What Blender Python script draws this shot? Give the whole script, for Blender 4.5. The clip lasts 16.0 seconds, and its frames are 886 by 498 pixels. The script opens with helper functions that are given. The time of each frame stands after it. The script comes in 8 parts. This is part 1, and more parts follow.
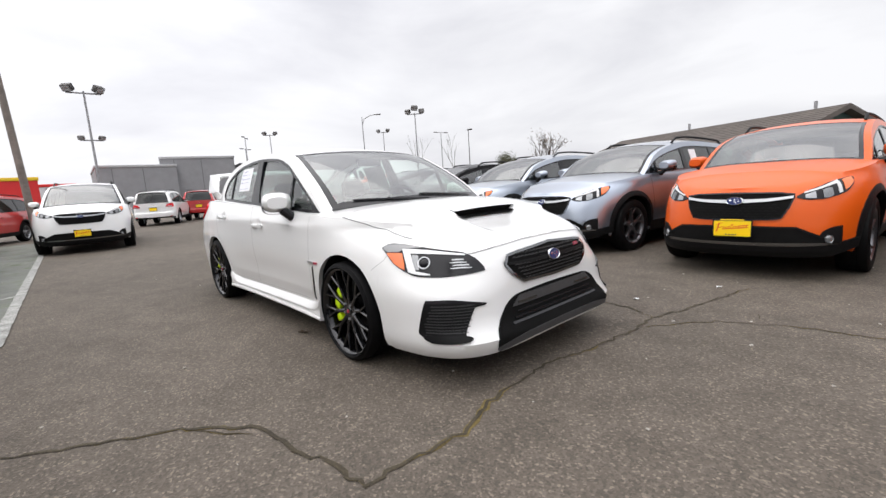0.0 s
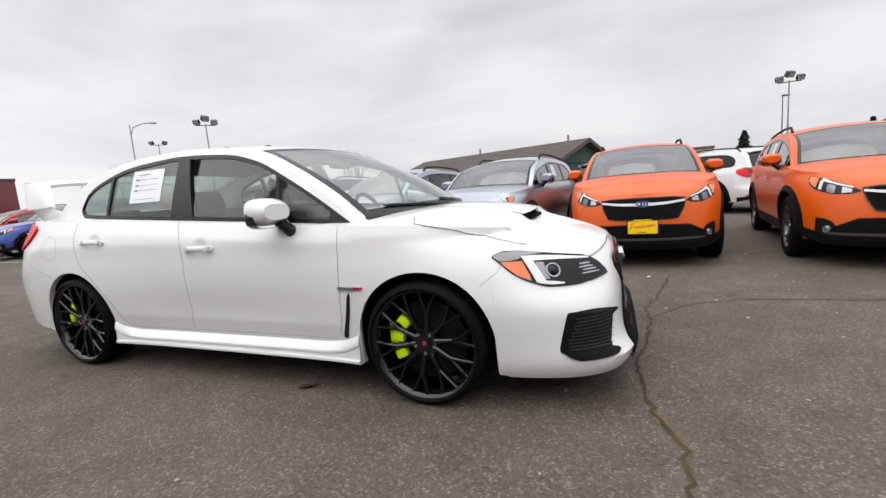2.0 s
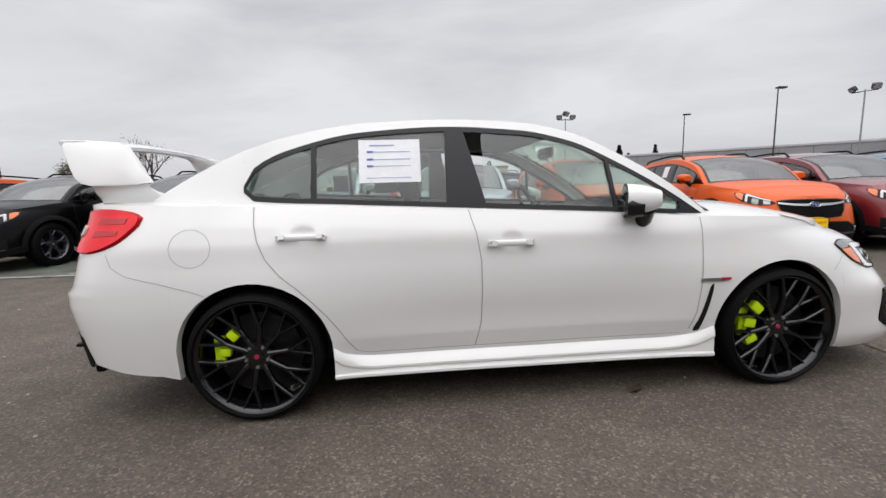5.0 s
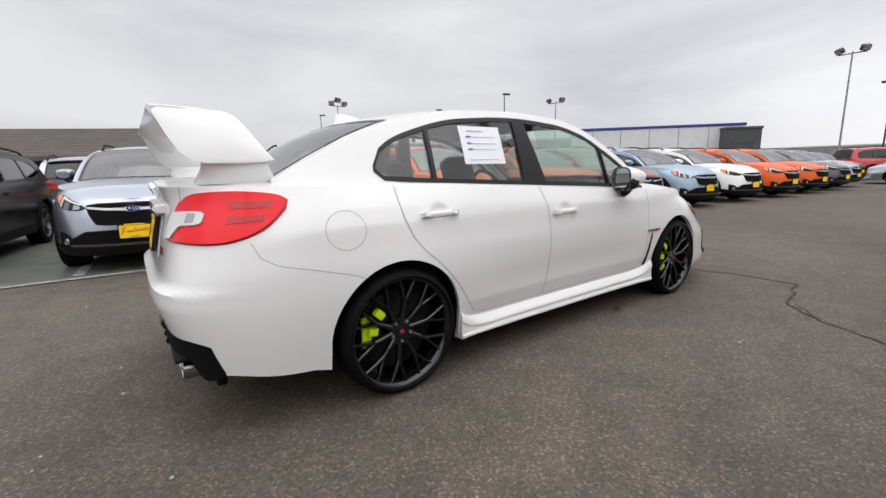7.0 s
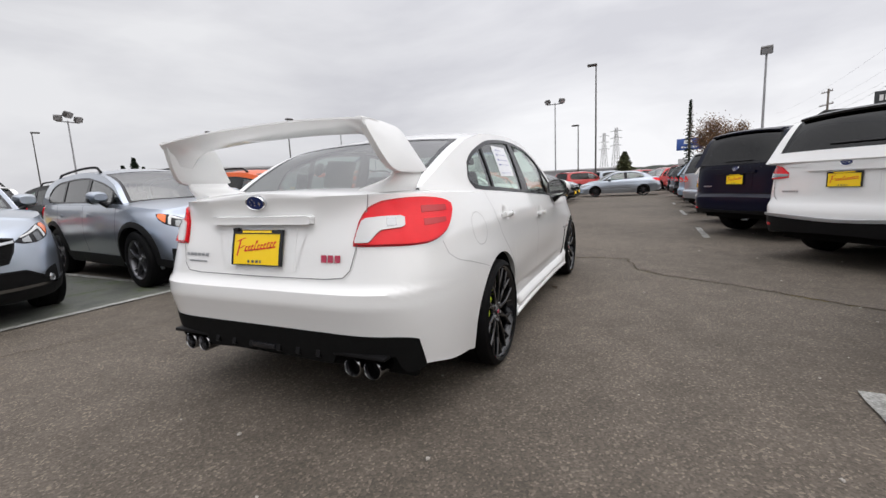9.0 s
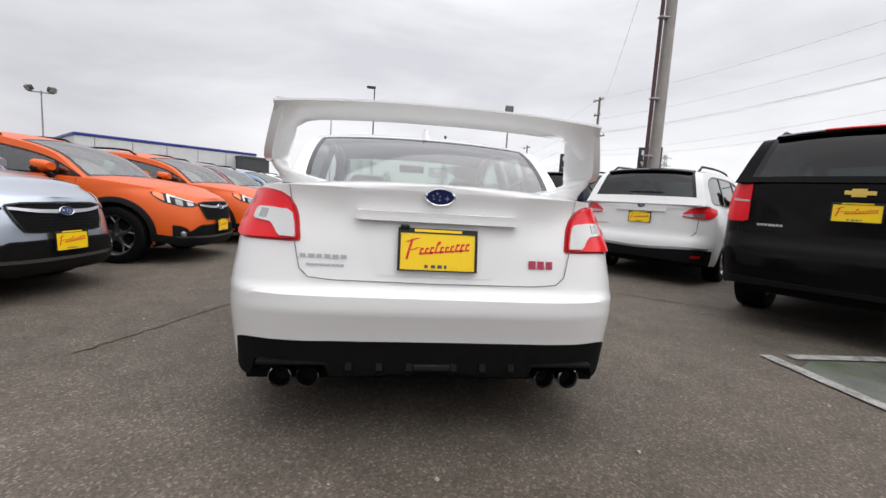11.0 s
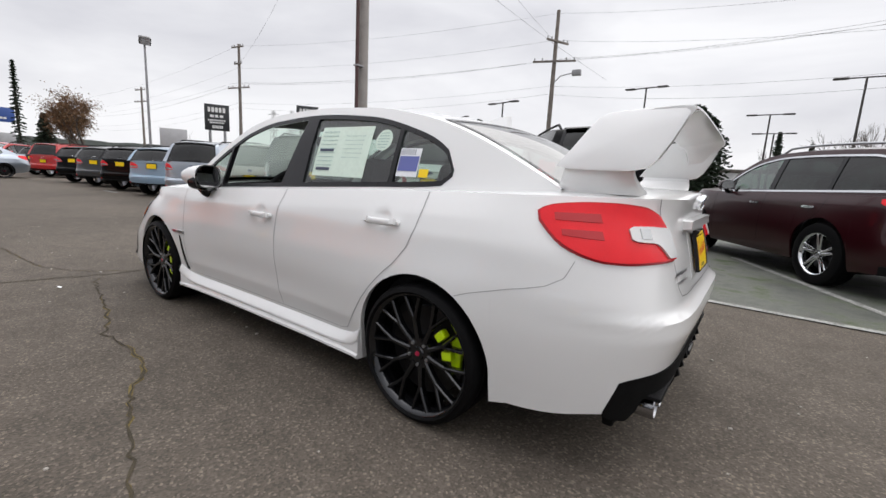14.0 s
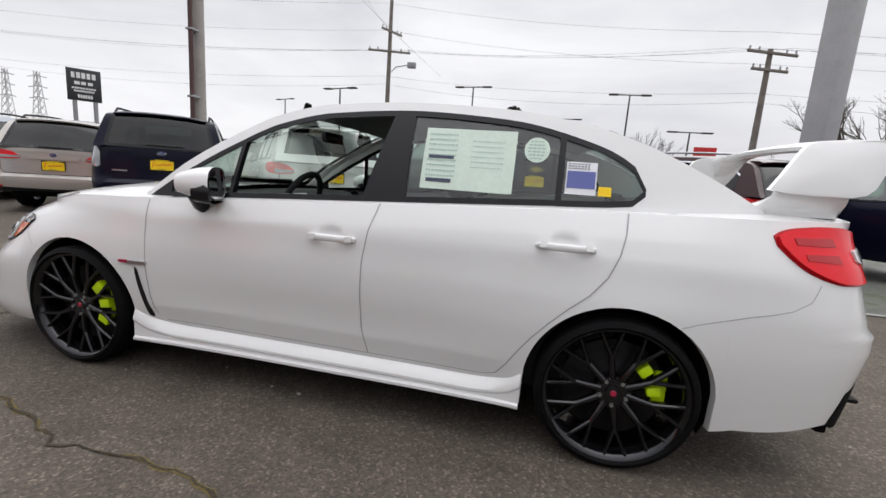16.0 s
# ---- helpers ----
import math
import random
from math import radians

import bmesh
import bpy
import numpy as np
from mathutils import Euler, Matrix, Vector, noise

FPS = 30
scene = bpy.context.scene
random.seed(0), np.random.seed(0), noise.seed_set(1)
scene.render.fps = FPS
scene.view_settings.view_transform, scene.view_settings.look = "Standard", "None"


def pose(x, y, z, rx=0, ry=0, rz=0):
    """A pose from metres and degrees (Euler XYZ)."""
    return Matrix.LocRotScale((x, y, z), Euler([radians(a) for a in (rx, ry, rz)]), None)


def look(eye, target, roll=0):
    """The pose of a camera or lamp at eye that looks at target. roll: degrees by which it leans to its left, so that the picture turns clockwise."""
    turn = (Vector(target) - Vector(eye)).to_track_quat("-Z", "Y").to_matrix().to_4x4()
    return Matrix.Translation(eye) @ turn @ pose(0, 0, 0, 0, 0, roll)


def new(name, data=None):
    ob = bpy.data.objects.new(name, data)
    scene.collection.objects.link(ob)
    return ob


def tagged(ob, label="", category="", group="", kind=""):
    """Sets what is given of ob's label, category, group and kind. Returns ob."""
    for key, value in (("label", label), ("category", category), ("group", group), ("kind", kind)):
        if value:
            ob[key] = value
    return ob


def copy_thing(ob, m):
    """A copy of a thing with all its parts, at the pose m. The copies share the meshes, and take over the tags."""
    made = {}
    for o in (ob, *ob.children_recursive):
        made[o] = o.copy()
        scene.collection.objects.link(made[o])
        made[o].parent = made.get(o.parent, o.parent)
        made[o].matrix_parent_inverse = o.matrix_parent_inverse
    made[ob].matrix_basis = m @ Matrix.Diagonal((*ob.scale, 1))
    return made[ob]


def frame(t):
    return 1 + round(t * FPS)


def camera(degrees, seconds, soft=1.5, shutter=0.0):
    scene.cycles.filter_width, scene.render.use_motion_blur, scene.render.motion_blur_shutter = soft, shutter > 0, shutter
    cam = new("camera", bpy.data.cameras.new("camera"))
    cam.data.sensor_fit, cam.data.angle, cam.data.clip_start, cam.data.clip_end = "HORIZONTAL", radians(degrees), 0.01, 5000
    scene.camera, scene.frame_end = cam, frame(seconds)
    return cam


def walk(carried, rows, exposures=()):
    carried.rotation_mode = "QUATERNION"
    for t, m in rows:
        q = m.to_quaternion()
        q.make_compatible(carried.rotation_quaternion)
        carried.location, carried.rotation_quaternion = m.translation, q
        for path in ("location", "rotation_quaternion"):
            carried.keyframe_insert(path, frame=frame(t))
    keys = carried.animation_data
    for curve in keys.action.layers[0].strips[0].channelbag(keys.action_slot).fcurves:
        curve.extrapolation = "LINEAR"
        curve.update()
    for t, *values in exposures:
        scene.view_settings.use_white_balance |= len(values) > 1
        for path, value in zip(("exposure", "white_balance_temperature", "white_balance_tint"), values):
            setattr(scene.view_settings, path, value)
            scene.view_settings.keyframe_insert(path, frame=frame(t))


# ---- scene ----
cam = camera(91.8, 16.0, 1.5)
PATH = [
    (0, (3.669, -2.163, 1.05), (2.199, -0.838, 0.757), -3.7),
    (0.5, (3.385, -2.386, 1.043), (2.07, -0.905, 0.767), 1.4),
    (1, (3.039, -2.561, 1.038), (1.949, -0.902, 0.794), 0.4),
    (1.5, (2.6, -2.618, 1.027), (1.653, -0.873, 0.789), 0.1),
    (2, (2.181, -2.711, 1.043), (1.455, -0.867, 0.776), -4.3),
    (2.5, (1.758, -2.875, 1.065), (1.083, -1.009, 0.814), -3.3),
    (3, (1.313, -2.974, 1.063), (0.751, -1.077, 0.775), -1.9),
    (3.5, (0.868, -3.054, 1.075), (0.6, -1.088, 0.823), -2.2),
    (4, (0.381, -3.038, 1.049), (0.264, -1.067, 0.73), -3.1),
    (4.5, (-0.121, -2.975, 1.075), (-0.03, -0.995, 0.805), -2.3),
    (5, (-0.598, -2.891, 1.079), (-0.43, -0.918, 0.799), -1.6),
    (5.2, (-0.781, -2.838, 1.066), (-0.611, -0.865, 0.786), -0.9),
    (7.3, (-2.553, -2.539, 1.096), (-1.258, -1.054, 0.753), -1.7),
    (7.5, (-2.699, -2.461, 1.074), (-1.326, -1.038, 0.774), -2.0),
    (8, (-3.045, -2.243, 1.092), (-1.48, -1.025, 0.83), 0.2),
    (8.5, (-3.407, -2.015, 1.103), (-1.673, -1.04, 0.897), 0.5),
    (9, (-3.696, -1.655, 1.064), (-1.906, -0.81, 0.775), -2.7),
    (9.2, (-3.789, -1.507, 1.077), (-1.967, -0.725, 0.808), -2.2),
    (11.3, (-3.923, 0.499, 1.015), (-1.983, 0.094, 0.747), 3.0),
    (11.5, (-3.838, 0.697, 1.043), (-1.925, 0.197, 0.742), 2.7),
    (12, (-3.644, 1.163, 1.052), (-1.86, 0.338, 0.681), 5.0),
    (12.5, (-3.355, 1.521, 1.054), (-1.669, 0.522, 0.652), 1.6),
    (13, (-3.078, 1.824, 1.078), (-1.578, 0.555, 0.707), 1.4),
    (13.5, (-2.782, 2.074, 1.088), (-1.507, 0.576, 0.731), 1.2),
    (14, (-2.444, 2.265, 1.087), (-1.283, 0.671, 0.751), 3.0),
    (14.5, (-2.102, 2.456, 1.083), (-1.207, 0.707, 0.705), 4.1),
    (15, (-1.718, 2.55, 1.074), (-0.941, 0.749, 0.687), 2.9),
    (15.5, (-1.339, 2.602, 1.09), (-0.739, 0.726, 0.74), 2.6),
    (16, (-0.966, 2.576, 1.115), (-0.547, 0.65, 0.775), 4.1),
]
walk(cam, [(t, look(eye, target, roll)) for t, eye, target, roll in PATH],
     exposures=[(0, 0.31), (1, 0.26), (2, 0.14), (3, 0.06), (4, -0.02), (5.2, -0.02), (7.5, 0.04), (9.2, 0.04), (11.3, 0.08), (13.5, 0.06), (16, 0.03)])

# ---- sky and light ----
world = bpy.data.worlds.new("overcast_sky")
scene.world = world
world.use_nodes = True
wn, wl = world.node_tree.nodes, world.node_tree.links
wn.clear()
w_out = wn.new("ShaderNodeOutputWorld")
w_bg = wn.new("ShaderNodeBackground")
w_sky = wn.new("ShaderNodeTexSky")
w_sky.sky_type = "NISHITA"
w_sky.sun_disc = False
SUN_EL, SUN_ROT = radians(62), radians(200)
w_sky.sun_elevation, w_sky.sun_rotation = SUN_EL, SUN_ROT
w_sky.air_density, w_sky.dust_density = 1.0, 4.0
w_co = wn.new("ShaderNodeTexCoord")
w_map = wn.new("ShaderNodeMapping")
w_map.inputs["Scale"].default_value = (1.0, 1.0, 3.4)
w_n1 = wn.new("ShaderNodeTexNoise")
w_n1.inputs["Scale"].default_value, w_n1.inputs["Detail"].default_value = 1.7, 7.0
w_n1.inputs["Roughness"].default_value = 0.52
w_n1.inputs["Distortion"].default_value = 0.35
w_ramp = wn.new("ShaderNodeValToRGB")
w_ramp.color_ramp.elements[0].position, w_ramp.color_ramp.elements[1].position = 0.34, 0.66
w_ramp.color_ramp.elements[0].color = (0.67, 0.67, 0.715, 1)
w_ramp.color_ramp.elements[1].color = (0.93, 0.93, 0.955, 1)
w_mix = wn.new("ShaderNodeMixRGB")
w_mix.inputs["Fac"].default_value = 0.93
w_dim = wn.new("ShaderNodeMixRGB")
w_dim.blend_type = "MULTIPLY"
w_dim.inputs["Fac"].default_value = 1.0
w_dim.inputs["Color2"].default_value = (0.08, 0.08, 0.08, 1)
wl.new(w_co.outputs["Generated"], w_map.inputs["Vector"])
wl.new(w_map.outputs["Vector"], w_n1.inputs["Vector"])
wl.new(w_n1.outputs["Fac"], w_ramp.inputs["Fac"])
wl.new(w_sky.outputs["Color"], w_dim.inputs["Color1"])
wl.new(w_dim.outputs["Color"], w_mix.inputs["Color1"])
wl.new(w_ramp.outputs["Color"], w_mix.inputs["Color2"])
# an overcast sky is brightest overhead
w_sep = wn.new("ShaderNodeSeparateXYZ")
w_zen = wn.new("ShaderNodeMapRange")
w_zen.interpolation_type = "SMOOTHSTEP"
w_zen.inputs["From Min"].default_value, w_zen.inputs["From Max"].default_value = 0.30, 1.0
w_zen.inputs["To Min"].default_value, w_zen.inputs["To Max"].default_value = 1.0, 2.25
w_mul = wn.new("ShaderNodeVectorMath")
w_mul.operation = "SCALE"
wl.new(w_co.outputs["Generated"], w_sep.inputs["Vector"])
wl.new(w_sep.outputs["Z"], w_zen.inputs["Value"])
wl.new(w_mix.outputs["Color"], w_mul.inputs[0])
# and somewhat dimmer away from the veiled sun
w_far = wn.new("ShaderNodeMapRange")
w_far.interpolation_type = "SMOOTHSTEP"
w_far.inputs["From Min"].default_value, w_far.inputs["From Max"].default_value = 0.05, 0.95
w_far.inputs["To Min"].default_value, w_far.inputs["To Max"].default_value = 1.06, 0.89
w_both = wn.new("ShaderNodeMath")
w_both.operation = "MULTIPLY"
wl.new(w_sep.outputs["Y"], w_far.inputs["Value"])
wl.new(w_zen.outputs["Result"], w_both.inputs[0])
wl.new(w_far.outputs["Result"], w_both.inputs[1])
wl.new(w_both.outputs[0], w_mul.inputs["Scale"])
wl.new(w_mul.outputs["Vector"], w_bg.inputs["Color"])
w_bg.inputs["Strength"].default_value = 1.0
wl.new(w_bg.outputs["Background"], w_out.inputs["Surface"])

sun = new("sun", bpy.data.lights.new("sun", "SUN"))
sun.data.energy, sun.data.angle, sun.data.color = 1.2, radians(100), (1.0, 0.97, 0.92)
sun.matrix_world = look((0, 0, 0), (-math.sin(SUN_ROT) * math.cos(SUN_EL), -math.cos(SUN_ROT) * math.cos(SUN_EL), -math.sin(SUN_EL)))

# ---- materials ----


def shader(name, color, rough=0.5, metal=0.0, coat=0.0, spec=0.5):
    m = bpy.data.materials.new(name)
    m.use_nodes = True
    b = m.node_tree.nodes["Principled BSDF"]
    b.inputs["Base Color"].default_value = (*color, 1)
    b.inputs["Roughness"].default_value = rough
    b.inputs["Metallic"].default_value = metal
    b.inputs["Coat Weight"].default_value = coat
    b.inputs["Coat Roughness"].default_value = 0.04
    b.inputs["Specular IOR Level"].default_value = spec
    return m, m.node_tree.nodes, m.node_tree.links, b


def textured(name, color, rough=0.6, scale=8.0, vary=0.25, bump=0.1, fine=60.0, metal=0.0, coat=0.0, spec=0.5, per_object=0.0, dist=0.004):
    """Colour and roughness that vary at two scales, with fine relief."""
    m, n, l, b = shader(name, color, rough, metal, coat, spec)
    tc = n.new("ShaderNodeTexCoord")
    big, small = n.new("ShaderNodeTexNoise"), n.new("ShaderNodeTexNoise")
    big.inputs["Scale"].default_value, big.inputs["Detail"].default_value = scale, 5.0
    small.inputs["Scale"].default_value, small.inputs["Detail"].default_value = fine, 3.0
    for t in (big, small):
        l.new(tc.outputs["Object"], t.inputs["Vector"])
    add = n.new("ShaderNodeMath")
    add.operation = "ADD"
    l.new(big.outputs["Fac"], add.inputs[0])
    l.new(small.outputs["Fac"], add.inputs[1])
    mr = n.new("ShaderNodeMapRange")
    mr.inputs["From Min"].default_value, mr.inputs["From Max"].default_value = 0.7, 1.3
    mr.inputs["To Min"].default_value, mr.inputs["To Max"].default_value = 1 - vary, 1 + vary
    l.new(add.outputs[0], mr.inputs["Value"])
    hsv = n.new("ShaderNodeHueSaturation")
    hsv.inputs["Color"].default_value = (*color, 1)
    val = mr.outputs["Result"]
    if per_object:
        oi = n.new("ShaderNodeObjectInfo")
        pr = n.new("ShaderNodeMapRange")
        pr.inputs["To Min"].default_value, pr.inputs["To Max"].default_value = 1 - per_object, 1 + per_object
        l.new(oi.outputs["Random"], pr.inputs["Value"])
        mul = n.new("ShaderNodeMath")
        mul.operation = "MULTIPLY"
        l.new(val, mul.inputs[0])
        l.new(pr.outputs["Result"], mul.inputs[1])
        val = mul.outputs[0]
    l.new(val, hsv.inputs["Value"])
    l.new(hsv.outputs["Color"], b.inputs["Base Color"])
    if bump:
        bp = n.new("ShaderNodeBump")
        bp.inputs["Strength"].default_value, bp.inputs["Distance"].default_value = bump, dist
        l.new(small.outputs["Fac"], bp.inputs["Height"])
        l.new(bp.outputs["Normal"], b.inputs["Normal"])
    return m


def paint(name, color, metal=0.0, rough=0.32, coat=1.0, spec=0.5):
    """Clear-coated car paint with faint flake and a thin film of dust."""
    m, n, l, b = shader(name, color, rough, metal, coat, spec)
    tc = n.new("ShaderNodeTexCoord")
    nz, dust = n.new("ShaderNodeTexNoise"), n.new("ShaderNodeTexNoise")
    nz.inputs["Scale"].default_value = 900.0
    dust.inputs["Scale"].default_value, dust.inputs["Detail"].default_value = 2.3, 6.0
    hsv = n.new("ShaderNodeHueSaturation")
    hsv.inputs["Color"].default_value = (*color, 1)
    mr, mr2 = n.new("ShaderNodeMapRange"), n.new("ShaderNodeMapRange")
    mr.inputs["To Min"].default_value, mr.inputs["To Max"].default_value = 0.94, 1.06
    mr2.inputs["To Min"].default_value, mr2.inputs["To Max"].default_value = 0.03, 0.12
    l.new(tc.outputs["Object"], nz.inputs["Vector"])
    l.new(tc.outputs["Object"], dust.inputs["Vector"])
    l.new(nz.outputs["Fac"], mr.inputs["Value"])
    l.new(mr.outputs["Result"], hsv.inputs["Value"])
    l.new(hsv.outputs["Color"], b.inputs["Base Color"])
    l.new(dust.outputs["Fac"], mr2.inputs["Value"])
    l.new(mr2.outputs["Result"], b.inputs["Coat Roughness"])
    return m


def glass(name, tint, gloss=0.9, face=0.08):
    """Clear pane: tinted see-through with a mirror film that grows at a glance; face is its mirror share head-on."""
    m = bpy.data.materials.new(name)
    m.use_nodes = True
    n, l = m.node_tree.nodes, m.node_tree.links
    n.clear()
    out, mix, tr, gl, lw, pw, mr = (n.new("ShaderNode" + k) for k in ("OutputMaterial", "MixShader", "BsdfTransparent", "BsdfGlossy", "LayerWeight", "Math", "MapRange"))
    tr.inputs["Color"].default_value = (*tint, 1)
    gl.inputs["Color"].default_value = (gloss, gloss, gloss, 1)
    gl.inputs["Roughness"].default_value = 0.02
    lw.inputs["Blend"].default_value = 0.5
    pw.operation = "POWER"
    pw.inputs[1].default_value = 4.0
    mr.inputs["To Min"].default_value, mr.inputs["To Max"].default_value = face, 1.0
    l.new(lw.outputs["Facing"], pw.inputs[0])
    l.new(pw.outputs[0], mr.inputs["Value"])
    l.new(mr.outputs["Result"], mix.inputs["Fac"])
    l.new(tr.outputs["BSDF"], mix.inputs[1])
    l.new(gl.outputs["BSDF"], mix.inputs[2])
    l.new(mix.outputs["Shader"], out.inputs["Surface"])
    return m


WHITE = paint("white_pearl_paint", (0.78, 0.78, 0.775), 0.0, 0.35)
ORANGE = paint("orange_paint", (0.64, 0.092, 0.003), 0.05, 0.4, 0.30, 0.3)
SILVER_BLUE = paint("ice_silver_paint", (0.40, 0.44, 0.50), 0.9, 0.30)
GREY_BLUE = paint("cool_grey_paint", (0.37, 0.41, 0.48), 0.9, 0.30)
LIGHT_BLUE = paint("pale_blue_paint", (0.25, 0.36, 0.47), 0.4, 0.35)
DARK_RED = paint("dark_red_paint", (0.16, 0.008, 0.014), 0.35, 0.35)
MAROON = paint("maroon_paint", (0.026, 0.0022, 0.0045), 0.15, 0.28, 0.5, 0.3)
RED = paint("red_paint", (0.45, 0.012, 0.012), 0.1, 0.35)
NAVY = paint("navy_paint", (0.003, 0.0045, 0.016), 0.1, 0.28, 0.15, 0.15)
BLUE = paint("bright_blue_paint", (0.012, 0.05, 0.30), 0.2, 0.35)
BLACK = paint("black_paint", (0.002, 0.002, 0.0024), 0.0, 0.22, 0.10, 0.10)
DARK_GREY = paint("dark_grey_paint", (0.05, 0.053, 0.058), 0.5, 0.35)
TAN = paint("warm_silver_paint", (0.42, 0.39, 0.36), 0.5, 0.35)
CLAD = textured("black_plastic_cladding", (0.006, 0.006, 0.0065), 0.55, 20, 0.2, 0.15, 400, spec=0.14)
GLOSS_BLACK = shader("gloss_black_trim", (0.012, 0.012, 0.014), 0.25, 0, 0.08, 0.3)[0]
RUBBER = textured("tyre_rubber", (0.004, 0.004, 0.0045), 0.6, 30, 0.3, 0.2, 200, spec=0.10)
LINER = textured("wheel_well_liner", (0.006, 0.006, 0.006), 0.9, 20, 0.2, 0.1, 100, spec=0.1)
RIM_DARK = shader("dark_gunmetal_rim", (0.017, 0.0175, 0.020), 0.18, 0.75, 0.6)[0]
RIM_TWO = shader("part_machined_rim", (0.13, 0.13, 0.14), 0.3, 0.8)[0]
LIP_GREY = textured("satin_grey_lip", (0.045, 0.045, 0.047), 0.5, 20, 0.15, 0.1, 300)
RIM_GREY = shader("machined_alloy_rim", (0.42, 0.43, 0.45), 0.3, 0.9)[0]
DISC = textured("steel_brake_disc", (0.035, 0.035, 0.037), 0.35, 20, 0.2, 0.1, 200, metal=0.9)
CALIPER = shader("lime_yellow_caliper", (0.60, 0.86, 0.0), 0.4, 0, 0.3)[0]
CHROME = shader("chrome", (0.75, 0.76, 0.78), 0.10, 1.0)[0]
EXHAUST = shader("polished_exhaust_steel", (0.30, 0.30, 0.31), 0.2, 1.0)[0]
SATIN = shader("satin_silver_trim", (0.45, 0.46, 0.48), 0.3, 0.9)[0]


def ribbed_lens(name, light, deep):
    """Red lamp plastic with fine upright ribs and uneven depth."""
    m, n, l, b = shader(name, light, 0.22, 0, 0.2, 0.2)
    tc, wv, nz, rp, mx = (n.new("ShaderNode" + k) for k in ("TexCoord", "TexWave", "TexNoise", "ValToRGB", "Math"))
    wv.inputs["Scale"].default_value, wv.inputs["Distortion"].default_value = 75.0, 0.4
    nz.inputs["Scale"].default_value, nz.inputs["Detail"].default_value = 14.0, 3.0
    mx.operation = "MULTIPLY"
    for t in (wv, nz):
        l.new(tc.outputs["Object"], t.inputs["Vector"])
        l.new(t.outputs["Fac"], mx.inputs[0 if t is wv else 1])
    rp.color_ramp.elements[0].color, rp.color_ramp.elements[1].color = (*light, 1), (*deep, 1)
    rp.color_ramp.elements[0].position, rp.color_ramp.elements[1].position = 0.12, 0.5
    l.new(mx.outputs[0], rp.inputs["Fac"])
    l.new(rp.outputs["Color"], b.inputs["Base Color"])
    return m


RED_LENS = ribbed_lens("red_lamp_lens", (0.80, 0.014, 0.024), (0.66, 0.010, 0.018))
RED_LENS_DARK = shader("deep_red_lamp_band", (0.42, 0.008, 0.014), 0.25, 0, 0.35, 0.3)[0]
CLEAR_LENS = shader("clear_lamp_lens", (0.36, 0.37, 0.38), 0.10, 0.55, 1.0)[0]
DARK_CHROME = shader("dark_chrome", (0.22, 0.225, 0.23), 0.18, 1.0)[0]
MILK_LENS = shader("pale_reversing_lens", (0.60, 0.60, 0.60), 0.15, 0, 0.8)[0]
FOG_LENS = shader("fog_lamp_lens", (0.25, 0.26, 0.27), 0.12, 0.6, 1.0)[0]
LAMP_WHITE = shader("lamp_light_guide", (0.72, 0.73, 0.74), 0.25, 0, 0.8)[0]
SMOKE_LENS = shader("smoked_lamp_lens", (0.20, 0.205, 0.21), 0.15, 0.2, 0.9)[0]
LAMP_BLACK = shader("lamp_housing_black", (0.010, 0.010, 0.012), 0.15, 0, 0.06, 0.25)[0]
AMBER = shader("amber_lamp_lens", (0.75, 0.14, 0.01), 0.15, 0, 0.8)[0]
BADGE_BLUE = shader("badge_blue", (0.012, 0.025, 0.11), 0.3, 0, 0.1, 0.2)[0]
PINK = shader("badge_pink", (0.38, 0.012, 0.05), 0.2, 0, 0.5)[0]
YELLOW = shader("yellow_plate", (0.92, 0.62, 0.0), 0.35)[0]
PLATE_RED = shader("plate_red_print", (0.65, 0.015, 0.01), 0.4)[0]
PAPER = textured("white_paper", (0.80, 0.81, 0.84), 0.6, 12, 0.05, 0, 60)
PAPER_GREEN = textured("pale_green_paper", (0.66, 0.78, 0.68), 0.6, 12, 0.05, 0, 60)
INK = shader("dark_print", (0.05, 0.06, 0.10), 0.6)[0]
INK_BLUE = shader("blue_print", (0.12, 0.14, 0.38), 0.6)[0]
INK_TEAL = shader("teal_print", (0.36, 0.50, 0.46), 0.6)[0]
SEAM = shader("panel_gap", (0.17, 0.17, 0.17), 0.8)[0]
SEAM_LIGHT = shader("shallow_panel_gap", (0.36, 0.36, 0.36), 0.7)[0]
SEAM_DARK = shader("panel_gap_dark", (0.004, 0.004, 0.004), 0.9)[0]
CABIN = textured("dark_cabin_fabric", (0.020, 0.020, 0.022), 0.8, 15, 0.3, 0.2, 250, spec=0.2)
CABIN_GREY = textured("grey_headliner", (0.22, 0.22, 0.21), 0.85, 15, 0.1, 0.1, 250)
GLASS = glass("green_tint_glass", (0.68, 0.79, 0.73), 0.95, 0.09)
GLASS_FRONT = glass("windscreen_glass", (0.68, 0.78, 0.72), 0.95, 0.16)
GLASS_REAR = glass("rear_window_glass", (0.34, 0.40, 0.38), 0.92, 0.12)
GLASS_DARK = glass("privacy_glass", (0.045, 0.05, 0.05), 0.9, 0.055)
GLASS_CAR = glass("tinted_car_glass", (0.30, 0.46, 0.38), 0.85, 0.19)
MIRROR = shader("mirror", (0.9, 0.9, 0.9), 0.02, 1.0)[0]

# ---- mesh helpers ----

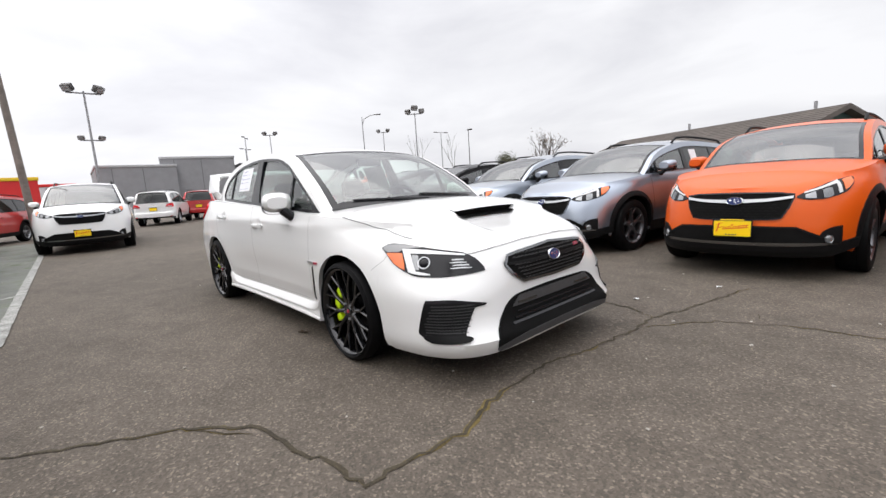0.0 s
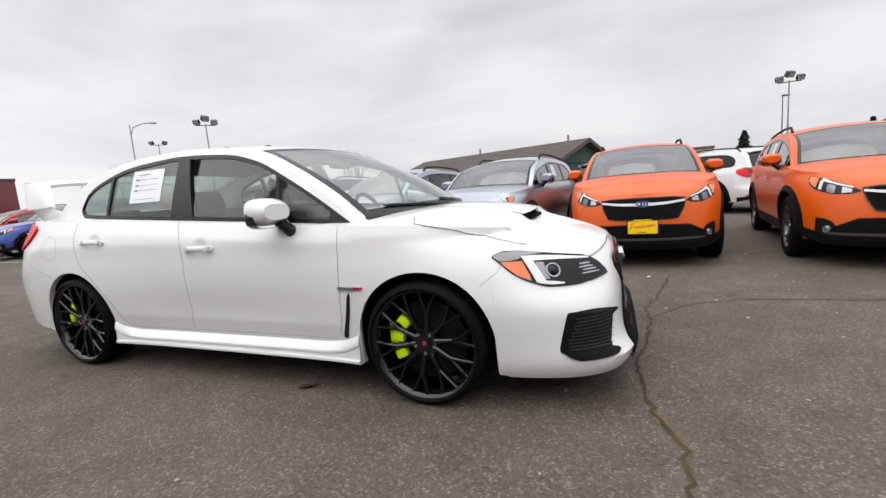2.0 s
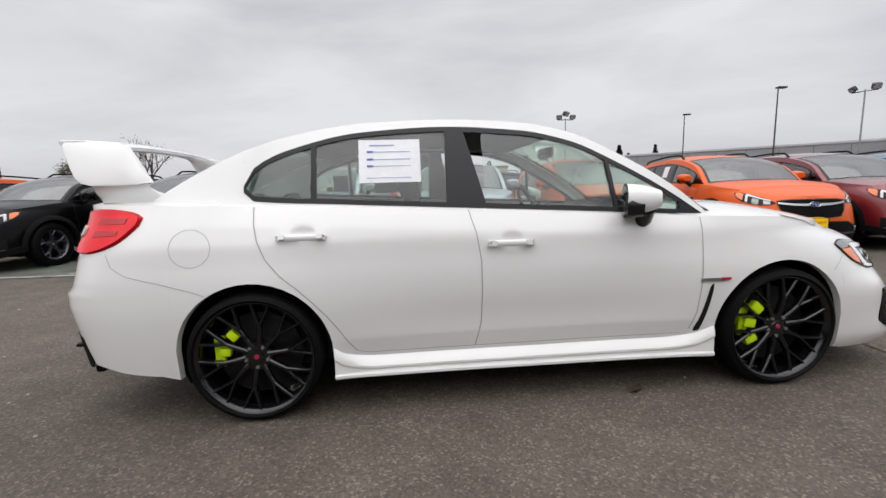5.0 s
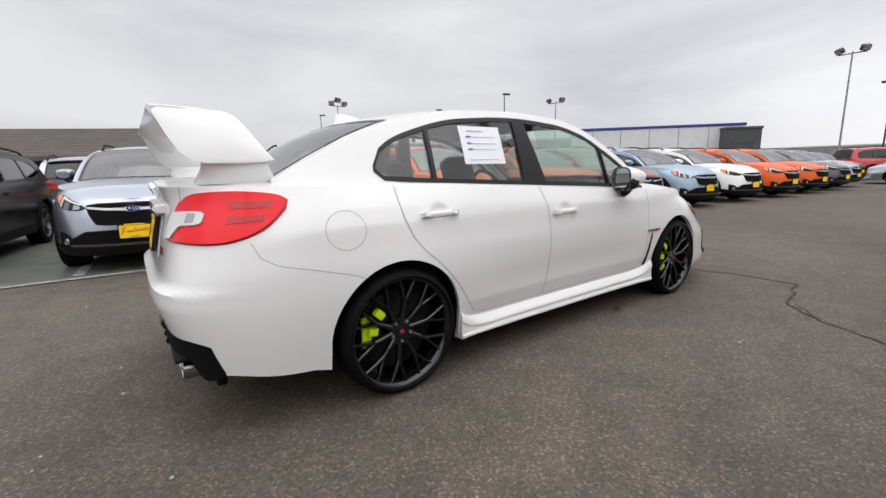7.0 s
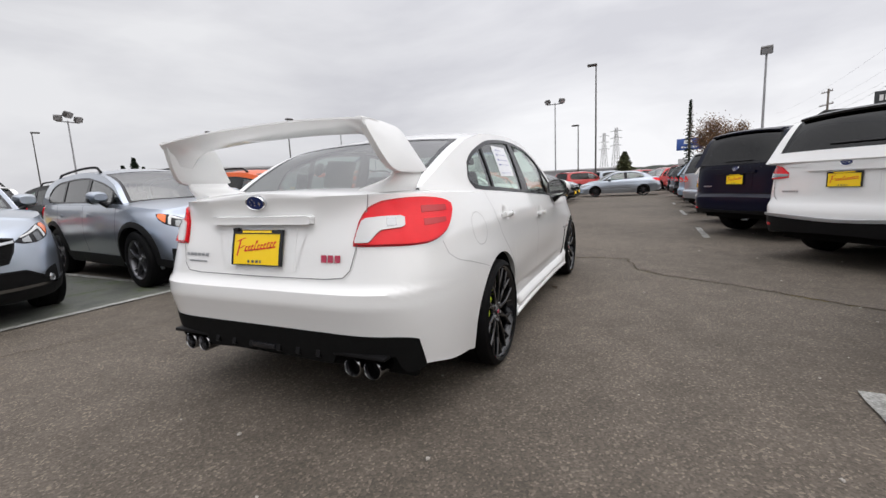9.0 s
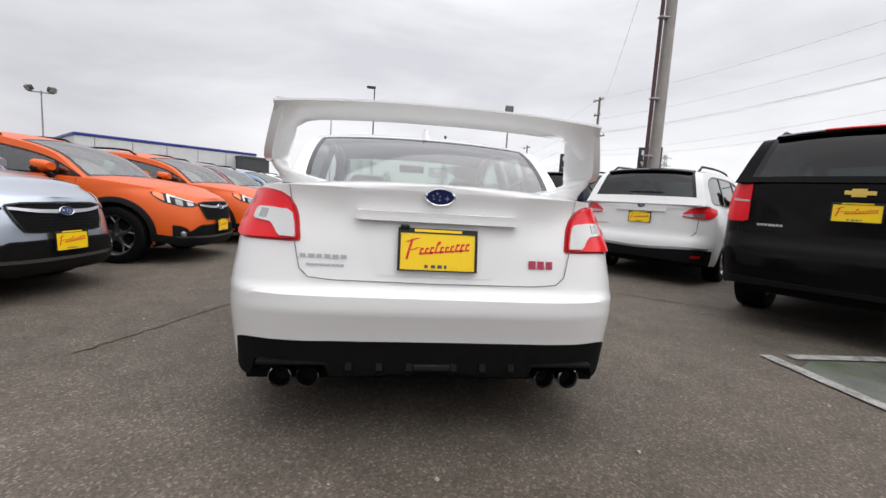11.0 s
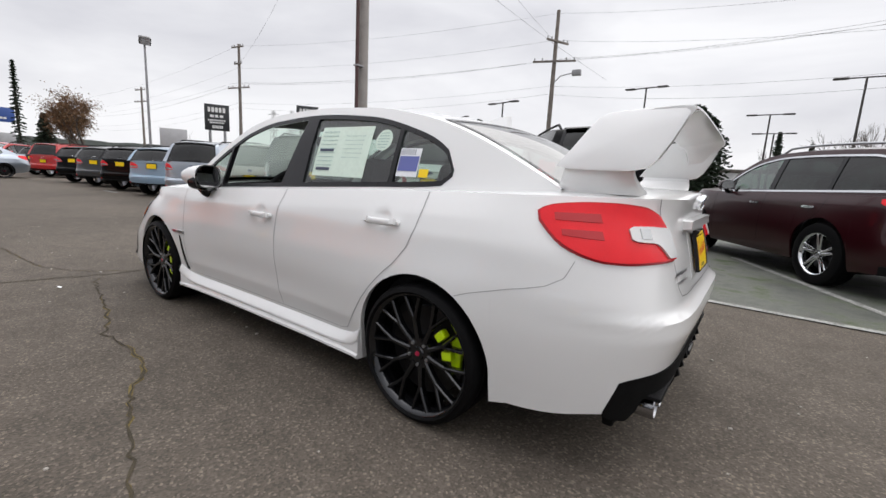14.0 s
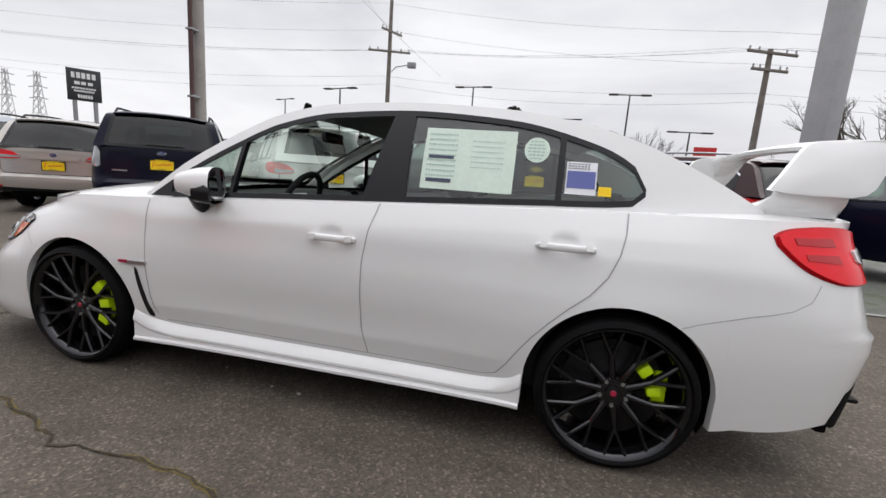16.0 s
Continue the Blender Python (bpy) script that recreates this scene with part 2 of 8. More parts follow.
def pchip(*pts):
    """A smooth curve y(x) through the given points that does not overshoot."""
    pts = sorted(pts)
    xs, ys = [p[0] for p in pts], [p[1] for p in pts]
    n = len(xs)
    if n == 1:
        return lambda x: ys[0]
    d = [(ys[i + 1] - ys[i]) / (xs[i + 1] - xs[i]) for i in range(n - 1)]
    m = [d[0]] + [2 * d[i - 1] * d[i] / (d[i - 1] + d[i]) if d[i - 1] * d[i] > 0 else 0.0 for i in range(1, n - 1)] + [d[-1]]

    def f(x):
        if x <= xs[0]:
            return ys[0]
        if x >= xs[-1]:
            return ys[-1]
        i = sum(1 for q in xs if q <= x) - 1
        h = xs[i + 1] - xs[i]
        t = (x - xs[i]) / h
        return (ys[i] * (1 + 2 * t) * (1 - t) ** 2 + m[i] * h * t * (1 - t) ** 2
                + ys[i + 1] * t * t * (3 - 2 * t) + m[i + 1] * h * t * t * (t - 1))
    return f


def lin(a, b, n):
    return [a + (b - a) * i / (n - 1) for i in range(n)]


def sheet(bm, rows, loop=False):
    """Faces between rows of points."""
    vs = [[bm.verts.new(p) for p in r] for r in rows]
    for a, b in zip(vs, vs[1:]):
        k = len(a)
        for i in range(k if loop else k - 1):
            j = (i + 1) % k
            try:
                bm.faces.new((a[i], a[j], b[j], b[i]))
            except ValueError:
                pass
    return vs


def part(name, bm, mat, parent=None, label="", sharp=38, clean=True):
    """One mesh object under a thing or a part."""
    if clean:
        bmesh.ops.remove_doubles(bm, verts=bm.verts, dist=0.0004)
    bmesh.ops.recalc_face_normals(bm, faces=bm.faces)
    me = bpy.data.meshes.new(name)
    bm.to_mesh(me)
    bm.free()
    for p in me.polygons:
        p.use_smooth = True
    if sharp:
        me.set_sharp_from_angle(angle=radians(sharp))
    me.materials.append(mat)
    ob = new(name, me)
    if parent is not None:
        ob.parent = parent
    if label:
        tagged(ob, label)
    return ob


def thing(name, label, category, m=None, group="", kind=""):
    ob = tagged(new(name), label, category, group, kind)
    ob.empty_display_size = 0.2
    if m is not None:
        ob.matrix_basis = m
    return ob


def box(bm, x0, x1, y0, y1, z0, z1, bevel=0.0, m=None):
    start = set(bm.verts)
    vs = bmesh.ops.create_cube(bm, size=1.0)["verts"]
    for v in vs:
        v.co = Vector(((x0 + x1) / 2 + v.co.x * (x1 - x0), (y0 + y1) / 2 + v.co.y * (y1 - y0), (z0 + z1) / 2 + v.co.z * (z1 - z0)))
    if bevel:
        es = {e for v in vs for e in v.link_edges}
        bmesh.ops.bevel(bm, geom=list(es), offset=bevel, segments=2, profile=0.5, affect="EDGES")
    if m is not None:
        for v in bm.verts:
            if v not in start:
                v.co = m @ v.co
    return bm


def boxed(*args, **kw):
    return box(bmesh.new(), *args, **kw)


def lathe(bm, prof, axis="y", n=40, centre=(0, 0, 0), turn=2 * math.pi):
    """A profile of (radius, along) turned about an axis."""
    rows = []
    for r, a in prof:
        row = []
        for i in range(n):
            t = turn * i / n
            c, s = r * math.cos(t), r * math.sin(t)
            p = {"y": (c, a, s), "z": (c, s, a), "x": (a, c, s)}[axis]
            row.append(Vector(p) + Vector(centre))
        rows.append(row)
    sheet(bm, rows, loop=True)
    return bm


def tube(bm, pts, radius, n=8, cap=True):
    """A round bar along points; radius a number or one a point."""
    pts = [Vector(p) for p in pts]
    rows = []
    up = Vector((0, 0, 1))
    for i, p in enumerate(pts):
        d = (pts[min(i + 1, len(pts) - 1)] - pts[max(i - 1, 0)]).normalized()
        a = d.cross(up)
        if a.length < 1e-3:
            a = d.cross(Vector((1, 0, 0)))
        a.normalize()
        b = d.cross(a)
        r = radius[i] if isinstance(radius, (list, tuple)) else radius
        rows.append([p + a * r * math.cos(2 * math.pi * k / n) + b * r * math.sin(2 * math.pi * k / n) for k in range(n)])
    vs = sheet(bm, rows, loop=True)
    if cap:
        bm.faces.new(vs[0])
        bm.faces.new(vs[-1])
    return bm


def normal_at(fn, u, v, out):
    e = 0.004
    p = fn(u, v)
    n = (fn(u + e, v) - fn(u - e, v)).cross(fn(u, v + e) - fn(u, v - e))
    n = n.normalized() if n.length > 1e-12 else Vector(out)
    return p, (n if n.dot(Vector(out)) > 0 else -n)


def slab(bm, fn, stations, off=0.004, deep=0.012, nu=10, nv=5, out=(0, 0, 0), steps=False):
    """A plate that follows a surface fn(u, v): stations of (u, lowest v, highest v), raised by off, with its rim going down."""
    us = [s[0] for s in stations]
    lo, hi = pchip(*[(s[0], s[1]) for s in stations]), pchip(*[(s[0], s[2]) for s in stations])
    if steps:
        cols = us
    else:
        cols = sorted(set(lin(min(us), max(us), nu)) | set(us))
    top, low = [], []
    for u in cols:
        a, b = lo(u), hi(u)
        rt, rl = [], []
        for v in lin(a, b, nv):
            p, n = normal_at(fn, u, v, out)
            rt.append(p + n * off)
            rl.append(p + n * (off - deep))
        top.append(rt)
        low.append(rl)
    sheet(bm, top)
    rim = [(i, 0) for i in range(len(cols))] + [(len(cols) - 1, j) for j in range(1, nv)] + \
          [(i, nv - 1) for i in range(len(cols) - 2, -1, -1)] + [(0, j) for j in range(nv - 2, 0, -1)]
    sheet(bm, [[top[i][j] for i, j in rim], [low[i][j] for i, j in rim]], loop=True)
    return bm


def seam(bm, fn, path, width=0.004, off=0.0012, out=(0, 1, 0), n=6):
    """A thin gap line along a path on a surface."""
    pts = []
    for (u0, v0), (u1, v1) in zip(path, path[1:]):
        for i in range(n):
            pts.append((u0 + (u1 - u0) * i / n, v0 + (v1 - v0) * i / n))
    pts.append(path[-1])
    rows = []
    ps = [normal_at(fn, u, v, out) for u, v in pts]
    for i, (p, nn) in enumerate(ps):
        d = (ps[min(i + 1, len(ps) - 1)][0] - ps[max(i - 1, 0)][0]).normalized()
        s = d.cross(nn).normalized() * width / 2
        rows.append([p + nn * off - s, p + nn * off + s])
    sheet(bm, rows)
    return bm

# ---- cars: one builder for all bodies; x forward, y to the car's left, z up from the ground, origin midway between the axles ----


def smooth(x, a, b):
    t = min(1.0, max(0.0, (x - a) / (b - a)))
    return t * t * (3 - 2 * t)


class Car:
    """The surfaces of a car body, from its waterlines and its side lines."""

    def __init__(s, wb, r, ra, straight, bulge, waist, arch_n, end_n, xs_f, xs_r, tyre_w, rim_r, track, rim_mat, cap_mat, W, xF, nF, xR, nR, ztop, zsill, zbf, zbr, cowl, deck, hcrown, hpow, dcrown, zc0, yc0, tum, tum2, taper, cab_mid, cab_len, rail, rail_f, rail_r, head_f, head_r, bow, crown, ws_v, bl_v, dlo_f, dlo_r, lo, hi, seat_x, bench_x):
        s.wb = wb
        s.r = r
        s.ra = ra
        s.straight = straight
        s.bulge = bulge
        s.waist = waist
        s.arch_n = arch_n
        s.end_n = end_n
        s.xs_f = xs_f
        s.xs_r = xs_r
        s.tyre_w = tyre_w
        s.rim_r = rim_r
        s.track = track
        s.rim_mat = rim_mat
        s.cap_mat = cap_mat
        s.W = W
        s.xF = xF
        s.nF = nF
        s.xR = xR
        s.nR = nR
        s.ztop = ztop
        s.zsill = zsill
        s.zbf = zbf
        s.zbr = zbr
        s.cowl = cowl
        s.deck = deck
        s.hcrown = hcrown
        s.hpow = hpow
        s.dcrown = dcrown
        s.zc0 = zc0
        s.yc0 = yc0
        s.tum = tum
        s.tum2 = tum2
        s.taper = taper
        s.cab_mid = cab_mid
        s.cab_len = cab_len
        s.rail = rail
        s.rail_f = rail_f
        s.rail_r = rail_r
        s.head_f = head_f
        s.head_r = head_r
        s.bow = bow
        s.crown = crown
        s.ws_v = ws_v
        s.bl_v = bl_v
        s.dlo_f = dlo_f
        s.dlo_r = dlo_r
        s.lo = lo
        s.hi = hi
        s.seat_x = seat_x
        s.bench_x = bench_x
        s.xa = s.wb / 2
        s.x1 = s.xa - s.straight
        s.crease = False
        s.arch_z = r + 0.005
        s.cups = ()
        s.channel = 0.0

    def base(s, x, z):
        w = s.W(z)
        if x > s.x1:
            q, n = (x - s.x1) / (s.xF(z) - s.x1), s.nF(z)
        elif x < -s.x1:
            q, n = (-s.x1 - x) / (-s.x1 - s.xR(z)), s.nR(z)
        else:
            return w
        return w * max(0.0, 1 - min(q, 1.0) ** n) ** (1 / n)

    def flare(s, x, z):
        f = 0.0
        for xa in (s.xa, -s.xa):
            f += s.bulge * math.exp(-((x - xa) / 0.40) ** 2) * math.exp(-((z - s.r * 1.75) / 0.30) ** 2)
        return f - s.waist * math.exp(-(x / 0.75) ** 4) * math.exp(-((z - 0.42) / 0.16) ** 2)

    def half(s, x, z):
        v = s.base(x, z) + s.flare(x, z)
        if s.crease:
            # the pressed lines along the doors: a tuck above the sill and a shoulder under the windows
            m = 1 - smooth(abs(x), 0.80, 0.97)
            if z < 0.375:
                v -= 0.24 * min(0.375 - z, 0.16) * m
            d = z - s.ztop(x) + 0.095
            if d > 0:
                v -= 0.13 * d * (1 - smooth(x, 0.80, 1.0)) * (1 - smooth(-x, 1.45, 1.75))
        for cx, cz in s.cups:
            # the hand cup behind a door handle
            q = ((x - cx) / 0.064) ** 2 + ((z - cz) / 0.044) ** 2
            if q < 1:
                v -= 0.012 * (1 - q) ** 1.2
        return v

    def nose(s, f, z):
        xs = s.xs_f
        yb, n = f * s.base(xs, z), s.nF(z)
        x = s.x1 + (s.xF(z) - s.x1) * max(0.0, 1 - (yb / s.W(z)) ** n) ** (1 / n)
        return Vector((x, yb + s.flare(xs, z) * f ** 3, z))

    def tail(s, f, z):
        xs = s.xs_r
        yb, n = f * s.base(xs, z), s.nR(z)
        x = -s.x1 + (s.xR(z) + s.x1) * max(0.0, 1 - (yb / s.W(z)) ** n) ** (1 / n)
        return Vector((x, yb + s.flare(xs, z) * f ** 3, z))

    # surfaces for plates laid on the body
    def side(s, sgn):
        return lambda x, z: Vector((x, sgn * s.half(x, z), z))

    def front(s, a, z):
        """a: degrees round from straight ahead, to the left."""
        if s.crease:
            # on the true skin: along the nose, then along the side
            t = radians(abs(a))
            turn = lambda p: math.atan2(p.y, p.x - s.x1)
            if turn(s.nose(1.0, z)) >= t:
                lo, hi, fn = 0.0, 1.0, lambda f: s.nose(f, z)
            else:
                lo, hi, fn = 0.0, s.xs_f - s.x1, lambda f: Vector((s.xs_f - f, s.half(s.xs_f - f, z), z))
            for _ in range(14):
                mid = (lo + hi) / 2
                lo, hi = (mid, hi) if turn(fn(mid)) < t else (lo, mid)
            p = fn((lo + hi) / 2)
            return Vector((p.x, math.copysign(p.y, a), z))
        t, n = radians(abs(a)), s.nF(z)
        c, q = math.cos(t), math.sin(t)
        r = ((c / (s.xF(z) - s.x1)) ** n + (q / s.W(z)) ** n) ** (-1 / n)
        x, y = s.x1 + r * c, r * q
        return Vector((x, math.copysign(y + s.flare(x, z) * min(1, y / 0.8) ** 3, a), z))

    def rear(s, a, z):
        t, n = radians(abs(a)), s.nR(z)
        c, q = math.cos(t), math.sin(t)
        r = ((c / (-s.x1 - s.xR(z))) ** n + (q / s.W(z)) ** n) ** (-1 / n)
        x, y = -s.x1 - r * c, r * q
        return Vector((x, math.copysign(y + s.flare(x, z) * min(1, y / 0.8) ** 3, a), z))

    def front_y(s, y, z):
        n = s.nF(z)
        return Vector((s.x1 + (s.xF(z) - s.x1) * max(0.0, 1 - (abs(y) / s.W(z)) ** n) ** (1 / n), y, z))

    def rear_y(s, y, z):
        n = s.nR(z)
        return Vector((-s.x1 + (s.xR(z) + s.x1) * max(0.0, 1 - (abs(y) / s.W(z)) ** n) ** (1 / n), y, z))

    def cab(s, sgn):
        """The side of the cabin: glass and pillars."""
        def f(x, z):
            d = z - s.zc0
            m = abs(x - s.cab_mid) / s.cab_len
            return Vector((x, sgn * (s.yc0 - s.tum * d - s.tum2 * d * d - s.taper * m ** 4), z))
        return f

    def top(s, x, v):
        """The roof, windscreen and rear window; v from -1 to 1 across."""
        z = s.rail(x)
        y = s.cab(1)(x, z).y - 0.012
        q = 1 - abs(v) ** 2.3
        return Vector((x + s.bow(x) * (1 - v * v), v * y, z + s.crown(x) * q))

    def trough(s, x, y):
        """How far the hood dips in front of its air scoop."""
        return s.channel * smooth(x, 1.66, 1.71) * (1 - smooth(x, 1.77, 2.12)) * (1 - smooth(abs(y), 0.235, 0.315))

    def hood(s, x, v):
        z = s.ztop(x)
        y = v * s.half(x, z)
        return Vector((x, y, z + s.hcrown(x) * (1 - abs(v) ** s.hpow) - s.trough(x, y)))

    def bottom(s, x):
        z = s.zsill(x)
        for xa in (s.xa, -s.xa):
            d = abs(x - xa)
            if d < s.ra:
                z = max(z, s.arch_z + math.sqrt(s.ra ** 2 - d * d))
        return z


def body_shell(S, rows=22):
    """The painted lower body, hood and deck as one skin."""
    bm = bmesh.new()
    xs = set()
    for xa in (S.xa, -S.xa):
        for i in range(S.arch_n + 1):
            xs.add(round(xa + S.ra * math.cos(math.pi * i / S.arch_n), 5))
        xs.add(round(xa + S.ra + 0.0015, 5))
        xs.add(round(xa - S.ra - 0.0015, 5))
    for cx, cz in S.cups:
        xs |= {round(cx + q * 0.0104, 5) for q in range(-6, 7)}
    if S.channel:
        xs |= {1.655, 1.672, 1.685, 1.70}
    lo, hi = S.xs_r, S.xs_f
    x = lo
    while x < hi:
        if all(abs(x - q) > 0.03 for q in xs):
            xs.add(round(x, 5))
        x += 0.09
    xs |= {lo, hi}
    cols = []
    for f in lin(0, 1, S.end_n)[:-1]:
        f = math.sin(f * math.pi / 2) ** 0.9
        cols.append((lambda z, f=f: S.nose(f, z), S.nose(f, 0.6).x, S.zbf(f)))
    for x in sorted((q for q in xs if lo <= q <= hi), reverse=True):
        cols.append((lambda z, x=x: Vector((x, S.half(x, z), z)), x, S.bottom(x)))
    for f in reversed(lin(0, 1, S.end_n)[:-1]):
        f = math.sin(f * math.pi / 2) ** 0.9
        cols.append((lambda z, f=f: S.tail(f, z), S.tail(f, 0.8).x, S.zbr(f)))
    skin = []
    for fn, x, zb in cols:
        zt = S.ztop(x)
        z1, z2 = max(0.375, zb + 0.18 * (zt - zb)), zt - 0.095
        if S.crease and z2 > z1 + 0.05:
            skin.append([fn(z) for z in lin(zb, z1 - 0.006, 6) + lin(z1 + 0.006, z2 - 0.006, 30) + lin(z2 + 0.006, zt, 6)])
        elif S.crease:
            skin.append([fn(zb + (zt - zb) * t) for t in lin(0, 1, 42)])
        else:
            skin.append([fn(zb + (zt - zb) * t) for t in lin(0, 1, rows)])
    for sgn in (1, -1):
        sheet(bm, [[Vector((p.x, sgn * p.y, p.z)) for p in c] for c in skin])
        # the turned-in lip along the lower edge and the arches
        sheet(bm, [[Vector((c[0].x, sgn * c[0].y, c[0].z)) for c in skin],
                   [Vector((c[0].x * 0.995, sgn * max(0.0, c[0].y - 0.03), c[0].z + 0.002)) for c in skin]])
    for keep, crown, pw in ((lambda p: p.x > S.cowl, S.hcrown, S.hpow), (lambda p: p.x < S.deck, S.dcrown, 2.4)):
        rws = []
        for c in skin:
            p = c[-1]
            if keep(p):
                rws.append([Vector((p.x, v * p.y, p.z + crown(p.x) * (1 - abs(v) ** pw) - S.trough(p.x, v * p.y))) for v in lin(-1, 1, 65 if S.channel else 17)])
        if len(rws) > 1:
            sheet(bm, rws)
    return bm


def cab_panel(S, sgn, xs, low, high, rows=3):
    fn = S.cab(sgn)
    return [[fn(x, low(x) + (high(x) - low(x)) * t) for t in lin(0, 1, rows)] for x in xs]


def cab_skin(S, n=44):
    """Roof, pillars and the painted parts round the side windows."""
    bm = bmesh.new()
    for sgn in (1, -1):
        xs = lin(S.dlo_f, S.dlo_r, n)
        sheet(bm, cab_panel(S, sgn, xs, S.hi, lambda x: max(S.rail(x), S.hi(x) + 0.002), 3))
        lowrows = cab_panel(S, sgn, xs, lambda x: min(S.ztop(x) + 0.004, S.lo(x) - 0.002), S.lo, 2)
        edge = [[Vector((x, sgn * S.half(x, S.ztop(x)), S.ztop(x)))] for x in xs]
        sheet(bm, [e + r for e, r in zip(edge, lowrows)])
        for a, b in ((S.dlo_f, S.rail_f), (S.dlo_r, S.rail_r)):
            xq = lin(a, b, 14)
            rws = cab_panel(S, sgn, xq, lambda x: S.ztop(x) + 0.004, lambda x: max(S.rail(x), S.ztop(x) + 0.005), 6)
            sheet(bm, [[Vector((x, sgn * S.half(x, S.ztop(x)), S.ztop(x)))] + r for x, r in zip(xq, rws)])
        # seam strip from the rail to the roof skin
        xq = lin(S.rail_f, S.rail_r, 60)
        sheet(bm, [[S.cab(sgn)(x, S.rail(x)), S.top(x, sgn)] for x in xq])
        for a, b, e in ((S.rail_f, S.head_f, S.ws_v), (S.head_r, S.rail_r, S.bl_v)):
            sheet(bm, [[S.top(x, sgn * v) for v in lin(1, e, 4)] for x in lin(a, b, 20)])
    sheet(bm, [[S.top(x, v) for v in lin(-1, 1, 21)] for x in lin(S.head_f, S.head_r, 26)])
    return bm


def pane(S, sgn, a, b, m=0.022, n=12, off=-0.006, hi=None):
    bm = bmesh.new()
    fn = S.cab(sgn)
    up = hi or S.hi
    rws = []
    for x in lin(a, b, n):
        l, h = S.lo(x) + m, up(x) - m
        if h < l:
            h = l + 0.002
        rws.append([fn(x, l + (h - l) * t) + Vector((0, sgn * off, 0)) for t in lin(0, 1, 5)])
    sheet(bm, rws)
    return bm


def frame_strip(S, sgn, m=0.022, pillars=(), n=50):
    """The black surround of the side windows, with its upright bars."""
    bm = bmesh.new()
    fn = S.cab(sgn)
    o = Vector((0, sgn * 0.002, 0))
    xs = lin(S.dlo_f, S.dlo_r, n)
    for low, high in ((S.lo, lambda x: min(S.lo(x) + m, S.hi(x))), (lambda x: max(S.hi(x) - m, S.lo(x)), S.hi)):
        sheet(bm, [[fn(x, low(x)) + o - Vector((0, sgn * 0.015, 0)), fn(x, low(x)) + o, fn(x, high(x)) + o, fn(x, high(x)) + o - Vector((0, sgn * 0.02, 0))] for x in xs])
    for p in pillars:
        a, b = p[0], p[1]
        c, d = (p[2], p[3]) if len(p) > 2 else (a, b)
        rws = []
        for t in lin(0, 1, 7):
            row = []
            for q in (0.0, 0.33, 0.66, 1.0):
                x0, x1 = a + (b - a) * q, c + (d - c) * q
                z0, z1 = S.lo(x0), S.hi(x1)
                x = x0 + (x1 - x0) * t
                row.append(fn(x, z0 + (z1 - z0) * t) + o)
            rws.append([row[0] - Vector((0, sgn * 0.03, 0))] + row + [row[-1] - Vector((0, sgn * 0.03, 0))])
        sheet(bm, rws)
    return bm


def top_pane(S, a, b, v, n=14, off=0.002):
    bm = bmesh.new()
    sheet(bm, [[S.top(x, q) + Vector((0, 0, off)) for q in lin(-v, v, 17)] for x in lin(a, b, n)])
    return bm


def top_band(S, a, b, v, w=0.05, off=0.004):
    """The black printed border of a windscreen."""
    bm = bmesh.new()
    up = Vector((0, 0, off))
    for sgn in (1, -1):
        sheet(bm, [[S.top(x, sgn * q) + up for q in (v, v - w)] for x in lin(a, b, 14)])
    for x0, x1 in ((a, a + (b - a) * w * 1.6), (b - (b - a) * w, b)):
        sheet(bm, [[S.top(x, q) + up for q in lin(-v, v, 17)] for x in (x0, x1)])
    return bm


def arch_liner(S, sgn, axle):
    bm = bmesh.new()
    for xa in (axle,):
        rws = []
        for i in range(25):
            t = math.pi * (-0.12 + 1.24 * i / 24)
            x, z = xa + (S.ra - 0.004) * math.cos(t), S.arch_z + (S.ra - 0.004) * math.sin(t)
            y = min(S.half(x, max(z, 0.2)) - 0.028, S.W(0.5))
            rws.append([Vector((x, sgn * y, z)), Vector((x, sgn * 0.45, z))])
        vs = sheet(bm, rws)
        bm.faces.new([r[1] for r in vs])
    return bm


